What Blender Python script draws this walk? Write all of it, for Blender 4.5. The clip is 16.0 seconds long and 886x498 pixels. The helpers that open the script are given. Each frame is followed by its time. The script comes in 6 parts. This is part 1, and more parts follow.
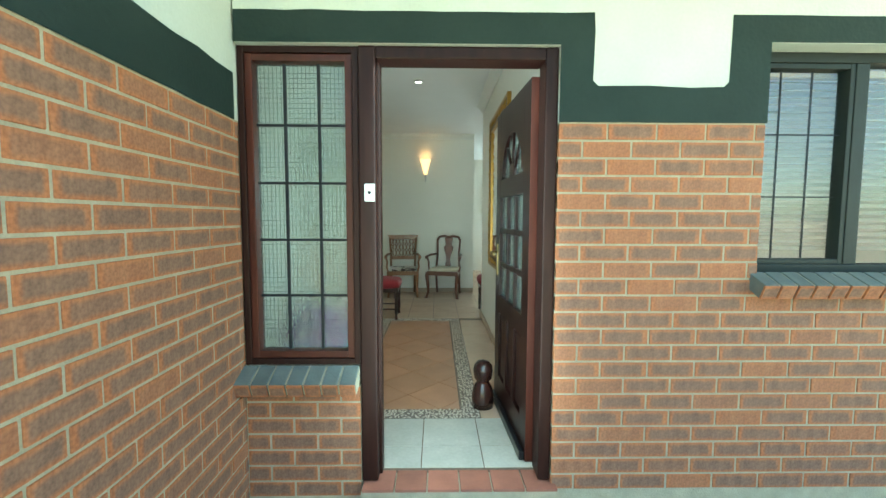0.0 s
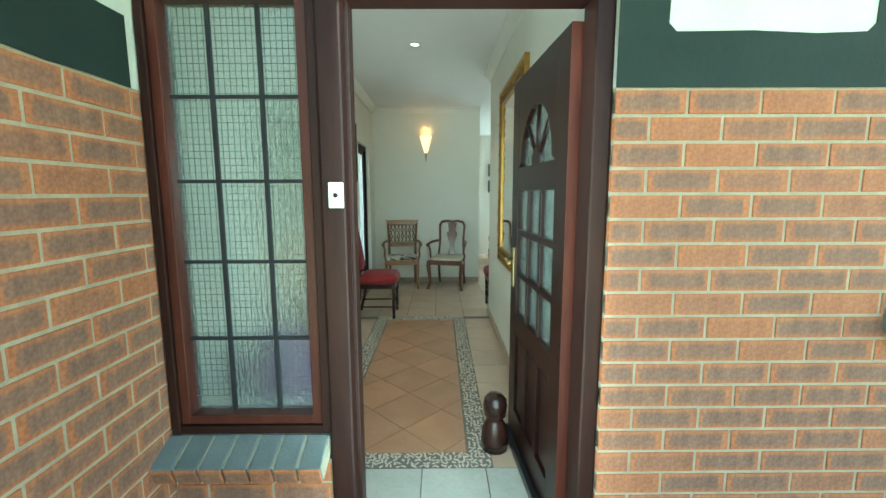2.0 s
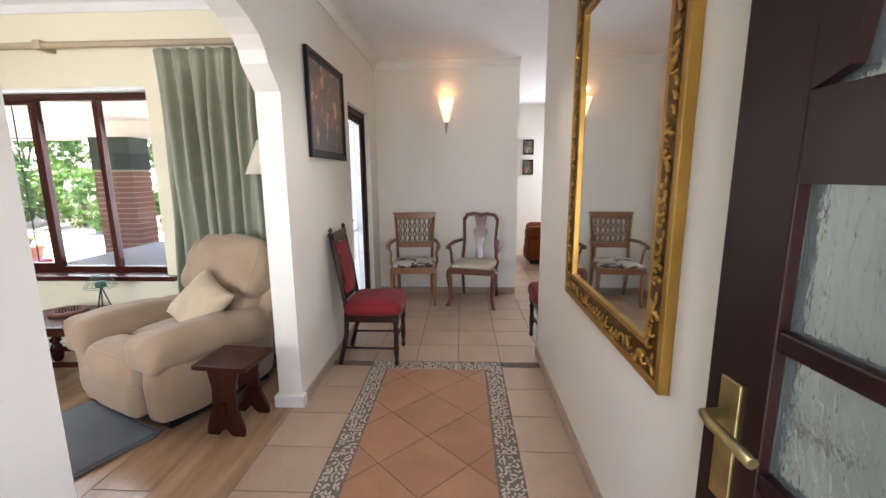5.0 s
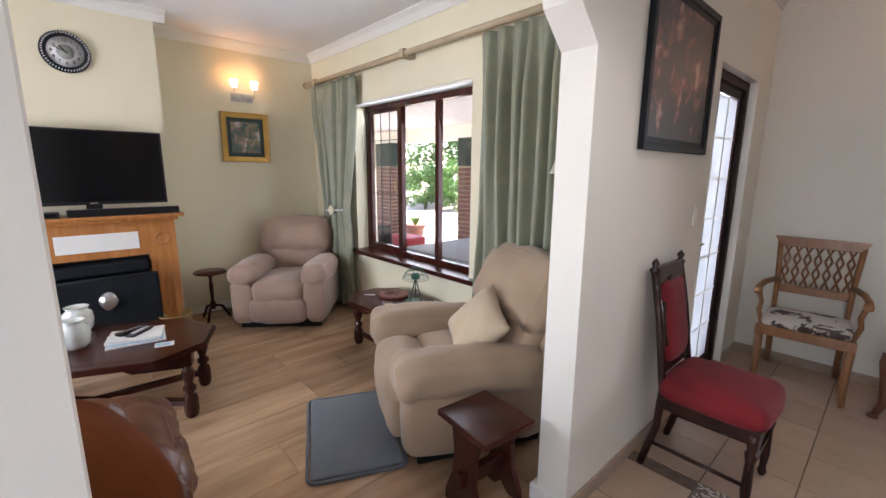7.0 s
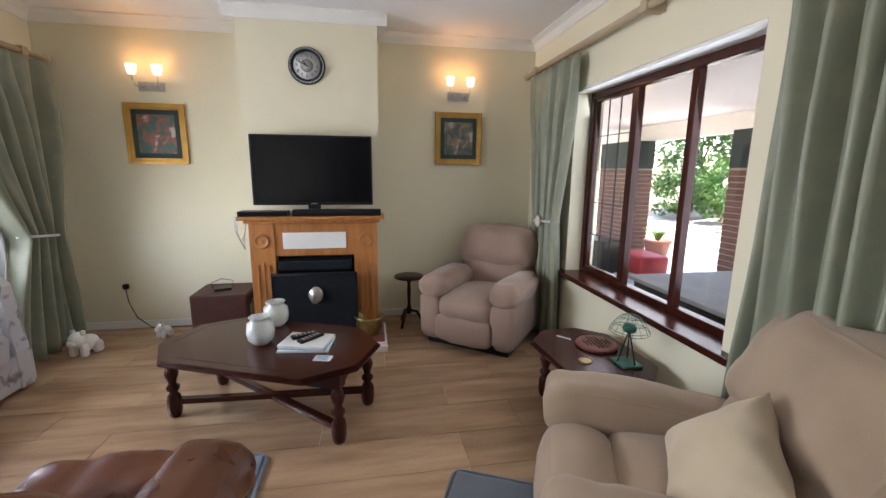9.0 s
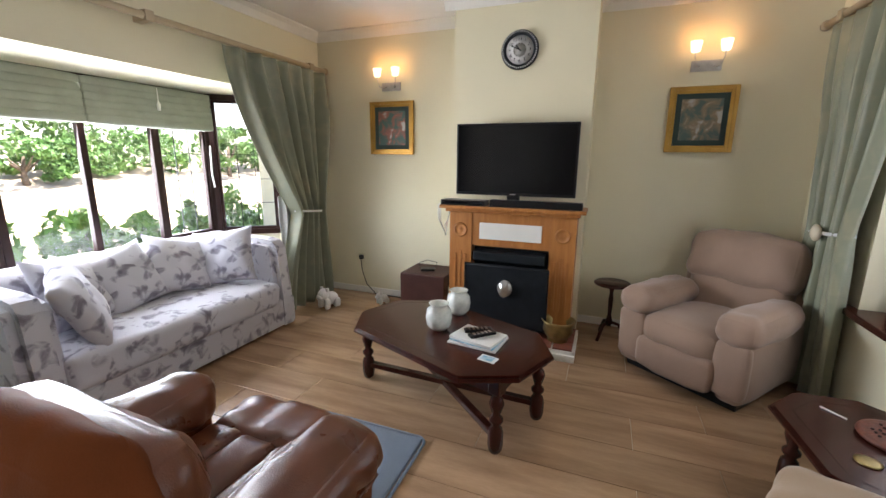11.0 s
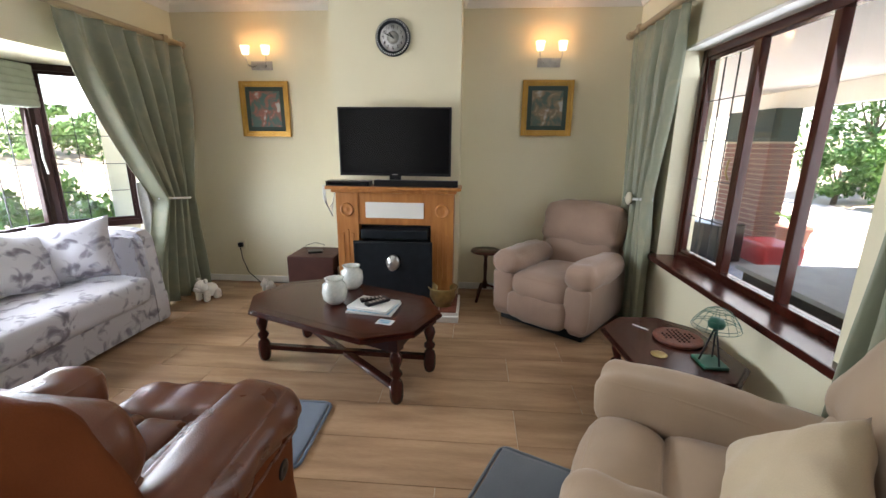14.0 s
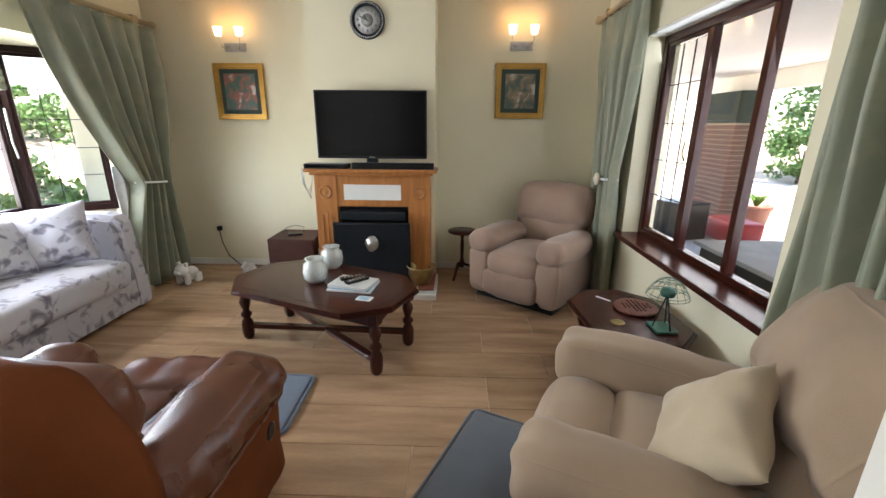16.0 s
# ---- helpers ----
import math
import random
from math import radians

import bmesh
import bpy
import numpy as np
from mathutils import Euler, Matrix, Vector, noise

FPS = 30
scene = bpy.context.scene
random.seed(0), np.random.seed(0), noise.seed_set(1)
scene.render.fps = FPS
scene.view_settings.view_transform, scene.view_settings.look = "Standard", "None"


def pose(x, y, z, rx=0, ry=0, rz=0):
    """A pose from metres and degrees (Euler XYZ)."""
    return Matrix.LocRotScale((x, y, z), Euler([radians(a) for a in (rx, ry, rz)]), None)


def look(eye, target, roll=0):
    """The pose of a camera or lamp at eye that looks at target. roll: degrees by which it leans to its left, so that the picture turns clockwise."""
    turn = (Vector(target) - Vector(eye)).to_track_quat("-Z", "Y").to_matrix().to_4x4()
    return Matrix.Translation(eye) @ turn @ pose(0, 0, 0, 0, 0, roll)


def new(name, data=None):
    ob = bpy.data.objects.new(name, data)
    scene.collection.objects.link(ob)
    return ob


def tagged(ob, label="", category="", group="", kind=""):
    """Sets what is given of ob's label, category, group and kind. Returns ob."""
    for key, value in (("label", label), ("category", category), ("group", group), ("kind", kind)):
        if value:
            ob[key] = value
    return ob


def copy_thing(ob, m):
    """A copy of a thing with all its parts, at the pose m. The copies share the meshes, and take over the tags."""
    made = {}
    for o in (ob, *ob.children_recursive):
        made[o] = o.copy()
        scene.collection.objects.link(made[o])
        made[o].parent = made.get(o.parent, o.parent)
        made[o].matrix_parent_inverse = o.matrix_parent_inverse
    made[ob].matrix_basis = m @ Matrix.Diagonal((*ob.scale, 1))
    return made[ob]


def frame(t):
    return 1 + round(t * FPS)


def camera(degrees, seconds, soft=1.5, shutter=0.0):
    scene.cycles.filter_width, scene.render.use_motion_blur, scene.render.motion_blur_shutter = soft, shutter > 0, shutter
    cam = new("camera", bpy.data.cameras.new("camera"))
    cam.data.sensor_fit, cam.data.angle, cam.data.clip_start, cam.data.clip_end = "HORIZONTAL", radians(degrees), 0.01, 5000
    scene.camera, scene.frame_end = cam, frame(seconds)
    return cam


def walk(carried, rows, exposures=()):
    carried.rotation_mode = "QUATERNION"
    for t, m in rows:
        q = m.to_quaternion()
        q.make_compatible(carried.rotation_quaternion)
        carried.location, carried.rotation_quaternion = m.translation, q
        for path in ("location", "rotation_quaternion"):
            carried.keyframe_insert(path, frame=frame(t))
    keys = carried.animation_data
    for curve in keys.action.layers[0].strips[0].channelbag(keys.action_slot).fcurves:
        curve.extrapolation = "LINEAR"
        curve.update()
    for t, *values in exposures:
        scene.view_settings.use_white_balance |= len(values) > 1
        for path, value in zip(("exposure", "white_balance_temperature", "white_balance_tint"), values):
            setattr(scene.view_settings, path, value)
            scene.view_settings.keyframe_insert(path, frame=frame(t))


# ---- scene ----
cam = camera(93.7, 16.0)
METRES, EYE, TILT, LEAN, TURN = 5.3, 1.33, 0.0, 0.0, -0.9
ROWS = [
    (0.0, 0.0, 0.0, 0.0, 0.02, -4.23, -0.21),
    (0.5, -0.0034, 0.0183, 0.0021, -0.46, -5.06, 0.02),
    (1.0, -0.0082, 0.0394, 0.0164, -1.16, -6.17, 0.32),
    (1.5, -0.004, 0.0708, 0.0227, -0.58, -6.86, 0.35),
    (2.0, 0.002, 0.1191, 0.0239, 0.48, -7.61, 0.17),
    (2.5, -0.0049, 0.1747, 0.0211, -0.05, -8.78, 0.31),
    (3.0, -0.007, 0.2296, 0.0208, -0.8, -9.86, 0.54),
    (5.5, -0.009, 0.484, 0.0315, 7.64, -10.12, 0.25),
    (6.0, -0.0251, 0.5306, 0.0327, 18.36, -8.95, -0.09),
    (6.5, -0.0458, 0.5748, 0.033, 34.08, -10.27, 0.78),
    (7.0, -0.0549, 0.6177, 0.0344, 48.65, -10.69, -0.42),
    (7.5, -0.0781, 0.6442, 0.0323, 57.92, -10.89, -0.57),
    (8.0, -0.1129, 0.6758, 0.0357, 64.19, -10.47, 0.31),
    (8.5, -0.1409, 0.7078, 0.0354, 71.65, -10.22, 0.1),
    (9.0, -0.1674, 0.7362, 0.0368, 81.07, -10.68, -0.54),
    (9.5, -0.1967, 0.7507, 0.0336, 92.21, -10.67, -0.63),
    (10.0, -0.2167, 0.7568, 0.036, 104.45, -10.76, -0.63),
    (12.5, -0.2221, 0.8018, 0.0365, 114.09, -12.7, -0.43),
    (13.0, -0.2032, 0.7869, 0.034, 106.44, -13.05, -0.55),
    (13.5, -0.1827, 0.7757, 0.0322, 99.85, -13.46, -0.62),
    (14.0, -0.1727, 0.7781, 0.0322, 95.21, -14.13, -0.57),
    (14.5, -0.1722, 0.7839, 0.0327, 92.53, -14.92, -0.45),
    (15.0, -0.1703, 0.7881, 0.0327, 91.41, -15.65, -0.33),
    (15.5, -0.1639, 0.7836, 0.0335, 91.62, -16.16, -0.35),
    (16.0, -0.148, 0.7882, 0.0342, 92.63, -16.47, -0.44),
]
walk(cam, [(t, pose(0, 0, EYE, TILT, LEAN, TURN) @ pose(METRES * x, METRES * y, METRES * z, 90 + pitch, roll, yaw)) for t, x, y, z, yaw, pitch, roll in ROWS],
     [(0.0, 2.75, 6150, -20), (2.0, 2.9, 6000, -24), (3.2, 3.1, 6000, -20), (5.3, 3.15, 6800, 20), (6.5, 2.95, 6650, 20), (8.0, 2.65, 6400, 21), (10.0, 2.55, 6700, 14), (12.5, 2.57, 6900, 18), (14.5, 2.65, 6800, 13), (16.0, 2.65, 6800, 13)])

# ---- world, sun and lamps ----
world = bpy.data.worlds.new("sky")
scene.world = world
world.use_nodes = True
wn, wl = world.node_tree.nodes, world.node_tree.links
sky = wn.new("ShaderNodeTexSky")
sky.sky_type, sky.sun_disc = "NISHITA", False
sky.sun_elevation, sky.sun_rotation = radians(70), radians(-20)
wl.new(sky.outputs[0], wn["Background"].inputs[0])
wn["Background"].inputs[1].default_value = 0.15

sun = new("sun", bpy.data.lights.new("sun", "SUN"))
sun.data.energy, sun.data.angle, sun.data.color = 4.3, radians(0.6), (1, 0.95, 0.87)
sun.matrix_world = look((0, 0, 0), (0.12, -0.32, -0.94))


def area_lamp(name, eye, target, w, h, watts, color):
    lamp = new(name, bpy.data.lights.new(name, "AREA"))
    lamp.data.shape, lamp.data.size, lamp.data.size_y = "RECTANGLE", w, h
    lamp.data.energy, lamp.data.color = watts, color
    lamp.matrix_world = look(eye, target)
    return lamp


def bulb(name, at, watts, radius=0.03, color=(1, 0.50, 0.18)):
    lamp = new(name, bpy.data.lights.new(name, "POINT"))
    lamp.data.energy, lamp.data.shadow_soft_size, lamp.data.color = watts, radius, color
    lamp.location = at
    return lamp


DAY = (0.86, 0.96, 1.08)
# added area lamps standing in for sky light at the openings
area_lamp("window_light_north", (-3.4, 5.86, 1.45), (-3.4, 4.0, 1.0), 1.6, 1.4, 3.2, DAY)
area_lamp("window_light_bay", (-3.15, 0.36, 1.45), (-3.15, 3.0, 0.9), 2.1, 1.3, 38, DAY)
area_lamp("window_light_patio_door", (-1.3, 6.63, 1.1), (0, 6.63, 1.0), 0.8, 2.0, 10, DAY)
area_lamp("window_light_entry", (0.1, 1.9, 1.2), (0.1, 4.0, 0.9), 0.8, 1.9, 3.6, DAY)
# added fill inside the far lounge, which has no window there
area_lamp("fill_light_lounge", (2.6, 10.2, 1.6), (1.2, 8.6, 1.0), 1.4, 1.4, 15, DAY)
spot = new("downlight_lamp", bpy.data.lights.new("downlight_lamp", "SPOT"))
spot.data.energy, spot.data.spot_size, spot.data.spot_blend, spot.data.shadow_soft_size = 5, radians(110), 0.6, 0.04
spot.location = (-0.2, 4.6, 2.77)


# ---- materials ----
def nodes_of(name):
    m = bpy.data.materials.new(name)
    m.use_nodes = True
    return m, m.node_tree.nodes, m.node_tree.links, m.node_tree.nodes["Principled BSDF"]


def rgb(c):
    return (*c, 1)


def mat(name, c1, c2=None, rough=0.5, metal=0.0, scale=8.0, fine=120.0, bump=0.15, stretch=(1, 1, 1), spread=0.0, coat=0.0, sheen=0.0, dirt=0.15, spec=0.5):
    """Base colour mixed between c1 and c2 by a broad noise, darkened by a fine grain, with fine relief."""
    m, n, l, b = nodes_of(name)
    c2 = c2 or tuple(v * 0.82 for v in c1)
    co = n.new("ShaderNodeTexCoord")
    mp = n.new("ShaderNodeMapping")
    mp.inputs["Scale"].default_value = stretch
    l.new(co.outputs["Object"], mp.inputs[0])
    t1, t2 = n.new("ShaderNodeTexNoise"), n.new("ShaderNodeTexNoise")
    t1.inputs["Scale"].default_value, t1.inputs["Detail"].default_value = scale, 6
    t2.inputs["Scale"].default_value, t2.inputs["Detail"].default_value = fine, 3
    info = n.new("ShaderNodeObjectInfo")
    off = n.new("ShaderNodeVectorMath")
    off.operation = "MULTIPLY_ADD"
    off.inputs[1].default_value = (1, 1, 1)
    jump = n.new("ShaderNodeMath")
    jump.operation = "MULTIPLY"
    jump.inputs[1].default_value = 40 if spread else 0
    l.new(info.outputs["Random"], jump.inputs[0])
    l.new(mp.outputs[0], off.inputs[0])
    l.new(jump.outputs[0], off.inputs[2])
    l.new(off.outputs[0], t1.inputs["Vector"])
    l.new(off.outputs[0], t2.inputs["Vector"])
    ramp = n.new("ShaderNodeValToRGB")
    ramp.color_ramp.elements[0].position, ramp.color_ramp.elements[1].position = 0.32, 0.68
    ramp.color_ramp.elements[0].color, ramp.color_ramp.elements[1].color = rgb(c2), rgb(c1)
    l.new(t1.outputs[0], ramp.inputs[0])
    mul = n.new("ShaderNodeMix")
    mul.data_type, mul.blend_type = "RGBA", "MULTIPLY"
    mul.inputs[0].default_value = dirt
    l.new(ramp.outputs[0], mul.inputs[6])
    l.new(t2.outputs[0], mul.inputs[7])
    out = mul.outputs[2]
    if spread:
        hue = n.new("ShaderNodeHueSaturation")
        rng = n.new("ShaderNodeMapRange")
        rng.inputs[3].default_value, rng.inputs[4].default_value = 1 - spread, 1 + spread
        l.new(info.outputs["Random"], rng.inputs[0])
        l.new(rng.outputs[0], hue.inputs["Value"])
        l.new(out, hue.inputs["Color"])
        out = hue.outputs[0]
    l.new(out, b.inputs["Base Color"])
    b.inputs["Metallic"].default_value = metal
    rr = n.new("ShaderNodeMapRange")
    rr.inputs[3].default_value, rr.inputs[4].default_value = max(0.02, rough - 0.025), min(1, rough + 0.025)
    l.new(t1.outputs[0], rr.inputs[0])
    l.new(rr.outputs[0], b.inputs["Roughness"])
    b.inputs["Specular IOR Level"].default_value = spec
    b.inputs["Coat Weight"].default_value = coat
    b.inputs["Coat Roughness"].default_value = 0.12
    b.inputs["Sheen Weight"].default_value = sheen
    if bump:
        bp = n.new("ShaderNodeBump")
        bp.inputs["Strength"].default_value, bp.inputs["Distance"].default_value = bump, 0.004
        l.new(t2.outputs[0], bp.inputs["Height"])
        l.new(bp.outputs[0], b.inputs["Normal"])
    return m


def glow(name, color, strength):
    m, n, l, b = nodes_of(name)
    b.inputs["Base Color"].default_value = rgb(color)
    b.inputs["Emission Color"].default_value = rgb(color)
    b.inputs["Emission Strength"].default_value = strength
    return m


def glass_mat(name, rough=0.0, tint=(1, 1, 1), clear=True):
    m, n, l, b = nodes_of(name)
    if clear:
        tr, gl, mx, lw = n.new("ShaderNodeBsdfTransparent"), n.new("ShaderNodeBsdfGlossy"), n.new("ShaderNodeMixShader"), n.new("ShaderNodeLayerWeight")
        pw, fr = n.new("ShaderNodeMath"), n.new("ShaderNodeMath")
        pw.operation, fr.operation = "POWER", "MULTIPLY_ADD"
        pw.inputs[1].default_value, fr.inputs[1].default_value, fr.inputs[2].default_value = 5.0, 0.9, 0.04
        lw.inputs[0].default_value = 0.5
        l.new(lw.outputs["Facing"], pw.inputs[0])
        l.new(pw.outputs[0], fr.inputs[0])
        tr.inputs[0].default_value = rgb(tint)
        gl.inputs["Roughness"].default_value = 0.02
        l.new(fr.outputs[0], mx.inputs[0])
        l.new(tr.outputs[0], mx.inputs[1])
        l.new(gl.outputs[0], mx.inputs[2])
        l.new(mx.outputs[0], n["Material Output"].inputs[0])
    else:
        b.inputs["Base Color"].default_value = rgb(tint)
        b.inputs["Transmission Weight"].default_value = 0.92
        b.inputs["Roughness"].default_value = rough
    return m


CREAM = mat("cream wall paint", (0.74, 0.69, 0.505), (0.71, 0.66, 0.48), 0.75, scale=1.5, fine=160, bump=0.08, dirt=0.05)
HALLPAINT = mat("pale hall wall paint", (0.80, 0.77, 0.69), (0.77, 0.74, 0.66), 0.7, scale=1.5, fine=160, bump=0.08, dirt=0.05)
CEIL = mat("white ceiling paint", (0.82, 0.81, 0.80), (0.79, 0.78, 0.77), 0.8, scale=2, bump=0.05, dirt=0.04)
WHITE = mat("white gloss paint", (0.80, 0.79, 0.74), (0.76, 0.75, 0.70), 0.4, scale=5, bump=0.04, dirt=0.06)
PLASTER = mat("white outside plaster", (0.56, 0.60, 0.53), (0.50, 0.54, 0.48), 0.85, scale=3, fine=60, bump=0.5, dirt=0.1)
GREENBAND = mat("dark green outside paint", (0.021, 0.036, 0.031), (0.016, 0.028, 0.024), 0.65, scale=4, fine=50, bump=0.4, dirt=0.15, spec=0.2)
MORTAR = mat("pale mortar", (0.46, 0.41, 0.29), (0.35, 0.32, 0.23), 0.95, scale=14, fine=150, bump=0.8, dirt=0.3)
MAHOG = mat("dark red mahogany", (0.054, 0.012, 0.0075), (0.036, 0.008, 0.005), 0.24, scale=1.2, fine=60, bump=0.06, stretch=(6, 6, 0.6), coat=0.1, spec=0.3)
FRAMEWOOD = mat("dark brown stained frame wood", (0.026, 0.0085, 0.006), (0.016, 0.0055, 0.004), 0.45, scale=5, fine=70, bump=0.1, stretch=(6, 6, 0.7), coat=0.0, spec=0.2)
DOORWOOD = mat("very dark mahogany door", (0.018, 0.0055, 0.0045), (0.012, 0.004, 0.003), 0.32, scale=1.5, fine=60, bump=0.06, stretch=(6, 6, 0.6), coat=0.05, spec=0.2)
REDWOOD = mat("red meranti wood", (0.075, 0.020, 0.012), (0.045, 0.012, 0.008), 0.4, scale=5, fine=60, bump=0.1, stretch=(6, 6, 0.6), coat=0.05, spec=0.25)
PINE = mat("orange pine wood", (0.50, 0.21, 0.06), (0.38, 0.14, 0.035), 0.4, scale=4, fine=50, bump=0.08, stretch=(7, 7, 0.7), coat=0.2)
OAK = mat("light brown chair wood", (0.33, 0.15, 0.055), (0.24, 0.10, 0.035), 0.38, scale=5, fine=60, bump=0.08, stretch=(6, 6, 0.7), coat=0.2)
CHERRY = mat("reddish brown chair wood", (0.18, 0.06, 0.028), (0.11, 0.035, 0.016), 0.32, scale=5, fine=60, bump=0.08, stretch=(6, 6, 0.7), coat=0.3)
EBONY = mat("polished black brown carved wood", (0.020, 0.010, 0.008), (0.042, 0.014, 0.010), 0.25, scale=8, fine=60, bump=0.1, coat=0.15, spec=0.35)
SUEDE = mat("beige suede upholstery", (0.38, 0.265, 0.17), (0.32, 0.22, 0.14), 0.9, scale=4, fine=260, bump=0.25, sheen=0.25, dirt=0.12)
SMOKED = mat("green black window frame paint", (0.022, 0.028, 0.024), (0.016, 0.020, 0.017), 0.5, scale=5, fine=70, bump=0.1, spec=0.25)
MESHWIRE = mat("grey green wire", (0.10, 0.13, 0.12), (0.07, 0.09, 0.085), 0.6, bump=0.0, spec=0.2)
SUEDEPINK = mat("rosy beige suede upholstery", (0.34, 0.225, 0.165), (0.28, 0.185, 0.135), 0.9, scale=4, fine=260, bump=0.25, sheen=0.25, dirt=0.12)
CUSHION = mat("pale beige cushion cloth", (0.56, 0.45, 0.30), (0.50, 0.39, 0.26), 0.95, scale=5, fine=300, bump=0.3, sheen=0.2)
LEATHER = mat("chestnut brown leather", (0.15, 0.047, 0.020), (0.11, 0.034, 0.015), 0.28, scale=7, fine=220, bump=0.3, dirt=0.2)
LEATHERSIDE = mat("tan leather side", (0.165, 0.046, 0.015), (0.125, 0.034, 0.011), 0.62, scale=4, fine=220, bump=0.25, spec=0.06)
RED = mat("crimson velvet", (0.22, 0.007, 0.012), (0.16, 0.005, 0.008), 0.85, scale=8, fine=300, bump=0.25, sheen=0.04)
CREAMSEAT = mat("cream seat cloth", (0.60, 0.54, 0.42), (0.54, 0.48, 0.36), 0.9, scale=9, fine=300, bump=0.25)
GOLD = mat("antique gold gilding", (0.26, 0.14, 0.035), (0.10, 0.05, 0.012), 0.38, metal=0.75, scale=22, fine=140, bump=0.5, dirt=0.35)
GOLDEDGE = mat("plain gold edge", (0.52, 0.30, 0.065), (0.40, 0.22, 0.045), 0.35, metal=0.6, scale=8, fine=100, bump=0.15)
BRASS = mat("aged brass", (0.45, 0.34, 0.14), (0.28, 0.22, 0.10), 0.35, metal=0.9, scale=18, fine=120, bump=0.1)
STEEL = mat("brushed steel", (0.55, 0.53, 0.50), (0.45, 0.43, 0.41), 0.3, metal=0.9, scale=20, bump=0.05)
BLACKIRON = mat("black painted iron", (0.014, 0.018, 0.022), (0.01, 0.012, 0.015), 0.45, scale=12, fine=120, bump=0.15, spec=0.2)
BLACKPLASTIC = mat("black plastic", (0.012, 0.012, 0.013), (0.010, 0.010, 0.011), 0.3, scale=12, bump=0.03, spec=0.2)
SCREEN = mat("black glossy screen", (0.004, 0.004, 0.005), (0.004, 0.004, 0.005), 0.14, bump=0, dirt=0.0, spec=0.2)
LEAD = mat("dark window leading", (0.03, 0.032, 0.035), (0.02, 0.02, 0.022), 0.5, bump=0.1, spec=0.2)
CERAMIC = mat("white glazed ceramic", (0.74, 0.75, 0.70), (0.58, 0.62, 0.57), 0.2, scale=26, fine=60, bump=0.3, coat=0.4)
PAPER = mat("white paper", (0.75, 0.75, 0.72), (0.70, 0.70, 0.68), 0.7, bump=0.05, dirt=0.08)
BLUEPAPER = mat("blue printed card", (0.10, 0.38, 0.55), (0.55, 0.65, 0.70), 0.5, scale=40, bump=0)
GREYMAT = mat("slate grey bath mat pile", (0.135, 0.155, 0.175), (0.11, 0.13, 0.15), 0.98, scale=7, fine=420, bump=0.9, sheen=0.25, dirt=0.3)
BLUEMAT = mat("grey blue mat pile", (0.19, 0.24, 0.31), (0.16, 0.20, 0.26), 0.98, scale=7, fine=420, bump=0.9, sheen=0.25, dirt=0.3)
OTTO = mat("dark brown vinyl", (0.075, 0.030, 0.024), (0.06, 0.024, 0.019), 0.5, scale=8, fine=200, bump=0.2, spec=0.25)
TILE = mat("beige floor tile glaze", (0.50, 0.355, 0.25), (0.46, 0.32, 0.225), 0.26, scale=5, fine=60, bump=0.06, spread=0.07, dirt=0.2)
TILEGREY = mat("pale grey entry tile glaze", (0.50, 0.47, 0.40), (0.42, 0.40, 0.34), 0.3, scale=6, fine=50, bump=0.08, spread=0.06, dirt=0.25)
TILETERRA = mat("terracotta diagonal tile glaze", (0.44, 0.225, 0.125), (0.36, 0.175, 0.095), 0.3, scale=4, fine=50, bump=0.06, spread=0.07, dirt=0.2)
GROUT = mat("brown grout", (0.17, 0.115, 0.08), (0.12, 0.085, 0.06), 0.9, scale=20, bump=0.3)
PEBBLE = mat("cream mosaic pebble", (0.62, 0.53, 0.42), (0.50, 0.42, 0.33), 0.4, scale=30, bump=0.2)
PEBBLEDARK = mat("dark mosaic ground", (0.19, 0.145, 0.115), (0.13, 0.10, 0.085), 0.6, scale=30, bump=0.3)
PLANK = mat("oak look floor plank", (0.50, 0.32, 0.19), (0.31, 0.185, 0.105), 0.24, scale=2.6, fine=45, bump=0.05, coat=0.25, stretch=(4, 0.6, 1), spread=0.09, dirt=0.22)
PLANKGROUT = mat("pale floor joint", (0.60, 0.49, 0.36), (0.54, 0.43, 0.31), 0.8, bump=0.1)
REDTILE = mat("dark red quarry tile", (0.24, 0.07, 0.045), (0.17, 0.05, 0.032), 0.4, scale=12, fine=80, bump=0.15, spread=0.12)
PORCHTILE = mat("red brown porch tile", (0.34, 0.13, 0.085), (0.26, 0.10, 0.065), 0.6, scale=9, fine=90, bump=0.25, spread=0.12)
SILLBRICK = mat("grey green painted sill brick", (0.15, 0.17, 0.155), (0.11, 0.125, 0.115), 0.7, scale=9, fine=90, bump=0.4, spread=0.1)
CONCRETE = mat("pale weathered concrete", (0.48, 0.47, 0.42), (0.36, 0.36, 0.32), 0.9, scale=10, fine=80, bump=0.5)
PAVING = mat("pale sunlit paving", (0.52, 0.48, 0.43), (0.44, 0.40, 0.35), 0.9, scale=1.5, fine=40, bump=0.4)
PATIO = mat("blue grey patio floor tile", (0.33, 0.36, 0.40), (0.26, 0.29, 0.33), 0.5, scale=5, fine=60, bump=0.1)
SAND = mat("dry sandy soil", (0.58, 0.48, 0.36), (0.40, 0.33, 0.24), 0.95, scale=0.7, fine=30, bump=0.8, dirt=0.3)
LEAF = mat("green leaves", (0.11, 0.24, 0.05), (0.06, 0.14, 0.03), 0.5, scale=2.5, fine=40, bump=0.1)
LEAFBRIGHT = mat("bright green leaves", (0.17, 0.34, 0.06), (0.09, 0.22, 0.04), 0.5, scale=5, fine=40, bump=0.1)
BARK = mat("grey brown bark", (0.16, 0.12, 0.09), (0.09, 0.07, 0.05), 0.95, scale=12, fine=60, bump=0.8)
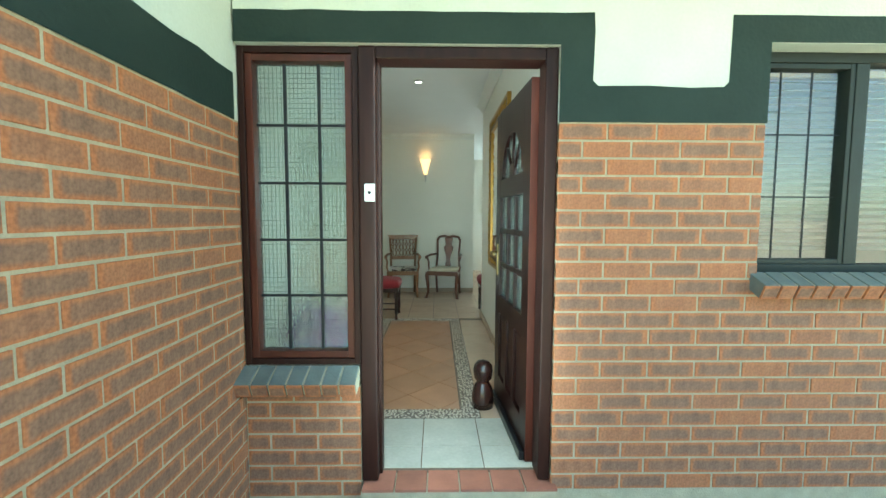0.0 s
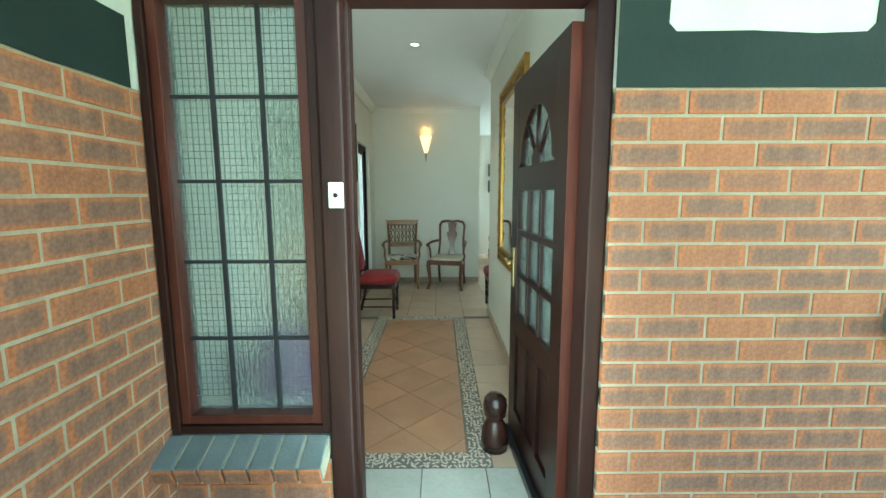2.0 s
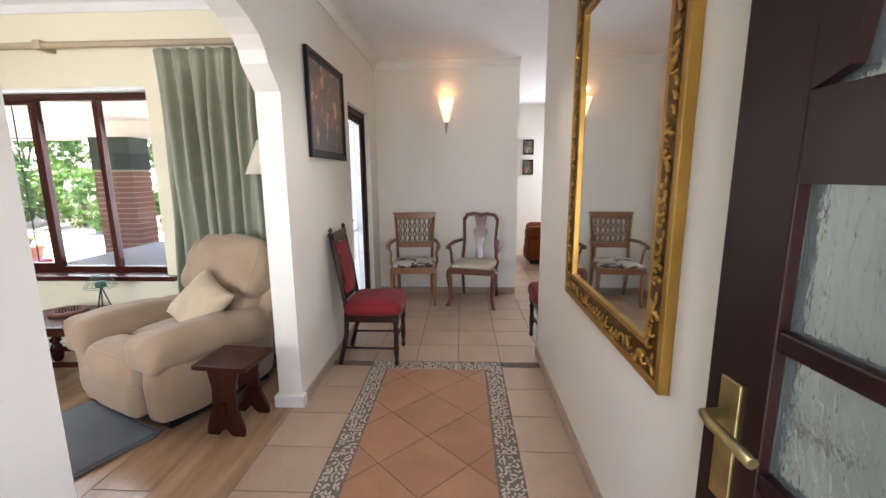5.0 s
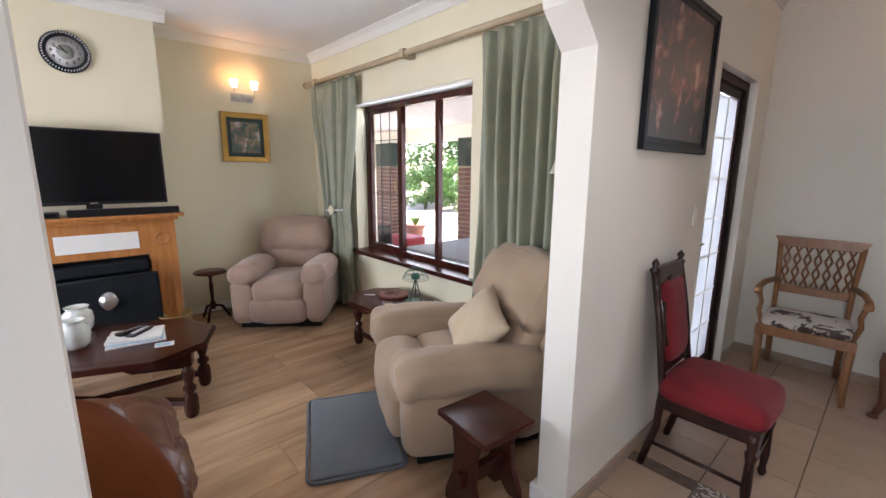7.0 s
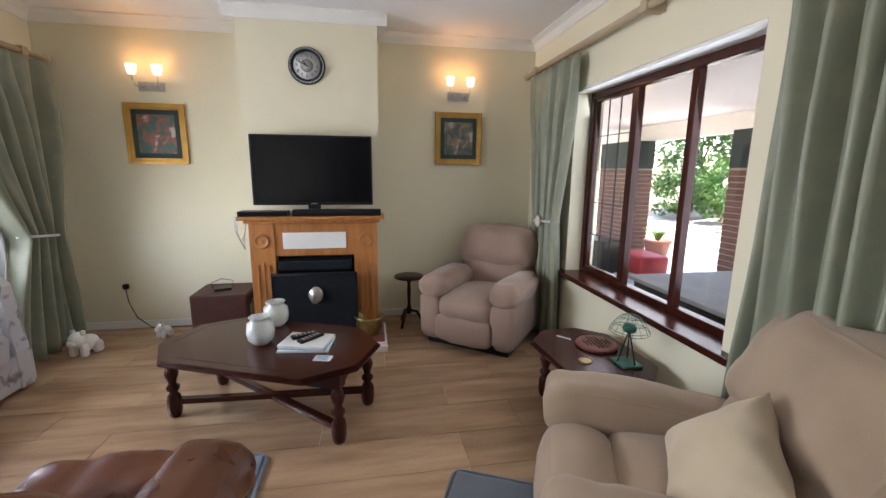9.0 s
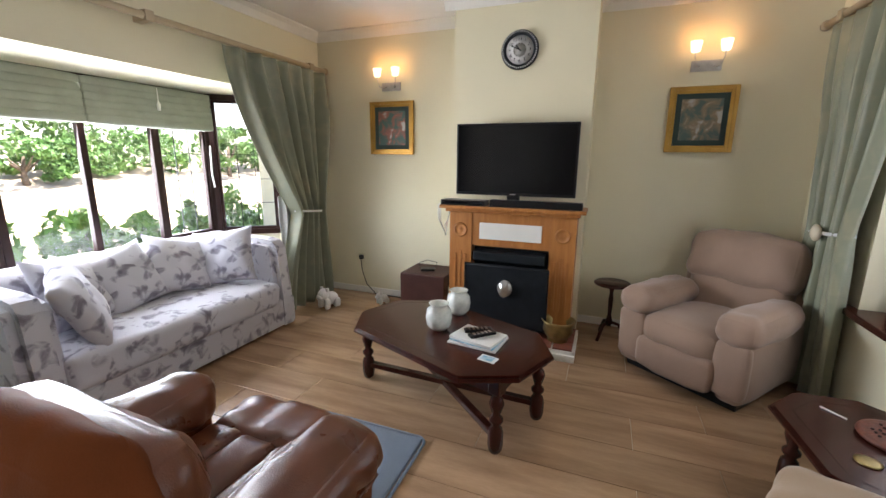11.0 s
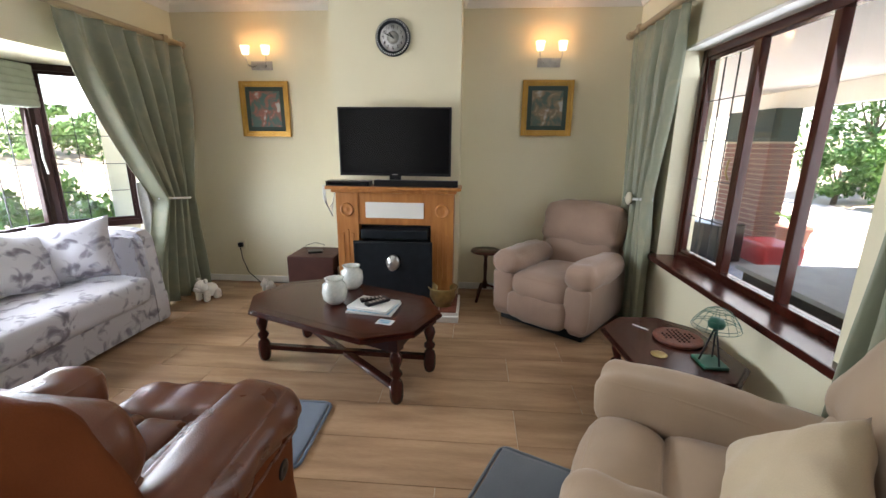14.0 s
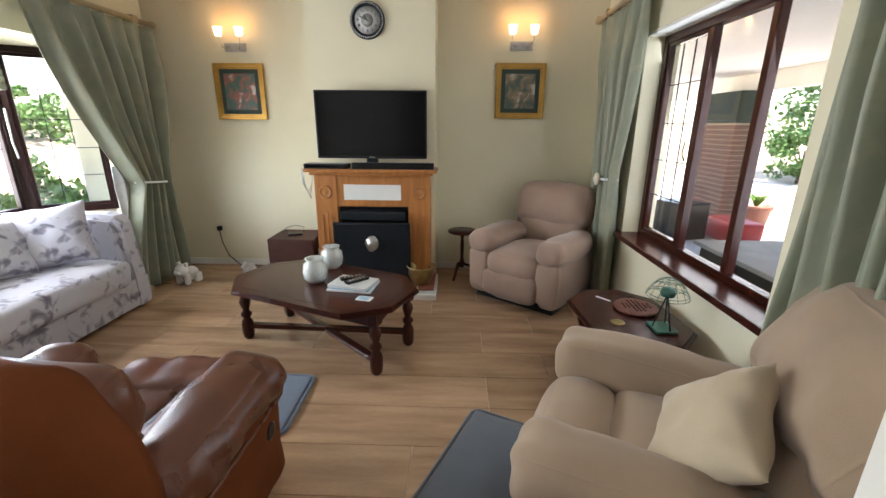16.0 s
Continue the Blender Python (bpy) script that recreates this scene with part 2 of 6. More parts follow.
REDBOX = mat("red plastic", (0.45, 0.03, 0.035), (0.38, 0.02, 0.028), 0.4, bump=0.05)
TEAL = mat("turquoise cloth", (0.06, 0.36, 0.45), (0.05, 0.28, 0.36), 0.8, bump=0.3)
PURPLE = mat("purple magenta cloth", (0.25, 0.05, 0.20), (0.10, 0.04, 0.18), 0.8, bump=0.3)
ROOFTILE = mat("grey brown roof tile", (0.20, 0.16, 0.14), (0.13, 0.11, 0.10), 0.8, scale=8, bump=0.4)
MIRROR = mat("mirror silver", (0.90, 0.91, 0.90), (0.90, 0.91, 0.90), 0.02, metal=1.0, bump=0, dirt=0)
CLEAR = glass_mat("clear window glass")
GREENGLASS = mat("pale green glass", (0.25, 0.55, 0.48), (0.22, 0.5, 0.44), 0.1, bump=0, coat=0.5)
SHADE = mat("cream lamp shade cloth", (0.70, 0.64, 0.50), (0.66, 0.60, 0.46), 0.9, fine=200, bump=0.2)
BULBGLOW = glow("lit frosted lamp glass", (1, 0.80, 0.55), 0.42)
ALABASTER = glow("lit alabaster wall lamp", (1, 0.70, 0.42), 0.17)
DOWNGLOW = glow("lit downlight lens", (1, 0.96, 0.9), 2.0)
ROD = mat("cream painted curtain pole", (0.50, 0.40, 0.26), (0.44, 0.35, 0.22), 0.5, bump=0.1)
BLINDCLOTH = mat("grey green blind cloth", (0.33, 0.35, 0.28), (0.28, 0.30, 0.24), 0.9, fine=220, bump=0.25)
SLAT = mat("taupe venetian slat", (0.42, 0.37, 0.28), (0.36, 0.31, 0.24), 0.45, bump=0.05)
WHITEGLAZE = mat("white painted door panes", (0.72, 0.77, 0.82), (0.66, 0.71, 0.78), 0.35, scale=3, bump=0.1)
_n, _l = WHITEGLAZE.node_tree.nodes, WHITEGLAZE.node_tree.links
_t, _m = _n.new("ShaderNodeBsdfTranslucent"), _n.new("ShaderNodeMixShader")
_t.inputs[0].default_value, _m.inputs[0].default_value = (0.75, 0.76, 0.76, 1), 0.28
_l.new(_n["Principled BSDF"].outputs[0], _m.inputs[1]), _l.new(_t.outputs[0], _m.inputs[2]), _l.new(_m.outputs[0], _n["Material Output"].inputs[0])
GREENENAMEL = mat("green enamelled metal", (0.02, 0.13, 0.085), (0.015, 0.09, 0.06), 0.35, bump=0.05)
CARVED = mat("carved reddish wood", (0.20, 0.055, 0.03), (0.10, 0.03, 0.018), 0.5, scale=40, fine=90, bump=0.6)


def brick_mat():
    m, n, l, b = nodes_of("orange face brick with dark fired centre")
    co, info = n.new("ShaderNodeTexCoord"), n.new("ShaderNodeObjectInfo")
    sep = n.new("ShaderNodeSeparateXYZ")
    l.new(co.outputs["Generated"], sep.inputs[0])

    def inner(out, lo, hi):
        a = n.new("ShaderNodeMath")
        a.operation = "PINGPONG"
        a.inputs[1].default_value = 0.5
        l.new(out, a.inputs[0])
        r = n.new("ShaderNodeMapRange")
        r.interpolation_type = "SMOOTHSTEP"
        r.inputs[1].default_value, r.inputs[2].default_value = lo, hi
        l.new(a.outputs[0], r.inputs[0])
        return r.outputs[0]

    tn = n.new("ShaderNodeTexNoise")
    tn.noise_dimensions = "4D"
    tn.inputs["Scale"].default_value, tn.inputs["Detail"].default_value = 16, 5
    wj = n.new("ShaderNodeMath")
    wj.operation = "MULTIPLY"
    wj.inputs[1].default_value = 90
    l.new(info.outputs["Random"], wj.inputs[0])
    streak = n.new("ShaderNodeMapping")
    streak.inputs["Scale"].default_value = (1.6, 1.6, 0.55)
    l.new(co.outputs["Object"], streak.inputs[0])
    l.new(streak.outputs[0], tn.inputs["Vector"])
    l.new(wj.outputs[0], tn.inputs["W"])
    wob = n.new("ShaderNodeMath")
    wob.operation = "MULTIPLY_ADD"
    wob.inputs[1].default_value, wob.inputs[2].default_value = 0.30, -0.15
    l.new(tn.outputs[0], wob.inputs[0])
    ax, az = n.new("ShaderNodeMath"), n.new("ShaderNodeMath")
    l.new(sep.outputs[0], ax.inputs[0]), l.new(wob.outputs[0], ax.inputs[1])
    l.new(sep.outputs[2], az.inputs[0]), l.new(wob.outputs[0], az.inputs[1])
    both = n.new("ShaderNodeMath")
    both.operation = "MULTIPLY"
    l.new(inner(ax.outputs[0], 0.01, 0.12), both.inputs[0])
    l.new(inner(az.outputs[0], 0.0, 0.30), both.inputs[1])
    amt = n.new("ShaderNodeMapRange")
    amt.inputs[1].default_value, amt.inputs[2].default_value = 0.02, 0.30
    amt.inputs[3].default_value, amt.inputs[4].default_value = 0.25, 0.88
    l.new(info.outputs["Random"], amt.inputs[0])
    fac = n.new("ShaderNodeMath")
    fac.operation = "MULTIPLY"
    l.new(both.outputs[0], fac.inputs[0]), l.new(amt.outputs[0], fac.inputs[1])
    rim, core = n.new("ShaderNodeValToRGB"), n.new("ShaderNodeValToRGB")
    rim.color_ramp.elements[0].color, rim.color_ramp.elements[1].color = (0.27, 0.088, 0.034, 1), (0.42, 0.165, 0.066, 1)
    core.color_ramp.elements[0].color, core.color_ramp.elements[1].color = (0.070, 0.046, 0.038, 1), (0.26, 0.150, 0.098, 1)
    l.new(tn.outputs[0], rim.inputs[0]), l.new(tn.outputs[0], core.inputs[0])
    mx = n.new("ShaderNodeMix")
    mx.data_type = "RGBA"
    l.new(fac.outputs[0], mx.inputs[0]), l.new(rim.outputs[0], mx.inputs[6]), l.new(core.outputs[0], mx.inputs[7])
    b.inputs["Roughness"].default_value = 0.75
    fn = n.new("ShaderNodeTexNoise")
    fn.inputs["Scale"].default_value, fn.inputs["Detail"].default_value = 90, 4
    pit = n.new("ShaderNodeMapRange")
    pit.inputs[1].default_value, pit.inputs[2].default_value = 0.3, 0.65
    pit.inputs[3].default_value, pit.inputs[4].default_value = 0.75, 1.15
    l.new(fn.outputs[0], pit.inputs[0])
    tone = n.new("ShaderNodeHueSaturation")
    l.new(pit.outputs[0], tone.inputs["Value"])
    l.new(mx.outputs[2], tone.inputs["Color"])
    l.new(tone.outputs[0], b.inputs["Base Color"])
    l.new(co.outputs["Object"], fn.inputs["Vector"])
    bp = n.new("ShaderNodeBump")
    bp.inputs["Strength"].default_value, bp.inputs["Distance"].default_value = 0.5, 0.004
    l.new(fn.outputs[0], bp.inputs["Height"]), l.new(bp.outputs[0], b.inputs["Normal"])
    return m


BRICK = brick_mat()


def blot_mat(name, base, blots, scale=6.0, rough=0.92, lo=0.52, hi=0.60, bump=0.25, second=None):
    """A cloth with irregular printed blots."""
    m, n, l, b = nodes_of(name)
    co, t1, t2, r = n.new("ShaderNodeTexCoord"), n.new("ShaderNodeTexNoise"), n.new("ShaderNodeTexNoise"), n.new("ShaderNodeValToRGB")
    t1.inputs["Scale"].default_value, t1.inputs["Detail"].default_value, t1.inputs["Distortion"].default_value = scale, 4, 0.6
    t2.inputs["Scale"].default_value = 300
    l.new(co.outputs["Object"], t1.inputs[0]), l.new(co.outputs["Object"], t2.inputs[0])
    r.color_ramp.elements[0].position, r.color_ramp.elements[1].position = lo, hi
    r.color_ramp.elements[0].color, r.color_ramp.elements[1].color = rgb(base), rgb(blots)
    if second:
        e = r.color_ramp.elements.new(hi + 0.09)
        e.color = rgb(second)
    l.new(t1.outputs[0], r.inputs[0]), l.new(r.outputs[0], b.inputs["Base Color"])
    b.inputs["Roughness"].default_value = rough
    b.inputs["Sheen Weight"].default_value = 0.1
    bp = n.new("ShaderNodeBump")
    bp.inputs["Strength"].default_value, bp.inputs["Distance"].default_value = bump, 0.003
    l.new(t2.outputs[0], bp.inputs["Height"]), l.new(bp.outputs[0], b.inputs["Normal"])
    return m


FLORAL = blot_mat("pale lilac grey cloth with dark floral print", (0.50, 0.49, 0.53), (0.25, 0.235, 0.275), 10, lo=0.53, hi=0.62, second=(0.15, 0.135, 0.165))
COWHIDE = blot_mat("white cowhide with dark patches", (0.62, 0.57, 0.50), (0.06, 0.04, 0.035), 9, lo=0.54, hi=0.57)
CURTAIN = blot_mat("sage green satin curtain", (0.22, 0.235, 0.165), (0.27, 0.265, 0.18), 7, rough=0.42, lo=0.5, hi=0.66)
LINING = blot_mat("pale curtain lining", (0.62, 0.64, 0.64), (0.56, 0.58, 0.58), 7, rough=0.8)
PAINTING_A = blot_mat("street scene painting of brown and green", (0.06, 0.10, 0.08), (0.24, 0.17, 0.10), 11, rough=0.4, lo=0.40, hi=0.56, second=(0.40, 0.38, 0.34))
PAINTING_B = blot_mat("market scene painting of red and green", (0.05, 0.11, 0.09), (0.28, 0.09, 0.06), 11, rough=0.4, lo=0.42, hi=0.58, second=(0.45, 0.42, 0.38))
PAINTING_C = blot_mat("dark figure painting", (0.018, 0.010, 0.010), (0.16, 0.045, 0.032), 8, rough=0.35, lo=0.50, hi=0.58, second=(0.42, 0.27, 0.20))
FROST = glass_mat("rippled obscure glass", 0.20, (0.72, 0.84, 0.80), clear=False)
_n, _l = FROST.node_tree.nodes, FROST.node_tree.links
_w, _b = _n.new("ShaderNodeTexNoise"), _n.new("ShaderNodeBump")
_w.inputs["Scale"].default_value = 45
_b.inputs["Strength"].default_value, _b.inputs["Distance"].default_value = 0.35, 0.01
_l.new(_w.outputs[0], _b.inputs["Height"]), _l.new(_b.outputs[0], _n["Principled BSDF"].inputs["Normal"])


# ---- mesh helpers ----
def bx(bm, x0, x1, y0, y1, z0, z1, bev=0.0, m=None):
    r = bmesh.ops.create_cube(bm, size=1)
    vs = r["verts"]
    for v in vs:
        v.co = Vector(((x0 + x1) / 2 + v.co.x * (x1 - x0), (y0 + y1) / 2 + v.co.y * (y1 - y0), (z0 + z1) / 2 + v.co.z * (z1 - z0)))
        if m:
            v.co = m @ v.co
    if bev:
        bmesh.ops.bevel(bm, geom=list({e for v in vs for e in v.link_edges}), offset=bev, segments=2, affect="EDGES", profile=0.6)
    return bm


def box(*a, **k):
    return bx(bmesh.new(), *a, **k)


def prism(bm, pts, lo, hi, axis="z", bev=0.0):
    """A plate with the outline pts, from lo to hi along the axis; the outline's two numbers are the other axes in order."""
    def at(p, h):
        return {"z": (p[0], p[1], h), "x": (h, p[0], p[1]), "y": (p[0], h, p[1])}[axis]
    a = [bm.verts.new(at(p, lo)) for p in pts]
    b = [bm.verts.new(at(p, hi)) for p in pts]
    fs = [bm.faces.new(a), bm.faces.new(b)]
    k = len(pts)
    for i in range(k):
        fs.append(bm.faces.new((a[i], a[(i + 1) % k], b[(i + 1) % k], b[i])))
    bmesh.ops.recalc_face_normals(bm, faces=fs)
    if bev:
        es = [e for f in fs[:2] for e in f.edges]
        bmesh.ops.bevel(bm, geom=es, offset=bev, segments=2, affect="EDGES")
    return bm


def lathe(bm, prof, at=(0, 0, 0), seg=20, m=None):
    rings = []
    for r, z in prof:
        ring = []
        for i in range(seg):
            a = 2 * math.pi * i / seg
            p = Vector((at[0] + r * math.cos(a), at[1] + r * math.sin(a), at[2] + z))
            ring.append(bm.verts.new(m @ p if m else p))
        rings.append(ring)
    for a, b in zip(rings, rings[1:]):
        for i in range(seg):
            f = bm.faces.new((a[i], a[(i + 1) % seg], b[(i + 1) % seg], b[i]))
            f.smooth = True
    if prof[0][0] > 1e-4:
        bm.faces.new(rings[0][::-1])
    if prof[-1][0] > 1e-4:
        bm.faces.new(rings[-1])
    return bm


def tube(bm, pts, r, seg=8, closed=False, taper=None):
    """A round bar along points; taper gives a radius at the end."""
    pts = [Vector(p) for p in pts]
    k = len(pts)
    rings = []
    for i, p in enumerate(pts):
        d = (pts[(i + 1) % k] - pts[i - 1]) if closed else (pts[min(i + 1, k - 1)] - pts[max(i - 1, 0)])
        d.normalize()
        u = d.cross(Vector((0, 0, 1)) if abs(d.z) < 0.9 else Vector((1, 0, 0))).normalized()
        w = d.cross(u)
        rr = r if taper is None else r + (taper - r) * i / (k - 1)
        rings.append([bm.verts.new(p + rr * (math.cos(2 * math.pi * j / seg) * u + math.sin(2 * math.pi * j / seg) * w)) for j in range(seg)])
    for i in range(k if closed else k - 1):
        a, b = rings[i], rings[(i + 1) % k]
        for j in range(seg):
            f = bm.faces.new((a[j], a[(j + 1) % seg], b[(j + 1) % seg], b[j]))
            f.smooth = True
    if not closed:
        bm.faces.new(rings[0][::-1]), bm.faces.new(rings[-1])
    return bm


def puff(bm, x0, x1, y0, y1, z0, z1, r=0.08, bulge=0.02, rough=0.006, m=None, n=10, seed=0):
    """A stuffed, rounded block with slight creases."""
    c = Vector(((x0 + x1) / 2, (y0 + y1) / 2, (z0 + z1) / 2))
    h = Vector(((x1 - x0) / 2, (y1 - y0) / 2, (z1 - z0) / 2))
    r = min(r, *h)
    seen = {}

    def vert(p):
        key = tuple(round(v, 4) for v in p)
        if key not in seen:
            q = Vector([math.copysign(abs(math.sin(v * math.pi / 2)) ** 0.75, v) * s for v, s in zip(p, h)])
            core = Vector([max(-(s - r), min(s - r, v)) for v, s in zip(q, h)])
            d = q - core
            if d.length > 1e-6:
                d.normalize()
            q = core + d * r
            w = [1 - (v / s) ** 2 for v, s in zip(q, h)]
            for a in range(3):
                o = [i for i in range(3) if i != a]
                q[a] += math.copysign(1, p[a]) * (abs(p[a]) ** 3) * bulge * max(0, w[o[0]]) * max(0, w[o[1]])
            q += d * rough * 2 * noise.noise((q + c) * 9 + Vector((seed * 7.1, 0, 0)))
            q += c
            seen[key] = bm.verts.new(m @ q if m else q)
        return seen[key]

    g = [-1 + 2 * i / n for i in range(n + 1)]
    for a in range(3):
        for s in (-1, 1):
            for i in range(n):
                for j in range(n):
                    quad = []
                    for u, v in ((i, j), (i + 1, j), (i + 1, j + 1), (i, j + 1)):
                        p = [0, 0, 0]
                        p[a], p[(a + 1) % 3], p[(a + 2) % 3] = s, g[u], g[v]
                        quad.append(vert(p))
                    f = bm.faces.new(quad if s > 0 else quad[::-1])
                    f.smooth = True
    return bm


def mesh_of(name, bm, material):
    me = bpy.data.meshes.new(name)
    bm.to_mesh(me)
    bm.free()
    me.materials.append(material)
    return me


def part(name, bm, material, parent, label=""):
    ob = new(name, mesh_of(name, bm, material))
    ob.parent = parent
    return tagged(ob, label)


def thing(name, m, label, category, group=""):
    ob = new(name)
    ob.empty_display_size = 0.1
    ob.matrix_world = m
    return tagged(ob, label, category, group)


def solo(name, bm, material, m, label, category, group="", kind=""):
    ob = new(name, mesh_of(name, bm, material))
    ob.matrix_world = m
    return tagged(ob, label, category, group, kind)


def structure(name, bm, material, label, category):
    return tagged(new(name, mesh_of(name, bm, material)), label, category, "", "structure")



# ---- setting: house shell ----
CZ = 2.80
structure("floor_living", box(-5.35, -1.12, 0.2, 5.85, -0.12, -0.004), PLANKGROUT, "pale joints beneath oak look floor planks", "floor")
structure("floor_hall", box(-1.12, 5.0, 2.12, 11.0, -0.12, -0.004), GROUT, "brown grout bed under beige hall tiles", "floor")
structure("ceiling", box(-5.35, 5.0, 0.85, 11.0, CZ, CZ + 0.12), CEIL, "smooth white painted ceiling", "ceiling")

# west wall and chimney breast
structure("wall_west", box(-5.35, -5.1, 0.2, 5.85, 0, CZ), CREAM, "cream painted plaster wall beside the fireplace", "wall")
structure("wall_chimney_breast", box(-5.1, -4.65, 2.87, 4.0, 0, CZ), CREAM, "cream painted chimney breast", "wall")

# north wall with window
bm = bmesh.new()
bx(bm, -5.1, -4.162, 5.6, 5.85, 0, CZ), bx(bm, -2.478, -1.2, 5.6, 5.85, 0, CZ)
bx(bm, -4.162, -2.478, 5.6, 5.85, 0, 0.64), bx(bm, -4.162, -2.478, 5.6, 5.85, 2.18, CZ)
structure("wall_north", bm, CREAM, "cream painted wall around the patio window", "wall")

# south wall with bay opening
bm = bmesh.new()
bx(bm, -5.1, -4.62, 0.89, 1.14, 0, CZ), bx(bm, -1.75, -0.98, 0.89, 1.14, 0, CZ), bx(bm, -4.62, -1.75, 0.89, 1.14, 2.12, CZ)
structure("wall_south", bm, CREAM, "cream painted wall above the bay window", "wall")
bm = bmesh.new()
prism(bm, [(-4.74, 0.89), (-4.36, 0.28), (-1.95, 0.28), (-1.57, 0.89), (-1.75, 0.89), (-2.05, 0.42), (-4.26, 0.42), (-4.62, 0.89)], 0, 0.72)
prism(bm, [(-4.74, 0.885), (-4.36, 0.28), (-1.95, 0.28), (-1.57, 0.885)], 2.12, 2.4)
structure("wall_bay", bm, CREAM, "cream painted bay wall under and over the panes", "wall")

# wall between hall and living room, with the arch
arch = [(3.25, 0), (3.25, 1.96), (3.38, 2.08)]
for i in range(1, 12):
    a = math.pi * (1 - i / 12)
    arch.append((4.005 + 0.625 * math.cos(a), 2.08 + 0.24 * math.sin(a)))
arch += [(4.63, 2.08), (4.76, 1.96), (4.76, 0)]
bm = bmesh.new()
prism(bm, [(2.25, 0)] + arch + [(6.2, 0), (6.2, 2.15), (7.07, 2.15), (7.07, 0), (7.6, 0), (7.6, CZ), (2.25, CZ)], -1.2, -1.05, "x")
structure("wall_arch", bm, HALLPAINT, "pale cream wall pierced by a shouldered arch", "wall")
structure("wall_east_living", box(-1.2, -0.98, 1.14, 2.0, 0, CZ), CREAM, "cream painted wall near the entry", "wall")
structure("wall_hall_end", box(-1.05, 0.66, 7.45, 7.6, 0, CZ), HALLPAINT, "pale cream wall at the end of the hall", "wall")
structure("wall_hall_east", box(0.615, 0.77, 2.25, 5.62, 0, CZ), HALLPAINT, "pale cream hall wall carrying the gilt mirror", "wall")
structure("wall_lounge_far", box(-1.2, 4.9, 10.6, 10.8, 0, CZ), HALLPAINT, "pale wall of the far lounge", "wall")
structure("wall_lounge_west", box(-1.35, -1.2, 7.6, 10.6, 0, CZ), HALLPAINT, "pale side wall of the far lounge", "wall")
structure("wall_lounge_east", box(4.7, 4.9, 2.3, 10.6, 0, CZ), HALLPAINT, "pale east wall of the far lounge", "wall")

# front wall: inner leaf round door, sidelight and window
bm = bmesh.new()
bx(bm, -1.2, -0.97, 2.1, 2.25, 0, CZ), bx(bm, -0.97, 0.62, 2.1, 2.25, 2.14, CZ), bx(bm, 0.581, 0.62, 2.1, 2.25, 0, 2.14), bx(bm, -0.97, -0.37, 2.1, 2.25, 0, 0.59)
bx(bm, 0.62, 1.5, 2.1, 2.25, 0, CZ), bx(bm, 1.5, 4.7, 2.1, 2.25, 0, 1.04), bx(bm, 1.5, 4.7, 2.1, 2.25, 2.16, CZ), bx(bm, 3.6, 4.7, 2.1, 2.25, 1.04, 2.16)
structure("wall_front_inner", bm, HALLPAINT, "pale inner face of the entrance wall", "wall")
bm = bmesh.new()
bx(bm, -0.94, 0.58, 2.0, 2.098, 2.14, 3.2), bx(bm, 0.58, 1.575, 2.0, 2.098, 1.79, 3.2), bx(bm, 1.575, 5.0, 2.0, 2.098, 2.16, 3.2)
structure("wall_front_plaster", bm, PLASTER, "rough white plaster above the brickwork", "wall")
structure("wall_left_plaster", box(-1.2, -0.95, 0.86, 2.098, 1.79, 3.2), PLASTER, "rough white plaster above the side brickwork", "wall")
bm = bmesh.new()
bx(bm, 0.582, 1.572, 2.005, 2.098, -0.16, 1.79), bx(bm, 1.572, 5.0, 2.005, 2.098, -0.16, 1.0)
structure("wall_front_mortar", bm, MORTAR, "pale raked mortar of the entrance brick wall", "wall")
structure("wall_left_mortar", box(-1.2, -0.955, 0.86, 2.098, -0.16, 1.79), MORTAR, "pale raked mortar of the side brick wall", "wall")
structure("wall_sill_mortar", box(-0.95, -0.375, 2.034, 2.098, -0.16, 0.50), MORTAR, "pale raked mortar below the sidelight", "wall")


def wavy(lo, hi, n, amp, seed):
    return [(lo + (hi - lo) * i / n, amp * noise.noise(Vector((i * 0.9, seed, 0)))) for i in range(n + 1)]


# painted green bands, with hand-cut edges
up = [(x, 2.285 + d) for x, d in wavy(-0.94, 0.735, 14, 0.010, 1)]
band = up + [(0.74, 2.2), (0.735, 1.98), (0.76, 1.955), (1.0, 1.958), (1.2, 1.95), (1.36, 1.955), (1.385, 1.98), (1.39, 2.285)]
band += [(x, 2.285 + d) for x, d in wavy(1.42, 5.0, 14, 0.006, 4)]
band += [(5.0, 2.163), (1.577, 2.163), (1.577, 1.788), (0.580, 1.788), (0.580, 2.142), (-0.94, 2.142)]
bm = prism(bmesh.new(), band, 1.996, 2.0, "y")
structure("trim_green_front", bm, GREENBAND, "dark green painted band with wavy edge", "painted band")
lo = [(y, 1.788 + d) for y, d in wavy(0.86, 1.995, 8, 0.004, 7)]
hi = [(y, 2.0 + d) for y, d in wavy(0.86, 1.995, 8, 0.012, 9)]
bm = prism(bmesh.new(), lo + hi[::-1], -0.95, -0.946, "x")
structure("trim_green_side", bm, GREENBAND, "dark green painted band on the side wall", "painted band")

# porch
structure("floor_porch", box(-6.5, 5.0, -2.6, 2.12, -0.30, -0.168), MORTAR, "mortar bed of the porch paving", "floor")
structure("trim_plinth", box(-0.95, 5.0, 1.94, 2.0, -0.168, -0.115, bev=0.008), CONCRETE, "weathered pale concrete plinth strip", "plinth")
# soffit above the view, added so the upper front wall falls into shade
structure("ceiling_porch", box(-0.94, 5.0, 0.75, 1.99, 2.82, 2.9), WHITE, "unseen white porch soffit added to shade the upper wall", "ceiling")

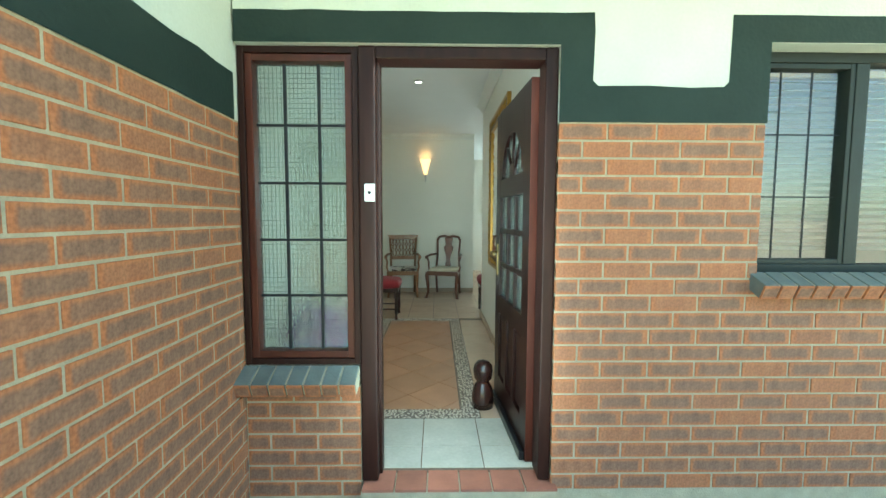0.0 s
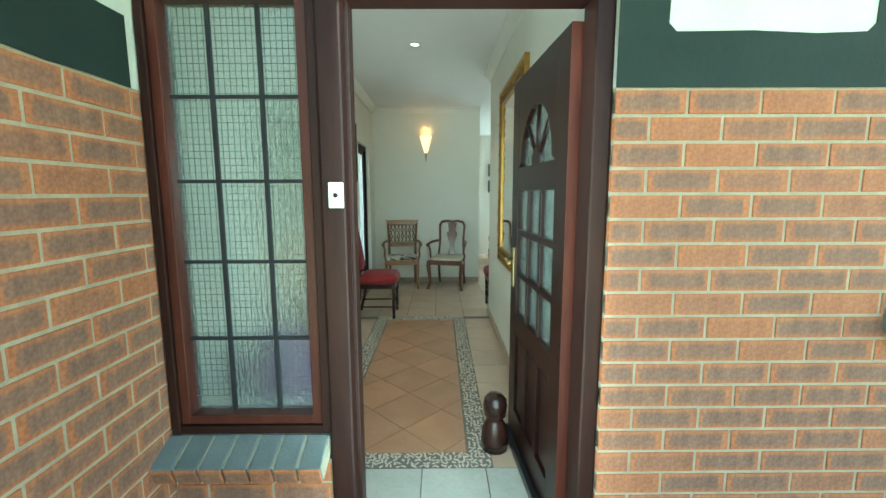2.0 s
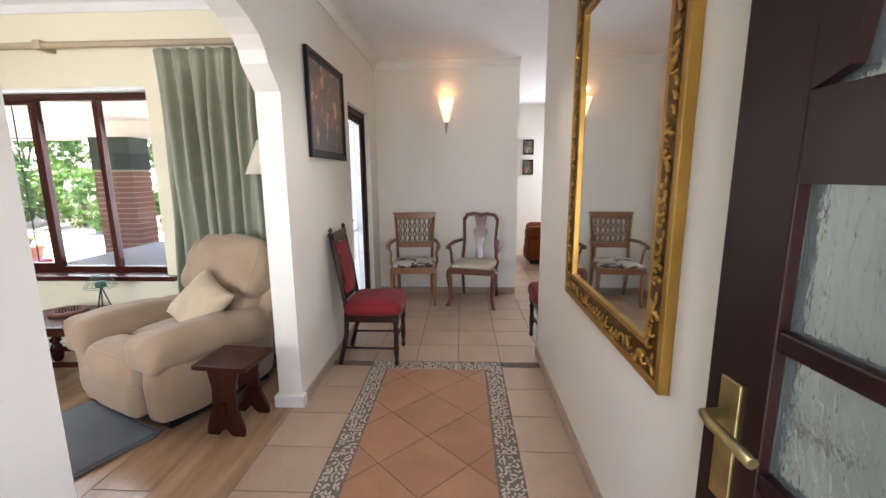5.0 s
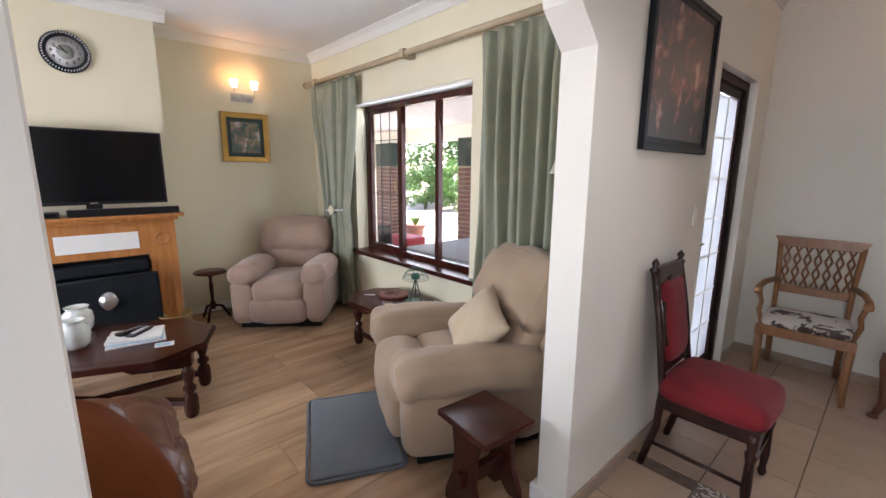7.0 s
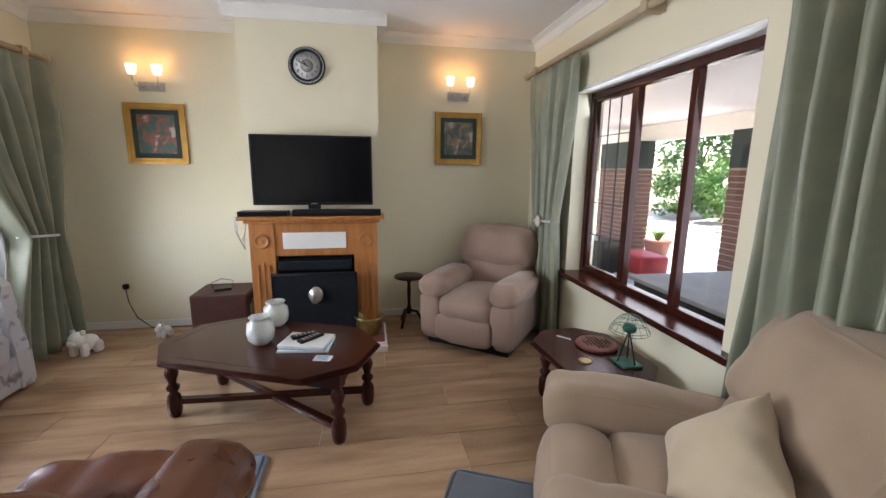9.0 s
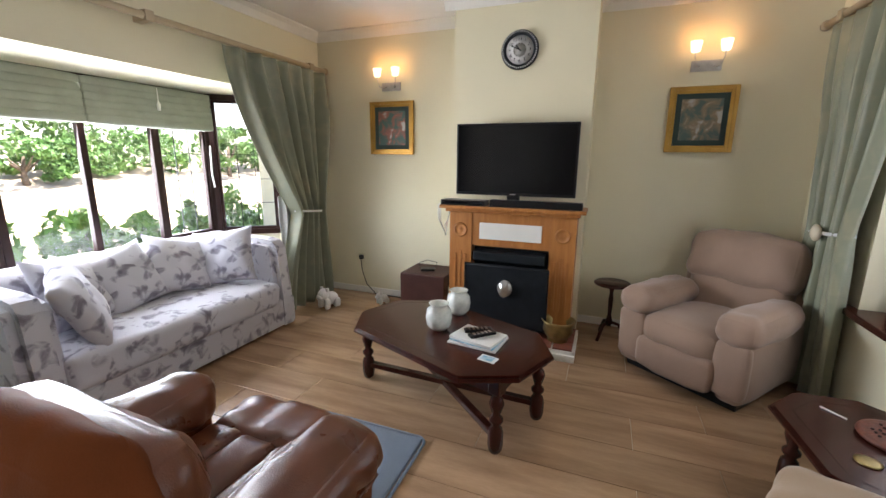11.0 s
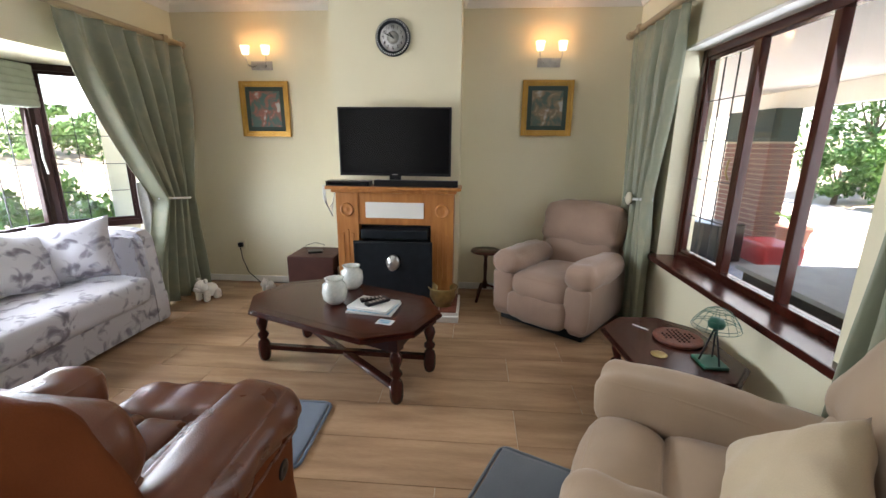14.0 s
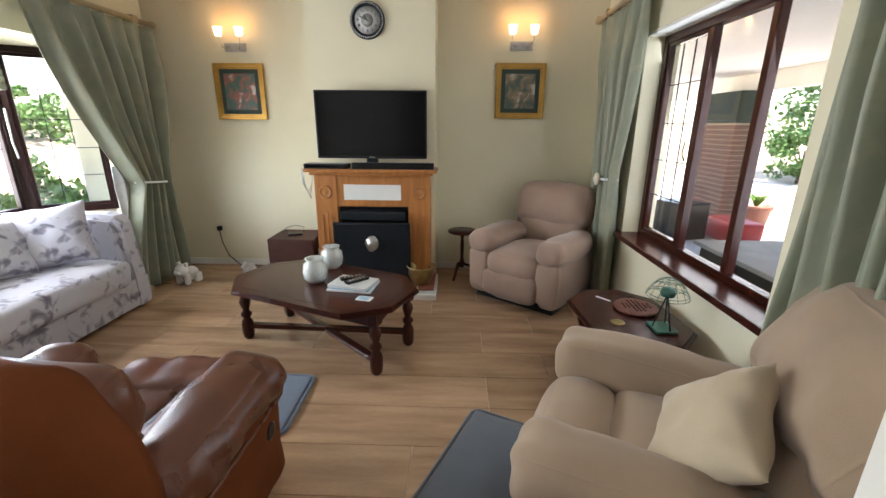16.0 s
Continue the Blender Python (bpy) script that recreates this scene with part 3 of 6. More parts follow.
# roof slabs above the view, added to block sun from rooms and porch
bm = bmesh.new()
prism(bm, [(0.2, 2.95), (6.6, 5.2), (11.6, 3.2), (11.6, 3.32), (6.6, 5.35), (0.2, 3.08)], -6.0, -0.9, "x")
prism(bm, [(0.7, 3.06), (6.6, 5.2), (11.6, 3.2), (11.6, 3.32), (6.6, 5.35), (0.7, 3.2)], -0.899, 5.4, "x")
structure("roof", bm, ROOFTILE, "unseen grey brown roof slab added to shade the house", "roof")

# cornices
def cornice(name, a, b, inward):
    """A coved cornice from a to b; inward is the side of the room."""
    a, b, s = Vector((*a, 0)), Vector((*b, 0)), Vector((*inward, 0))
    prof = [(0, -0.085), (0.012, -0.085), (0.02, -0.07), (0.045, -0.035), (0.075, -0.016), (0.085, -0.012), (0.085, 0), (0, 0)]
    bm = bmesh.new()
    ends = [[bm.verts.new(e + s * p + Vector((0, 0, CZ + q))) for p, q in prof] for e in (a, b)]
    bm.faces.new(ends[0]), bm.faces.new(ends[1][::-1])
    for i in range(len(prof)):
        j = (i + 1) % len(prof)
        bm.faces.new((ends[0][j], ends[0][i], ends[1][i], ends[1][j]))
    bmesh.ops.recalc_face_normals(bm, faces=bm.faces)
    structure(name, bm, WHITE, "white coved plaster cornice", "cornice")


cornice("trim_cornice_1", (-5.1, 1.14), (-5.1, 2.87), (1, 0))
cornice("trim_cornice_2", (-5.1, 4.0), (-5.1, 5.6), (1, 0))
cornice("trim_cornice_3", (-4.65, 2.785), (-4.65, 4.085), (1, 0))
cornice("trim_cornice_4", (-5.1, 5.6), (-1.2, 5.6), (0, -1))
cornice("trim_cornice_5", (-5.1, 1.14), (-1.2, 1.14), (0, 1))
cornice("trim_cornice_6", (-1.2, 1.14), (-1.2, 5.6), (-1, 0))
cornice("trim_cornice_7", (-1.05, 2.25), (-1.05, 7.45), (1, 0))
cornice("trim_cornice_8", (-1.05, 7.45), (0.66, 7.45), (0, -1))
cornice("trim_cornice_9", (0.615, 2.25), (0.615, 5.62), (-1, 0))
cornice("trim_cornice_10", (-5.1, 4.0), (-4.65, 4.0), (0, 1))

# skirtings
for i, (a, b, c, d, w) in enumerate([(-5.1, -5.086, 1.14, 2.87, WHITE), (-5.1, -5.086, 4.0, 5.6, WHITE), (-5.1, -1.2, 5.586, 5.6, WHITE), (-1.214, -1.2, 1.14, 3.25, WHITE)]):
    structure("baseboard_%d" % (i + 1), box(a, b, c, d, 0, 0.07, bev=0.004), w, "white painted skirting board", "skirting")
SK = mat("beige skirting tile", (0.42, 0.32, 0.235), (0.36, 0.27, 0.19), 0.35, bump=0.05)
for i, (a, b, c, d) in enumerate([(-1.05, -1.038, 4.80, 6.2), (-1.05, -1.038, 2.25, 3.24), (-1.05, 0.66, 7.438, 7.45), (0.603, 0.615, 2.25, 5.62), (-1.05, -1.038, 7.07, 7.43)]):
    structure("baseboard_%d" % (i + 5), box(a, b, c, d, 0, 0.075, bev=0.003), SK, "beige tile skirting of the hall", "skirting")
structure("trim_pier_foot", box(-1.225, -1.03, 4.735, 4.80, 0, 0.08, bev=0.006), WHITE, "white skirting wrapped round the arch pier", "skirting")


# ---- setting: windows and doors ----
def frame_bars(bm, x0, x1, z0, z1, y0, y1, w):
    bx(bm, x0, x0 + w, y0, y1, z0, z1, 0.004), bx(bm, x1 - w, x1, y0, y1, z0, z1, 0.004)
    bx(bm, x0 + w, x1 - w, y0 + .001, y1 - .001, z0, z0 + w, 0.004), bx(bm, x0 + w, x1 - w, y0 + .001, y1 - .001, z1 - w, z1, 0.004)
    return bm


def window(name, m, width, z0, z1, posts, leaded, material, label, w=0.055, cols=3, rows=5, thin=0.024, deep=0.026):
    """A timber window along its own x, with posts, panes and leaded bays."""
    ob = tagged(new(name), label, "window", "", "structure")
    ob.matrix_world = m
    part("window_frame", frame_bars(bmesh.new(), 0, width, z0, z1, -deep - 0.006, deep + 0.006, w), material, ob)
    for p in posts:
        part("mullion", box(p - thin, p + thin, -deep, deep, z0 + w, z1 - w, bev=0.004), material, ob)
    edges = [w] + [v for p in posts for v in (p - thin, p + thin)] + [width - w]
    for k in range(0, len(edges), 2):
        a, b = edges[k], edges[k + 1]
        g = part("pane", box(a, b, -0.003, 0.003, z0 + w, z1 - w), CLEAR, ob)
        g.visible_shadow = False
        if k // 2 in leaded:
            bm = frame_bars(bmesh.new(), a, b, z0 + w, z1 - w, -deep + 0.004, deep - 0.004, 0.026)
            part("sash", bm, material, ob)
            bm = bmesh.new()
            aa, bb, c0, c1 = a + 0.03, b - 0.03, z0 + w + 0.03, z1 - w - 0.03
            for i in range(1, cols):
                x = aa + (bb - aa) * i / cols
                bx(bm, x - 0.003, x + 0.003, -0.004, 0.004, c0, c1)
            for i in range(1, rows):
                z = c0 + (c1 - c0) * i / rows
                bx(bm, aa, bb, -0.0045, 0.0045, z - 0.003, z + 0.003)
            part("leading", bm, LEAD, ob, "dark leaded bars")
    return ob


north = window("window_1", pose(-4.16, 5.76, 0), 1.68, 0.66, 2.16, [0.60, 1.135], {0}, MAHOG, "dark red timber window to the patio", cols=3)
part("window_sill", box(-0.10, 1.78, -0.225, -0.034, -0.03 + 0.66, 0.672, bev=0.008), MAHOG, north)
part("catch", tube(bmesh.new(), [(0.575, -0.05, 1.30), (0.56, -0.065, 1.35), (0.57, -0.06, 1.43)], 0.006), BRASS, north, "small brass casement catch")
part("reveal_board", box(0.0, 1.68, -0.16, -0.034, 2.16, 2.178), WHITE, north, "white reveal strip")
bay = window("window_2", pose(-4.26, 0.40, 0), 2.21, 0.72, 2.12, [0.56, 1.11, 1.66], {0, 3}, FRAMEWOOD, "brown timber bay window to the garden")
window("window_3", pose(-4.66, 0.92, 0, 0, 0, -52.4), 0.65, 0.72, 2.12, [], {0}, FRAMEWOOD, "canted leaded end of the bay window")
window("window_4", pose(-2.05, 0.40, 0, 0, 0, 52.4), 0.65, 0.72, 2.12, [], {0}, FRAMEWOOD, "canted leaded end of the bay window")
part("stay", tube(bmesh.new(), [(0.03, 0.05, 1.62), (0.05, 0.075, 1.60), (0.045, 0.06, 1.35), (0.03, 0.06, 1.22)], 0.008), WHITE, bay, "white window stay")

entry_win = window("window_5", pose(1.51, 2.145, 0), 2.0, 1.05, 2.16, [0.625, 1.36], {0}, SMOKED, "green black timber window beside the entrance", w=0.05, rows=3, thin=0.034, deep=0.04)
blind = thing("venetian_blind", pose(1.55, 2.225, 0), "taupe venetian blind with open slats behind glass", "blind")
part("headrail", box(0, 1.78, -0.025, 0.025, 2.07, 2.11, bev=0.004), SLAT, blind)
slat_me = mesh_of("slat", box(-0.89, 0.89, -0.022, 0.022, -0.001, 0.001), SLAT)
for i in range(24):
    s = new("slat", slat_me)
    s.parent = blind
    s.matrix_basis = pose(0.89, 0, 2.05 - i * 0.038, 28)

# entrance frame, sidelight and open door
ob = tagged(new("door_frame_entrance"), "dark brown timber entrance frame with sidelight", "door frame", "", "structure")
bm = bmesh.new()
bx(bm, -0.375, -0.292, 2.02, 2.15, -0.0, 2.14, 0.008), bx(bm, 0.518, 0.580, 2.02, 2.15, 0, 2.14, 0.008), bx(bm, -0.292, 0.518, 2.021, 2.149, 2.08, 2.139, 0.008)
bx(bm, -0.304, -0.278, 2.08, 2.15, 0, 2.09, 0.004)
part("jamb", bm, FRAMEWOOD, ob)
bm = frame_bars(bmesh.new(), -0.945, -0.376, 0.60, 2.138, 2.03, 2.14, 0.03)
part("sidelight_frame", bm, FRAMEWOOD, ob)
part("sidelight_sash", frame_bars(bmesh.new(), -0.914, -0.407, 0.632, 2.106, 2.04, 2.12, 0.034), REDWOOD, ob, "reddish inner sash")
g = part("pane", box(-0.88, -0.44, 2.092, 2.098, 0.667, 2.071), FROST, ob, "rippled obscure glass")
g.visible_shadow = False
bm = bmesh.new()
for x in (-0.74, -0.575):
    bx(bm, x - 0.007, x + 0.007, 2.078, 2.090, 0.667, 2.071)
for z in (0.94, 1.22, 1.50, 1.78):
    bx(bm, -0.88, -0.44, 2.079, 2.089, z - 0.006, z + 0.006)
part("leading", bm, LEAD, ob, "dark leaded bars")
bm = bmesh.new()
for i in range(1, 22):
    bx(bm, -0.88 + i * 0.02, -0.8789 + i * 0.02, 2.087, 2.0895, 0.72, 2.071)
for i in range(56):
    bx(bm, -0.88, -0.44, 2.0845, 2.0865, 0.72 + i * 0.0238, 0.7211 + i * 0.0238)
part("mesh_screen", bm, MESHWIRE, ob, "fine wire mesh over the glass")
bell = thing("door_bell", pose(-0.322, 2.018, 1.452), "cream plastic bell push on the door frame", "bell")
part("plate", box(-0.025, 0.025, -0.008, 0, -0.042, 0.042, bev=0.004), WHITE, bell)
part("button", lathe(bmesh.new(), [(0.008, 0), (0.008, 0.006), (0.0, 0.007)], m=pose(0, -0.008, 0, 90)), BLACKPLASTIC, bell, "black push button")

door = tagged(new("door_1"), "dark mahogany front door standing open, glazed upper part", "door", "", "structure")
door.matrix_world = pose(0.528, 2.17, 0.01, 0, 0, 93.2)
W, H = 0.86, 2.04
bm = bmesh.new()
bx(bm, 0, 0.13, 0, 0.045, 0, H, 0.003), bx(bm, W - 0.13, W, 0, 0.045, 0, H, 0.003)
bx(bm, 0.13, W - 0.13, 0.0005, 0.0445, 0, 0.2), bx(bm, 0.13, W - 0.13, 0.0005, 0.0445, 0.66, 0.78), bx(bm, 0.13, W - 0.13, 0.0005, 0.0445, 1.46, 1.58)
pts = [(0.13, 1.58)]
for i in range(13):
    a = math.pi * (1 - i / 12)
    pts.append((W / 2 + 0.25 * math.cos(a), 1.60 + 0.25 * math.sin(a)))
pts += [(W - 0.13, 1.58), (W - 0.13, H), (0.13, H)]
prism(bm, pts, 0.0005, 0.0445, "y")
for x in (0.33, 0.53):
    bx(bm, x - 0.016, x + 0.016, 0.003, 0.042, 0.78, 1.46, 0.004)
for z in (1.005, 1.235):
    bx(bm, 0.13, W - 0.13, 0.004, 0.041, z - 0.016, z + 0.016, 0.004)
for x in (0.33, 0.53):
    bx(bm, x - 0.03, x + 0.03, 0.001, 0.044, 0.2, 0.66)
part("leaf_frame", bm, DOORWOOD, door)
for x in (0.13, 0.36, 0.56):
    part("raised_panel", box(x + 0.012, x + (0.17 if x > 0.2 and x < 0.5 else 0.16), 0.012, 0.033, 0.212, 0.648, bev=0.012), DOORWOOD, door)
for k in (45, 90, 135):
    a = radians(k)
    part("fan_bar", tube(bmesh.new(), [(W / 2, 0.022, 1.60), (W / 2 + 0.25 * math.cos(a), 0.022, 1.60 + 0.25 * math.sin(a))], 0.016), DOORWOOD, door)
part("fan_hub", lathe(bmesh.new(), [(0.06, -0.018), (0.06, 0.018)], m=pose(W / 2, 0.022, 1.60, 90)), DOORWOOD, door)
g = part("pane", box(0.13, W - 0.13, 0.019, 0.025, 0.78, 1.85), FROST, door, "obscure greenish glass")
for y, s in ((0.045, 1), (0.0, -1)):
    hp = part("handle_plate", box(W - 0.085, W - 0.04, min(y, y + s * 0.006), max(y, y + s * 0.006), 0.92, 1.14, bev=0.002), BRASS, door, "aged brass lock plate")
    part("lever", tube(bmesh.new(), [(W - 0.062, y, 1.08), (W - 0.062, y + s * 0.045, 1.08), (W - 0.09, y + s * 0.05, 1.08), (W - 0.18, y + s * 0.05, 1.075)], 0.009), BRASS, hp, "brass lever handle")
for z in (0.25, 1.85):
    part("hinge", box(-0.012, 0.03, -0.004, 0.0, z - 0.05, z + 0.05), BRASS, door, "brass butt hinge")
part("weather_strip", box(0.01, W - 0.01, 0.045, 0.075, 0.0, 0.05, bev=0.006), BLACKPLASTIC, door, "dark weather bar")
part("hinge_edge", box(-0.003, 0.0, 0.0, 0.045, 0, H), REDWOOD, door, "reddish bare door edge")

# glazed patio door
pd = tagged(new("door_2"), "dark timber patio door with white curtained panes", "door", "", "structure")
bm = bmesh.new()
bx(bm, -1.195, -1.10, 6.2, 6.25, 0, 2.15, 0.004), bx(bm, -1.195, -1.10, 7.02, 7.07, 0, 2.15, 0.004), bx(bm, -1.194, -1.101, 6.25, 7.02, 2.09, 2.149, 0.004)
part("jamb", bm, FRAMEWOOD, pd)
bm = bmesh.new()
bx(bm, -1.17, -1.13, 6.25, 6.30, 0, 2.09), bx(bm, -1.17, -1.13, 6.97, 7.02, 0, 2.09), bx(bm, -1.169, -1.131, 6.3, 6.97, 0, 0.08), bx(bm, -1.169, -1.131, 6.3, 6.97, 2.03, 2.089)
part("leaf_frame", bm, FRAMEWOOD, pd)
for i in range(3):
    for j in range(7):
        part("pane", box(-1.145, -1.139, 6.305 + i * 0.222, 6.518 + i * 0.222, 0.085 + j * 0.278, 0.353 + j * 0.278, bev=0.001), WHITEGLAZE, pd)
for i in range(1, 3):
    part("muntin", box(-1.150, -1.134, 6.3015 + i * 0.222 - 0.006, 6.3015 + i * 0.222 + 0.006, 0.08, 2.03), WHITE, pd, "white glazing bar")
for j in range(1, 7):
    part("muntin", box(-1.149, -1.135, 6.3, 6.97, 0.08 + j * 0.278 - 0.006, 0.08 + j * 0.278 + 0.006), WHITE, pd, "white glazing bar")
part("handle", tube(bmesh.new(), [(-1.13, 6.275, 1.05), (-1.08, 6.275, 1.05), (-1.075, 6.35, 1.05)], 0.008), BRASS, pd, "brass lever handle")


# ---- outside ----
def leaves(name, m, size, count, leaf, material, label, category, seed, kind="", trunk=True, gap=0.35):
    """A plant of many small leaves gathered in uneven clumps within an ellipsoid-like crown of that size."""
    rs = np.random.RandomState(seed)
    k = max(6, count // 90)
    cl = rs.normal(0, 1, (k, 3))
    cl /= np.linalg.norm(cl, axis=1)[:, None]
    cl *= rs.uniform(0.45, 1.0, (k, 1))
    rad = rs.uniform(0.16, gap, k)
    idx = rs.randint(0, k, count)
    d = rs.normal(0, 1, (count, 3))
    d /= np.linalg.norm(d, axis=1)[:, None]
    c = (cl[idx] + d * rad[idx][:, None] * rs.uniform(0.6, 1, (count, 1))) * (np.array(size) / 2) + np.array((0, 0, size[2] / 2))
    c[:, 2] = np.maximum(c[:, 2], 0.02)
    u = rs.normal(0, 1, (count, 3))
    u /= np.linalg.norm(u, axis=1)[:, None]
    w = np.cross(u, rs.normal(0, 1, (count, 3)))
    w /= np.linalg.norm(w, axis=1)[:, None]
    s = leaf * rs.uniform(0.6, 1.3, (count, 1))
    v = np.stack((c - u * s, c + w * s * 0.45, c + u * s, c - w * s * 0.45), 1).reshape(-1, 3)
    me = bpy.data.meshes.new("crown")
    me.from_pydata(v.tolist(), [], np.arange(count * 4).reshape(-1, 4).tolist())
    me.materials.append(material)
    if kind:
        ob = new(name, me)
        ob.matrix_world = m
        return tagged(ob, label, category, "", kind)
    ob = thing(name, m, label, category)
    crown = new("crown", me)
    crown.parent = ob
    if trunk:
        bm = tube(bmesh.new(), [(0, 0, -0.05), (0.03, 0.02, size[2] * 0.25), (-0.03, 0.03, size[2] * 0.55)], 0.09, taper=0.03)
        for a in range(4):
            tube(bm, [(0, 0.02, size[2] * 0.25), (0.2 * size[0] * math.cos(a * 1.7), 0.2 * size[1] * math.sin(a * 1.7), size[2] * 0.6)], 0.04, taper=0.012)
        part("trunk", bm, BARK, ob)
    return ob


def ground_sheet():
    bm = bmesh.new()
    xs = [-300, -60, -30] + [-20 + i for i in range(0, 41)] + [30, 60, 300]
    ys = [-300, -60, -30] + [-20 + i for i in range(0, 45)] + [40, 60, 300]

    def high(x, y):
        h = -0.32
        if y < -5:
            h += min(1.6, (-5 - y) * 0.28) + 0.08 * noise.noise(Vector((x * 0.6, y * 0.6, 0)))
        if y > 15:
            h += min(1.0, (y - 15) * 0.15)
        return h
    g = [[bm.verts.new((x, y, high(x, y))) for x in xs] for y in ys]
    for j in range(len(ys) - 1):
        for i in range(len(xs) - 1):
            f = bm.faces.new((g[j][i], g[j][i + 1], g[j + 1][i + 1], g[j + 1][i]))
            f.smooth = True
    return bm


structure("ground", ground_sheet(), SAND, "dry sandy garden soil sloping up to a hedge", "ground")
structure("pavement_yard", box(-16, 3, 9.4, 15, -0.40, -0.20), PAVING, "pale sunlit paved yard", "paving")
structure("floor_patio", box(-12, -1.35, 5.85, 9.4, -0.40, -0.12, bev=0.01), PATIO, "blue grey tiled patio floor", "floor")
structure("ceiling_patio", box(-12, -1.35, 5.85, 9.5, 2.42, 2.5), CEIL, "white patio ceiling", "ceiling")
structure("trim_patio_fascia", box(-12, -1.35, 9.3, 9.42, 2.12, 2.42), WHITE, "white patio beam", "beam")
BRICKFAR = blot_mat("dark red brick pillar face", (0.17, 0.06, 0.04), (0.10, 0.055, 0.045), 14, lo=0.4, hi=0.6, bump=0.5)
for x, y, w in ((-8.75, 9.08, 1.2), (-5.65, 9.08, 0.66)):
    p = thing("brick_pillar", pose(x, y, -0.12), "red brick patio pillar with dark green painted top", "pillar", "patio pillars")
    me = mesh_of("course", box(-w / 2, w / 2, -0.2, 0.2, 0, 0.073, bev=0.006), BRICKFAR)
    for i in range(20):
        c = new("course", me)
        c.parent = p
        c.matrix_basis = pose(0.006 * (i % 2), 0, i * 0.085)
    part("core", box(-w / 2 + 0.01, w / 2 - 0.01, -0.19, 0.19, 0, 1.72), MORTAR, p)
    part("green_top", box(-w / 2 - 0.005, w / 2 + 0.005, -0.205, 0.205, 1.72, 2.235), GREENBAND, p, "dark green painted plaster top")
rb = solo("red_box", puff(bmesh.new(), -0.35, 0.35, -0.25, 0.25, 0, 0.32, 0.05, 0.01), REDBOX, pose(-7.0, 8.4, -0.12), "red plastic storage box on the patio", "box")
pot = thing("flower_pot", pose(-7.7, 9.2, -0.12), "terracotta pot with a small green plant", "plant pot")
part("pot", lathe(bmesh.new(), [(0.0, 0), (0.16, 0), (0.22, 0.36), (0.24, 0.36), (0.24, 0.42), (0.2, 0.42), (0.18, 0.38), (0, 0.37)]), PORCHTILE, pot)
bm = bmesh.new()
for i in range(26):
    a, r = i * 2.4, 0.06 + 0.006 * i
    tube(bm, [(0, 0, 0.38), (r * math.cos(a) * 0.6, r * math.sin(a) * 0.6, 0.55), (r * math.cos(a) * 1.6, r * math.sin(a) * 1.6, 0.6)], 0.012, 4, taper=0.004)
part("plant", bm, LEAFBRIGHT, pot)
bowl = solo("garden_urn", lathe(bmesh.new(), [(0.2, 0), (0.15, 0.08), (0.12, 0.2), (0.35, 0.42), (0.4, 0.5), (0.36, 0.5), (0.0, 0.44)]), CONCRETE, pose(-7.0, 12.6, -0.2), "pale stone garden urn on the paving", "urn")
for i in range(9):
    leaves("shrub", pose(-15 + i * 2.0, 15.6 + 0.5 * math.sin(i * 2.2), -0.25), (2.8, 2.2, 2.0 + 0.5 * math.sin(i * 1.7)), 2600, 0.09, LEAFBRIGHT if i % 3 == 1 else LEAF, "dense green garden shrub behind the yard", "shrub", 40 + i)
for i, (x, y, h) in enumerate([(-13, 20, 7), (-8.5, 19, 6), (-4.5, 20.5, 7.5), (-17, 18, 6), (-1, 19, 6.5)]):
    leaves("tree", pose(x, y, 0.2), (4.6, 4.2, h), 5200, 0.13, LEAF, "leafy green garden tree behind the yard", "tree", 60 + i)
for i in range(12):
    leaves("hedge_bush", pose(-15 + i * 2.0, -9.6 + 0.6 * math.sin(i * 1.9), 0.8), (2.8, 2.0, 1.6 + 0.4 * math.sin(i * 1.3)), 2200, 0.09, LEAF, "green bush along the garden bank", "bush", 80 + i)
for i, (x, y, h) in enumerate([(-11, -14, 6), (-5, -15, 7), (2, -13, 6), (7, -14, 7)]):
    leaves("tree", pose(x, y, 1.3), (4.8, 4.4, h), 4500, 0.14, LEAF, "leafy green tree on the garden bank", "tree", 100 + i)
for i in range(7):
    leaves("garden_plant", pose(-5.75 + i * 0.46, -0.25 - 0.12 * (i % 2), -0.32), (0.85, 0.7, 1.46 - 0.06 * (i % 3)), 1500, 0.06, LEAFBRIGHT, "bright green broad leaved plant under the bay window", "plant", 120 + i, trunk=False)

o = thing("patio_table", pose(-2.9, 7.1, -0.12), "wide blue grey topped patio table with dark edge", "table")
part("tabletop", box(-1.25, 1.25, -0.9, 0.9, 0.70, 0.735, bev=0.006), PATIO, o)
part("apron", box(-1.2, 1.2, -0.86, 0.86, 0.52, 0.70, bev=0.004), BLACKIRON, o, "dark table edge")
for sx in (-1, 1):
    for sy in (-1, 1):
        part("leg", box(sx * 1.1 - 0.04, sx * 1.1 + 0.04, sy * 0.75 - 0.04, sy * 0.75 + 0.04, 0, 0.52, bev=0.004), BLACKIRON, o)
solo("storage_chest", box(-0.3, 0.3, -0.25, 0.25, 0, 0.55, bev=0.02), BLACKPLASTIC, pose(-7.2, 7.7, -0.12, 0, 0, 20), "dark storage chest with red lid on the patio", "chest")
o = thing("green_glass_table", pose(-1.75, 1.60, 0), "small round side table with green glass top", "table")
part("top", lathe(bmesh.new(), [(0, 0.53), (0.18, 0.53), (0.19, 0.538), (0.18, 0.546), (0, 0.545)], seg=32), GREENGLASS, o)
part("column", lathe(bmesh.new(), [(0.13, 0), (0.13, 0.02), (0.02, 0.04), (0.02, 0.53)]), STEEL, o)

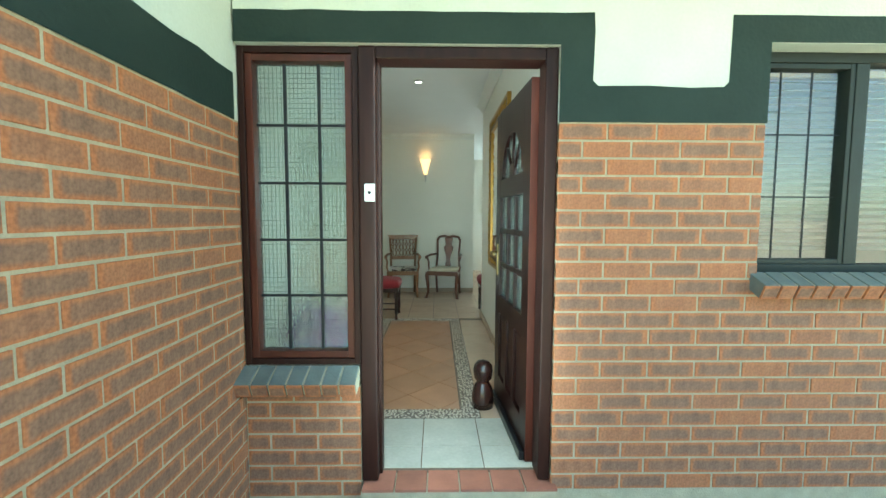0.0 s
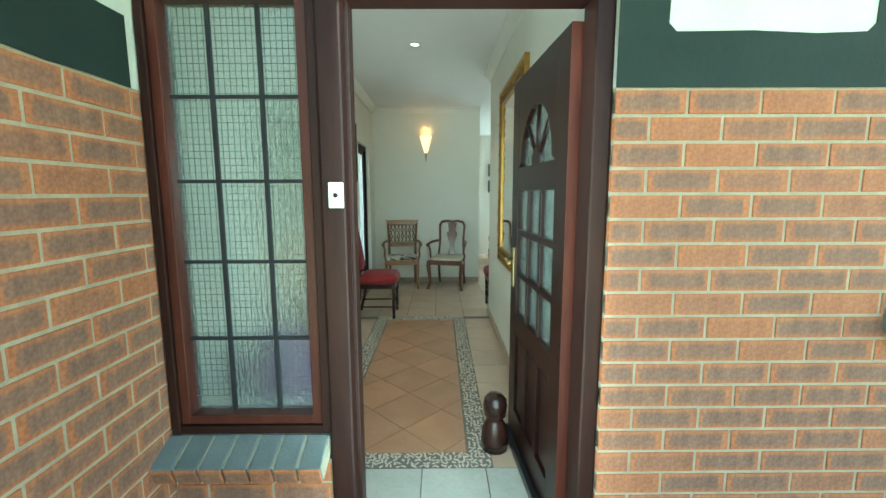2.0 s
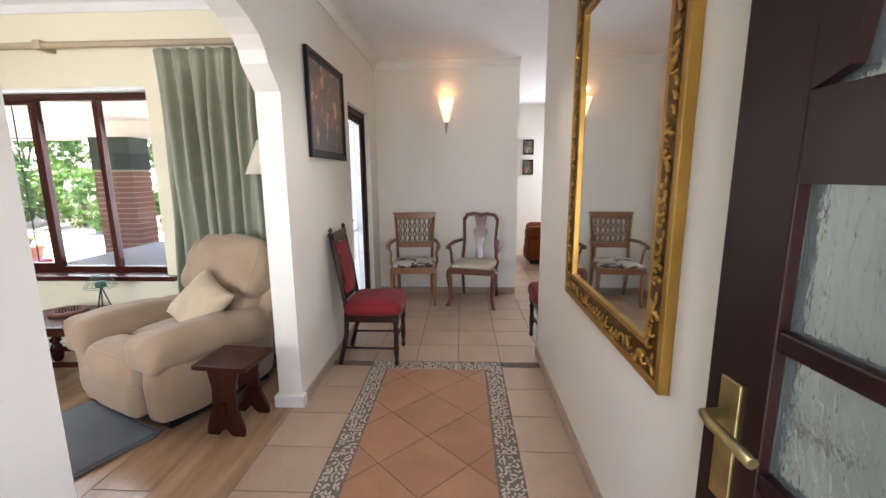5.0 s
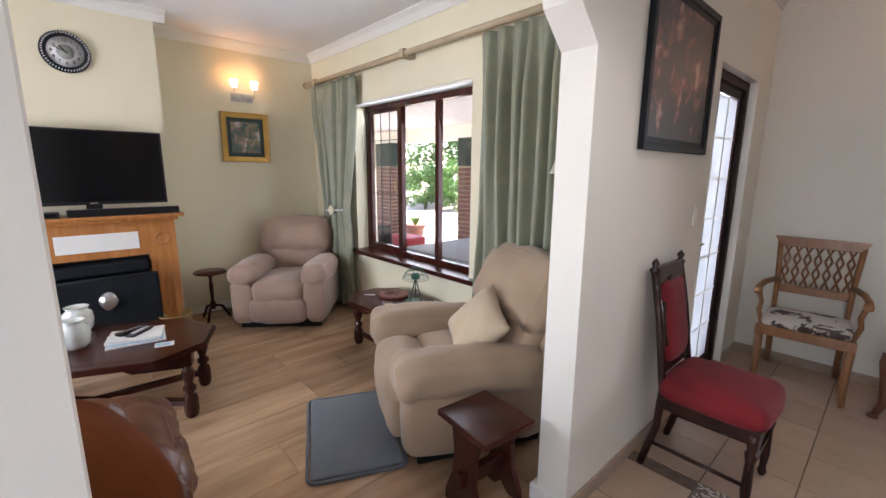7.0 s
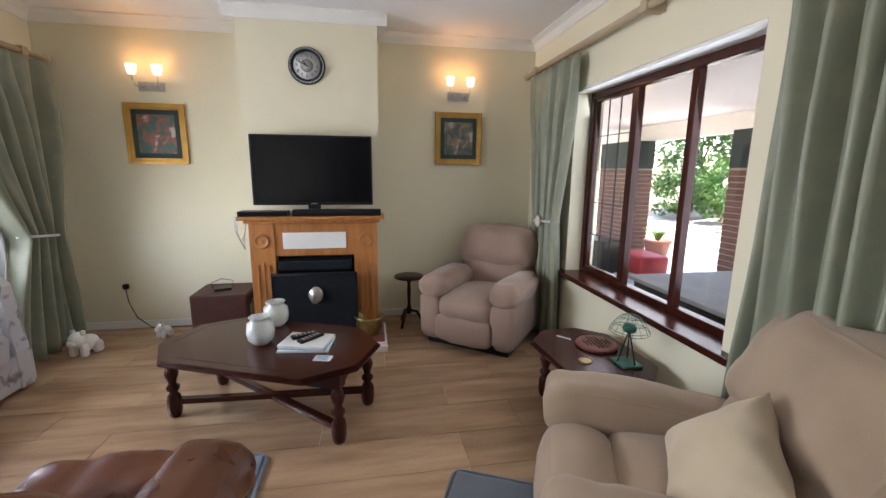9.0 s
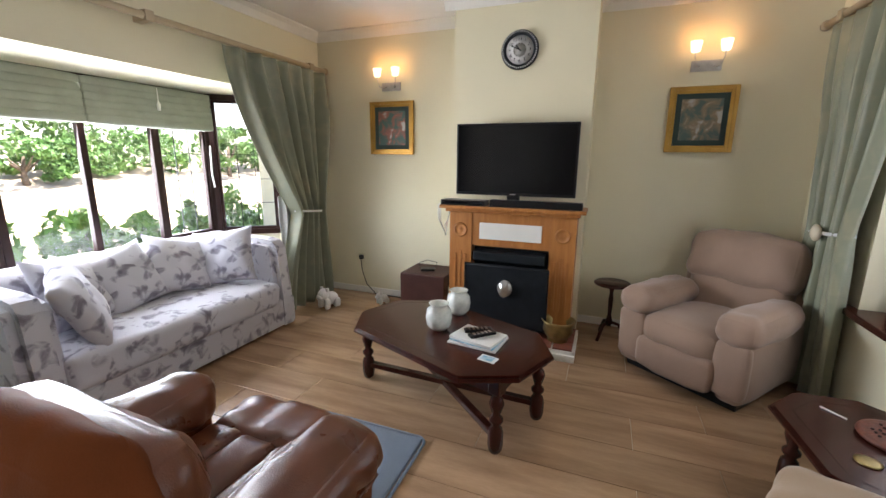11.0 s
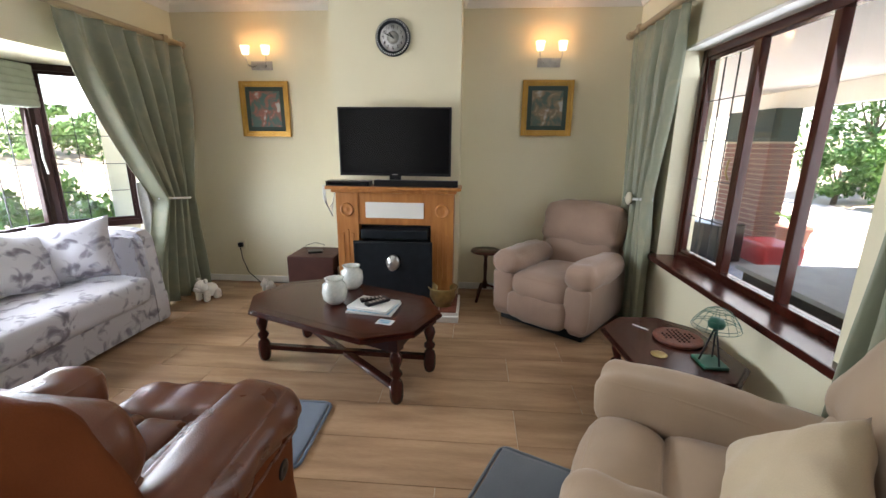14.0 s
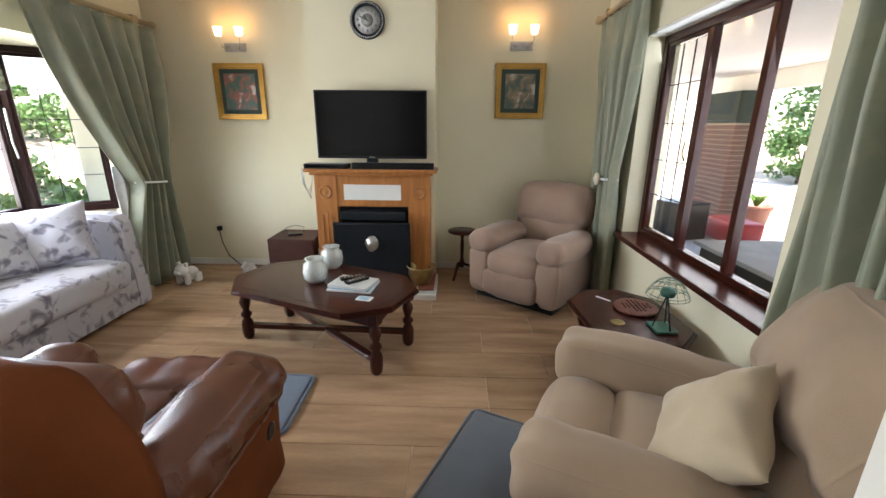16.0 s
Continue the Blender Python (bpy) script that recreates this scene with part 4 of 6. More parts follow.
# porch mat
pm = solo("door_mat", puff(bmesh.new(), -0.3, 0.3, -0.2, 0.2, 0, 0.016, 0.008, 0, 0.0, n=6), BLUEMAT, pose(0.02, 1.72, -0.155), "blue grey rubber door mat on the porch", "mat")


# ---- furniture ----
def recliner(name, m, label, main, side, group="", lean=18, arm_h=0.62, back_h=1.02, w=0.88, slab=False, back_y=0.22, front=-0.44):
    """A stuffed recliner that faces its own -y, with its base at the origin."""
    o = thing(name, m, label, "armchair", group)
    h = w / 2
    part("base", box(-h + 0.06, h - 0.06, -0.36, 0.36, 0.0, 0.07, bev=0.01), BLACKPLASTIC, o, "dark recessed base")
    for s in (-1, 1):
        bm = puff(bmesh.new(), s * (h - 0.10) - 0.09, s * (h - 0.10) + 0.09, -0.42, 0.40, 0.05, arm_h - 0.10, 0.06, 0.015, seed=s)
        arm = part("arm_side", bm, side, o)
        if slab:
            top = puff(bmesh.new(), s * (h - 0.11) - 0.125, s * (h - 0.11) + 0.125, -0.47, 0.36, arm_h - 0.235, arm_h, 0.085, 0.012, 0.010, n=18, seed=s)
            for v in top.verts:
                v.co.z -= 0.09 * max(0, v.co.y + 0.2)
            part("arm_pad", top, main, arm)
            part("arm_welt", tube(bmesh.new(), [(s * (h - 0.02), y, arm_h - 0.30 - 0.02 * y) for y in (-0.40, -0.2, 0.0, 0.2, 0.36)], 0.005, 5), side, arm)
            continue
        bm = puff(bmesh.new(), s * (h - 0.105) - 0.125, s * (h - 0.105) + 0.125, -0.45, 0.26, arm_h - 0.19, arm_h, 0.08, 0.015, 0.010, n=18, seed=s + 3)
        part("arm_pad", bm, main, arm)
        bm = puff(bmesh.new(), s * (h - 0.105) - 0.094, s * (h - 0.105) + 0.094, -0.435, -0.36, 0.10, arm_h - 0.17, 0.03, 0.012, 0.006, seed=s + 5)
        part("arm_front_panel", bm, main, arm)
    if slab:
        part("seat", puff(bmesh.new(), -h + 0.2, h - 0.2, -0.20, 0.26, 0.24, 0.45, 0.06, 0.03, 0.006, seed=9), main, o)
        part("seat_front_roll", puff(bmesh.new(), -h + 0.2, h - 0.2, -0.47, -0.19, 0.16, 0.455, 0.09, 0.025, 0.006, seed=19), main, o)
    else:
        part("seat", puff(bmesh.new(), -h + 0.18, h - 0.18, front, 0.22, 0.24, 0.47, 0.09, 0.035, 0.008, seed=9), main, o)
    part("footrest", puff(bmesh.new(), -h + 0.19, h - 0.19, front - 0.03, front + 0.06, 0.08, 0.30, 0.04, 0.02, 0.006, seed=11), main, o)
    tilt = pose(0, back_y, 0.42, -lean)
    bm = puff(bmesh.new(), -h + 0.12, h - 0.12, -0.02, 0.20, -0.08, 0.40, 0.09, 0.03, 0.008, tilt, seed=13)
    part("lumbar_cushion", bm, main, o)
    bm = puff(bmesh.new(), -h + 0.09, h - 0.09, -0.06, 0.20, 0.24, back_h - 0.40, 0.07 if slab else 0.05, 0.045, 0.012, tilt, n=18, seed=15)
    part("back_pillow", bm, main, o)
    bm = puff(bmesh.new(), -h + 0.02, h - 0.02, 0.10, 0.27, -0.1, back_h - 0.46, 0.06, 0.015, 0.006, tilt, seed=17)
    part("back_shell", bm, side, o)
    return o


def leather_chair(name, m, label, w=1.04):
    """A leather recliner facing its own -y: tan shell and sides, dark padded arms, seat and rolled footrest."""
    o = thing(name, m, label, "armchair")
    h = w / 2
    part("base", box(-h + 0.08, h - 0.08, -0.40, 0.34, 0.0, 0.06, bev=0.01), BLACKPLASTIC, o, "dark recessed base")
    for s in (-1, 1):
        c = s * (h - 0.13)
        arm = part("arm_side", puff(bmesh.new(), c - 0.105, c + 0.105, -0.43, 0.30, 0.04, 0.54, 0.05, 0.015, 0.006, n=12, seed=s), LEATHERSIDE, o, "tan leather side")
        pad = puff(bmesh.new(), c - 0.13, c + 0.13, -0.47, 0.22, 0.42, 0.63, 0.10, 0.02, 0.010, n=26, seed=s + 3)
        for v in pad.verts:
            edge = max(0.0, 1 - abs(v.co.z - 0.50) / 0.07)
            v.co.x += math.copysign(0.012, v.co.x - c) * edge * math.sin(v.co.y * 70)
            v.co.z -= 0.016 * math.exp(-((v.co.y + 0.16) / 0.018) ** 2)
        part("arm_pad", pad, LEATHER, arm, "dark padded arm top with gathered seam")
        part("arm_piping", tube(bmesh.new(), [(c + s * 0.118, -0.42 + 0.05 * i, 0.435 - 0.006 * (i % 2)) for i in range(13)], 0.007, 6), LEATHER, arm)
    part("lever_cup", lathe(bmesh.new(), [(0.03, 0), (0.038, 0.006), (0.028, 0.01), (0, 0.004)], m=pose(-h + 0.02, -0.30, 0.34, 0, -90)), BLACKPLASTIC, o, "black lever recess")
    for k in range(3):
        x0, x1 = -0.27 + 0.18 * k, -0.088 + 0.18 * k
        part("seat_panel", puff(bmesh.new(), x0, x1, -0.40, 0.14, 0.26, 0.455, 0.03, 0.012, 0.008, n=12, seed=30 + k), LEATHER, o)
    roll = puff(bmesh.new(), -0.30, 0.30, -0.66, -0.37, 0.20, 0.46, 0.075, 0.012, 0.010, n=30, seed=40)
    for v in roll.verts:
        v.co.z -= 0.012 * sum(math.exp(-((v.co.x - q) / 0.012) ** 2) for q in (-0.10, 0.10))
    part("footrest", roll, LEATHER, o, "rolled leather footrest with stitched seams")
    tilt = pose(0, 0.10, 0.40, -9)
    for k, (z0, z1, q) in enumerate(((0.02, 0.26, 0.34), (0.24, 0.50, 0.36))):
        part("back_cushion", puff(bmesh.new(), -q, q, -0.10, 0.10, z0, z1, 0.09, 0.03, 0.012, tilt, n=14, seed=50 + k), LEATHER, o)

    def shoulders(bm, z0, z1, amount):
        for v in bm.verts:
            t = max(0.0, (v.co.z - z0) / (z1 - z0))
            v.co.x *= math.sqrt(max(0.0, 1 - amount * t ** 2.6))
            v.co.y -= 0.05 * t * t
        bmesh.ops.transform(bm, matrix=tilt, verts=bm.verts)
        return bm
    shell = part("back_shell", shoulders(puff(bmesh.new(), -0.46, 0.46, 0.03, 0.21, -0.32, 0.57, 0.085, 0.03, 0.004, n=24, seed=60), 0.0, 0.58, 0.62), LEATHERSIDE, o, "tan leather outer back")
    part("back_panel", shoulders(puff(bmesh.new(), -0.37, 0.37, 0.15, 0.235, -0.32, 0.44, 0.04, 0.018, 0.003, n=20, seed=61), 0.0, 0.5, 0.66), LEATHERSIDE, shell)
    return o


def cushion_mesh(w, h, d, seed=0, n=22):
    """A square stuffed cushion in its own xz plane with pinched corners, a slack outline and creases."""
    bm = bmesh.new()
    sides = []
    for s in (1, -1):
        g = []
        for j in range(n + 1):
            row = []
            for i in range(n + 1):
                u, v = 2 * i / n - 1, 2 * j / n - 1
                x = u * w * (1 - 0.10 * (1 - v * v))
                z = v * h * (1 - 0.10 * (1 - u * u))
                t = d * (max(0, (1 - u ** 4) * (1 - v ** 4))) ** 0.55
                crease = 0.016 * noise.noise(Vector((u * 2.2 + seed * 3, v * 2.2, s * 2))) + 0.010 * math.sin(7 * (u + v * 0.6) + seed) * abs(u * v)
                y = s * (t + (crease if t > 0.004 else 0))
                row.append(bm.verts.new((x, y, z)))
            g.append(row)
        for j in range(n):
            for i in range(n):
                q = (g[j][i], g[j][i + 1], g[j + 1][i + 1], g[j + 1][i])
                f = bm.faces.new(q if s < 0 else q[::-1])
                f.smooth = True
    bmesh.ops.remove_doubles(bm, verts=bm.verts, dist=0.0008)
    return bm


rec1 = recliner("recliner", pose(-4.42, 4.93, 0, 0, 0, 52), "rosy beige suede recliner in the corner by the window", SUEDEPINK, SUEDEPINK, "suede recliners", lean=15, back_h=0.985, w=0.88)
rec2 = recliner("recliner", pose(-1.98, 4.98, 0, 0, 0, -24), "beige suede recliner with a loose cushion beside the arch", SUEDE, SUEDE, "suede recliners", lean=26, arm_h=0.60, back_h=1.06, w=0.96, slab=True, back_y=0.18)
cus = solo("scatter_cushion", cushion_mesh(0.20, 0.20, 0.085, 2), CUSHION, pose(-1.82, 4.99, 0.62, -40, 22, -34), "pale beige square cushion on the suede recliner", "cushion")
rec3 = leather_chair("leather_recliner", pose(-1.79, 2.96, 0, 0, 0, -91), "chestnut brown leather recliner with padded arms")
rec4 = recliner("leather_recliner", pose(1.55, 9.5, 0, 0, 0, -100), "orange brown leather recliner in the far lounge", LEATHERSIDE, LEATHERSIDE, "", lean=14)
pad = solo("newspaper", box(-0.15, 0.15, -0.11, 0.11, 0, 0.012, bev=0.003), PAPER, pose(1.48, 9.55, 0.515, 0, 14, 30), "folded white newspaper on the leather recliner", "newspaper")


def octagon(a, b, c):
    return [(-a + c, -b), (a - c, -b), (a, -b + c), (a, b - c), (a - c, b), (-a + c, b), (-a, b - c), (-a, -b + c)]


LEG = [(0.0, 0), (0.024, 0), (0.034, 0.012), (0.040, 0.04), (0.040, 0.095), (0.034, 0.12), (0.020, 0.135), (0.036, 0.155), (0.036, 0.168), (0.019, 0.185), (0.030, 0.215), (0.038, 0.24), (0.030, 0.265), (0.020, 0.275), (0.034, 0.315), (0.034, 0.36)]


def low_table(name, m, label, a, b, c, h, lx, ly, cross=True):
    o = thing(name, m, label, "table")
    bm = prism(bmesh.new(), octagon(a, b, c), h - 0.032, h - 0.010, bev=0.006)
    prism(bm, octagon(a - 0.012, b - 0.012, c), h - 0.010, h, bev=0.004)
    top = part("tabletop", bm, MAHOG, o)
    inner, outer = octagon(a - 0.075, b - 0.075, c * 0.72), octagon(a - 0.081, b - 0.081, c * 0.72)
    bm = bmesh.new()
    for i in range(8):
        j = (i + 1) % 8
        q = [inner[i], inner[j], outer[j], outer[i]]
        prism(bm, q, h + 0.0003, h + 0.0013)
    part("inlay_groove", bm, EBONY, top, "dark line routed into the top")
    bm = bmesh.new()
    for s in (-1, 1):
        pts = [(-lx, h - 0.03), (lx, h - 0.03), (lx, h - 0.13), (lx * 0.5, h - 0.13), (lx * 0.42, h - 0.105), (-lx * 0.42, h - 0.105), (-lx * 0.5, h - 0.13), (-lx, h - 0.13)]
        part("apron", prism(bmesh.new(), pts, s * ly - 0.012, s * ly + 0.012, "y"), MAHOG, o)
        pts = [(-ly, h - 0.03), (ly, h - 0.03), (ly, h - 0.13), (ly * 0.4, h - 0.10), (-ly * 0.4, h - 0.10), (-ly, h - 0.13)]
        part("apron", prism(bmesh.new(), pts, s * lx - 0.012, s * lx + 0.012, "x"), MAHOG, o)
    bm.free()
    k = (h - 0.03) / 0.36
    for sx in (-1, 1):
        for sy in (-1, 1):
            leg = lathe(bmesh.new(), [(r * 1.05, z * k) for r, z in LEG[:-2]] + [(0.022, 0.30 * k)], (sx * lx, sy * ly, 0), 14)
            bx(leg, sx * lx - 0.034, sx * lx + 0.034, sy * ly - 0.034, sy * ly + 0.034, 0.29 * k, h - 0.03, 0.004)
            part("leg", leg, MAHOG, o)
    if cross:
        for s in (-1, 1):
            a = math.atan2(s * ly, lx)
            q = math.hypot(lx, ly)
            part("stretcher", box(-q, q, -0.024, 0.024, 0.085 + 0.003 * s, 0.118 + 0.003 * s, bev=0.005, m=pose(0, 0, 0, 0, 0, math.degrees(a))), MAHOG, o)
    else:
        for s in (-1, 1):
            part("stretcher", box(-lx, lx, s * ly - 0.012, s * ly + 0.012, 0.08, 0.12, bev=0.004), MAHOG, o)
    return o


CT = pose(-3.414, 3.278, 0, 0, 0, 67.4)
coffee = low_table("coffee_table", CT, "dark mahogany octagonal coffee table with turned legs", 0.665, 0.39, 0.22, 0.46, 0.555, 0.205)
side = low_table("side_table", pose(-3.05, 5.24, 0, 0, 0, 4), "dark mahogany octagonal side table under the window", 0.40, 0.29, 0.16, 0.43, 0.27, 0.15, cross=False)


def jar(m, group="ceramic jars"):
    o = thing("ceramic_jar", m, "white ceramic jar with raised relief on a wooden table", "jar", group)
    bm = lathe(bmesh.new(), [(0.0, 0), (0.05, 0), (0.075, 0.03), (0.082, 0.08), (0.075, 0.13), (0.055, 0.15), (0.06, 0.165), (0.066, 0.172), (0.055, 0.172), (0.048, 0.15), (0.0, 0.14)], seg=28)
    for v in bm.verts:
        if 0.02 < v.co.z < 0.135:
            v.co += Vector((v.co.x, v.co.y, 0)) * 0.12 * noise.noise(v.co * 38)
    part("body", bm, CERAMIC, o)
    return o


def on_table(u, v, z=0.461, turn=0):
    return CT @ pose(u, v, z, 0, 0, turn)


jar(on_table(-0.05, -0.015)), jar(on_table(-0.14, 0.275))
for i, (mt, w, d, t) in enumerate([(PAPER, 0.15, 0.115, 0.012), (BLUEPAPER, 0.14, 0.105, 0.008), (PAPER, 0.14, 0.105, 0.016)]):
    z = 0.461 + (0, 0.0125, 0.021)[i]
    solo("magazine", box(-w, w, -d, d, 0, t, bev=0.002), mt, on_table(0.245, 0.02, z, 16 - 4 * i), "white magazine in a stack on the coffee table", "magazine", "magazines on the table")
for i in range(2):
    o = thing("remote_control", on_table(0.21 + 0.055 * i, 0.06 - 0.03 * i, 0.4985, -40 + 18 * i), "black remote control on the magazine stack", "remote", "remote controls")
    part("body", box(-0.025, 0.025, -0.085, 0.085, 0, 0.018, bev=0.006), BLACKPLASTIC, o)
    for j in range(5):
        part("button", box(-0.014, 0.014, -0.06 + j * 0.026, -0.048 + j * 0.026, 0.018, 0.0205), STEEL, o, "grey keys")
o = thing("printed_card", on_table(0.43, -0.125, 0.461, 10), "white card printed with a blue picture", "card")
part("card", box(-0.05, 0.05, -0.035, 0.035, 0, 0.002), PAPER, o)
part("picture", box(-0.04, 0.03, -0.024, 0.024, 0.0022, 0.003), BLUEPAPER, o, "blue printed picture")

# side table things
o = thing("carved_board", pose(-3.12, 5.32, 0.431), "round carved wooden solitaire board with dark pegs", "game board")
part("disc", lathe(bmesh.new(), [(0, 0), (0.12, 0), (0.13, 0.012), (0.125, 0.022), (0.112, 0.024), (0, 0.022)], seg=28), CARVED, o)
bm = bmesh.new()
for i in range(7):
    for j in range(7):
        if 2 <= i <= 4 or 2 <= j <= 4:
            lathe(bm, [(0.006, 0.022), (0.006, 0.029), (0, 0.031)], (-0.075 + 0.025 * i, -0.075 + 0.025 * j, 0), 6)
part("pegs", bm, EBONY, o, "dark little pegs")
o = thing("wire_lamp", pose(-2.86, 5.36, 0.431), "small green metal fan lamp with a wire cage", "lamp")
part("foot", box(-0.07, 0.07, -0.06, 0.06, 0, 0.015, bev=0.005), GREENENAMEL, o)
for a in (0.3, 2.4, 4.5):
    part("strut", tube(bmesh.new(), [(0.06 * math.cos(a), 0.05 * math.sin(a), 0.015), (0, 0, 0.21)], 0.005, 6), BLACKIRON, o)
part("motor", lathe(bmesh.new(), [(0, 0.19), (0.035, 0.2), (0.04, 0.22), (0.03, 0.245), (0, 0.25)]), GREENENAMEL, o)
bm = bmesh.new()
for r, z in ((0.11, 0.20), (0.105, 0.215), (0.085, 0.25), (0.055, 0.285), (0.025, 0.30)):
    tube(bm, [(r * math.cos(i * 0.349), r * math.sin(i * 0.349), z) for i in range(18)], 0.0018, 4, closed=True)
for i in range(14):
    a = i * math.pi / 7
    tube(bm, [(r * math.cos(a), r * math.sin(a), z) for r, z in ((0.11, 0.20), (0.105, 0.215), (0.085, 0.25), (0.055, 0.285), (0.025, 0.30))], 0.0014, 4)
tagged(part("cage", bm, GREENENAMEL, o, "open wire cage"), kind="stuff")
solo("glass_coaster", lathe(bmesh.new(), [(0, 0), (0.04, 0), (0.042, 0.004), (0.03, 0.006), (0, 0.005)]), BRASS, pose(-2.93, 5.14, 0.431), "small round metal coaster", "coaster")
solo("pencil", tube(bmesh.new(), [(-0.05, 0, 0.004), (0.05, 0, 0.004)], 0.004, 6), PAPER, pose(-3.27, 5.17, 0.431, 0, 0, 40), "thin pale pencil on the side table", "pencil")

# stool beside recliner
o = thing("stool", pose(-1.365, 4.57, 0, 0, 0, -6), "dark mahogany plank stool with splayed end boards", "stool")
part("seat", box(-0.165, 0.165, -0.15, 0.15, 0.402, 0.432, bev=0.006), MAHOG, o)
for s in (-1, 1):
    bm = prism(bmesh.new(), [(-0.115, 0), (-0.045, 0), (0, 0.045), (0.045, 0), (0.115, 0), (0.115, 0.05), (0.075, 0.16), (0.07, 0.28), (0.10, 0.402), (-0.10, 0.402), (-0.07, 0.28), (-0.075, 0.16), (-0.115, 0.05)], -0.014, 0.014, "y", bev=0.003)
    bmesh.ops.transform(bm, matrix=pose(0, s * 0.125, 0, s * 3), verts=bm.verts)
    part("end_board", bm, MAHOG, o)
part("rail", box(-0.02, 0.02, -0.15, 0.15, 0.13, 0.20, bev=0.003), MAHOG, o)
part("rail", box(-0.012, 0.012, -0.12, 0.12, 0.34, 0.402, bev=0.003), MAHOG, o)

# mats on the living floor
def mat_rug(m, w, d, material, label):
    o = thing("floor_mat", m, label, "mat", "bath mats")
    part("mat_pad", puff(bmesh.new(), -w + 0.015, w - 0.015, -d + 0.015, d - 0.015, 0.0, 0.022, 0.01, 0.0, 0.002, n=14), material, o)
    pts = []
    for cx, cy, a0 in ((w - 0.05, d - 0.05, 0), (-w + 0.05, d - 0.05, 90), (-w + 0.05, -d + 0.05, 180), (w - 0.05, -d + 0.05, 270)):
        pts += [(cx + 0.05 * math.cos(radians(a0 + k * 22.5)), cy + 0.05 * math.sin(radians(a0 + k * 22.5)), 0.009) for k in range(5)]
    part("bound_edge", tube(bmesh.new(), pts, 0.009, 6, closed=True), material, o)


mat_rug(pose(-2.225, 4.375, 0, 0, 0, -25), 0.39, 0.25, GREYMAT, "slate grey pile mat on the plank floor")
mat_rug(pose(-2.70, 2.96, 0, 0, 0, 0), 0.26, 0.38, BLUEMAT, "grey blue pile mat with a bound edge")

# sofa
o = thing("sofa", pose(-3.08, 1.12, 0), "pale floral print sofa with loose cushions under the bay window", "sofa")
part("base", box(-0.97, 0.97, -0.42, 0.41, 0.03, 0.27, bev=0.02), FLORAL, o)
part("seat", puff(bmesh.new(), -0.78, 0.78, -0.24, 0.44, 0.24, 0.455, 0.05, 0.02, 0.008, n=18), FLORAL, o)
part("backrest", puff(bmesh.new(), -0.96, 0.96, -0.45, -0.22, 0.06, 0.83, 0.07, 0.015, 0.010, n=18), FLORAL, o)
for s in (-1, 1):
    bm = prism(bmesh.new(), [(-0.41, 0.03), (0.42, 0.03), (0.42, 0.30), (0.38, 0.74), (0.33, 0.80), (0.24, 0.815), (-0.38, 0.82), (-0.41, 0.80)], s * 0.875 - 0.10, s * 0.875 + 0.10, "x", bev=0.045)
    part("arm", bm, FLORAL, o)
for i, (x, y, z, lean, roll, turn) in enumerate([(-3.66, 1.16, 0.69, -20, 8, -62), (-3.36, 1.00, 0.67, -28, -14, -12), (-2.96, 0.99, 0.66, -28, 10, 6), (-2.62, 1.04, 0.67, -28, -10, 22), (-2.50, 1.32, 0.68, -26, 12, 62)]):
    solo("throw_cushion", cushion_mesh(0.25, 0.24, 0.085, i), FLORAL, pose(x, y, z, 0, 0, turn) @ pose(0, 0, 0, -lean, roll, 0), "pale floral scatter cushion leaning on the sofa", "cushion", "sofa cushions")

# fireplace
FX, FY = -4.65, 3.45
o = thing("fireplace_surround", pose(FX, FY, 0), "orange pine mantelpiece with fluted pilasters", "fireplace")
part("mantel_shelf", box(0.0, 0.29, -0.60, 0.58, 1.115, 1.145, bev=0.008), PINE, o)
part("mantel_moulding", box(0.0, 0.255, -0.56, 0.54, 1.085, 1.115, bev=0.012), PINE, o)
for s in (-1, 1):
    y = s * 0.425 - 0.01
    pil = part("pilaster", box(0.0, 0.20, y - 0.10, y + 0.10, 0.09, 1.085, bev=0.004), PINE, o)
    for k in (-0.045, 0, 0.045):
        part("flute", box(0.199, 0.207, y + k - 0.011, y + k + 0.011, 0.30, 0.72 + 0.03 * (k == 0), bev=0.004), PINE, pil)
    part("rosette", lathe(bmesh.new(), [(0.062, 0), (0.062, 0.006), (0.05, 0.012), (0.045, 0.005), (0.02, 0.006), (0, 0.012)], m=pose(0.2, y, 0.93, 0, 90)), PINE, pil)
part("frieze", box(0.0, 0.19, -0.335, 0.315, 0.80, 1.085), PINE, o)
part("white_panel", box(0.19, 0.197, -0.27, 0.25, 0.86, 1.0, bev=0.002), WHITE, o, "white tiled frieze panel")
part("firebox", box(0.0, 0.10, -0.335, 0.315, 0.09, 0.80), BLACKIRON, o, "plain black firebox")
part("hood", box(0.10, 0.24, -0.31, 0.29, 0.68, 0.76, bev=0.01), BLACKIRON, o, "black iron hood")
o = thing("fire_screen", pose(FX + 0.30, FY - 0.01, 0.112), "black metal fire screen with a lion mask knocker", "fire screen")
part("panel", box(-0.012, 0.012, -0.35, 0.35, 0.03, 0.56, bev=0.006), BLACKIRON, o)
part("rim", tube(bmesh.new(), [(0.012, -0.34, 0.04), (0.012, 0.34, 0.04), (0.012, 0.34, 0.55), (0.012, -0.34, 0.55)], 0.008, 6, closed=True), BLACKIRON, o)
bm = puff(bmesh.new(), 0.01, 0.05, -0.04, 0.04, 0.33, 0.43, 0.02, 0.02, 0.01, n=8)
mask = part("mask", bm, STEEL, o, "pewter mask ornament")
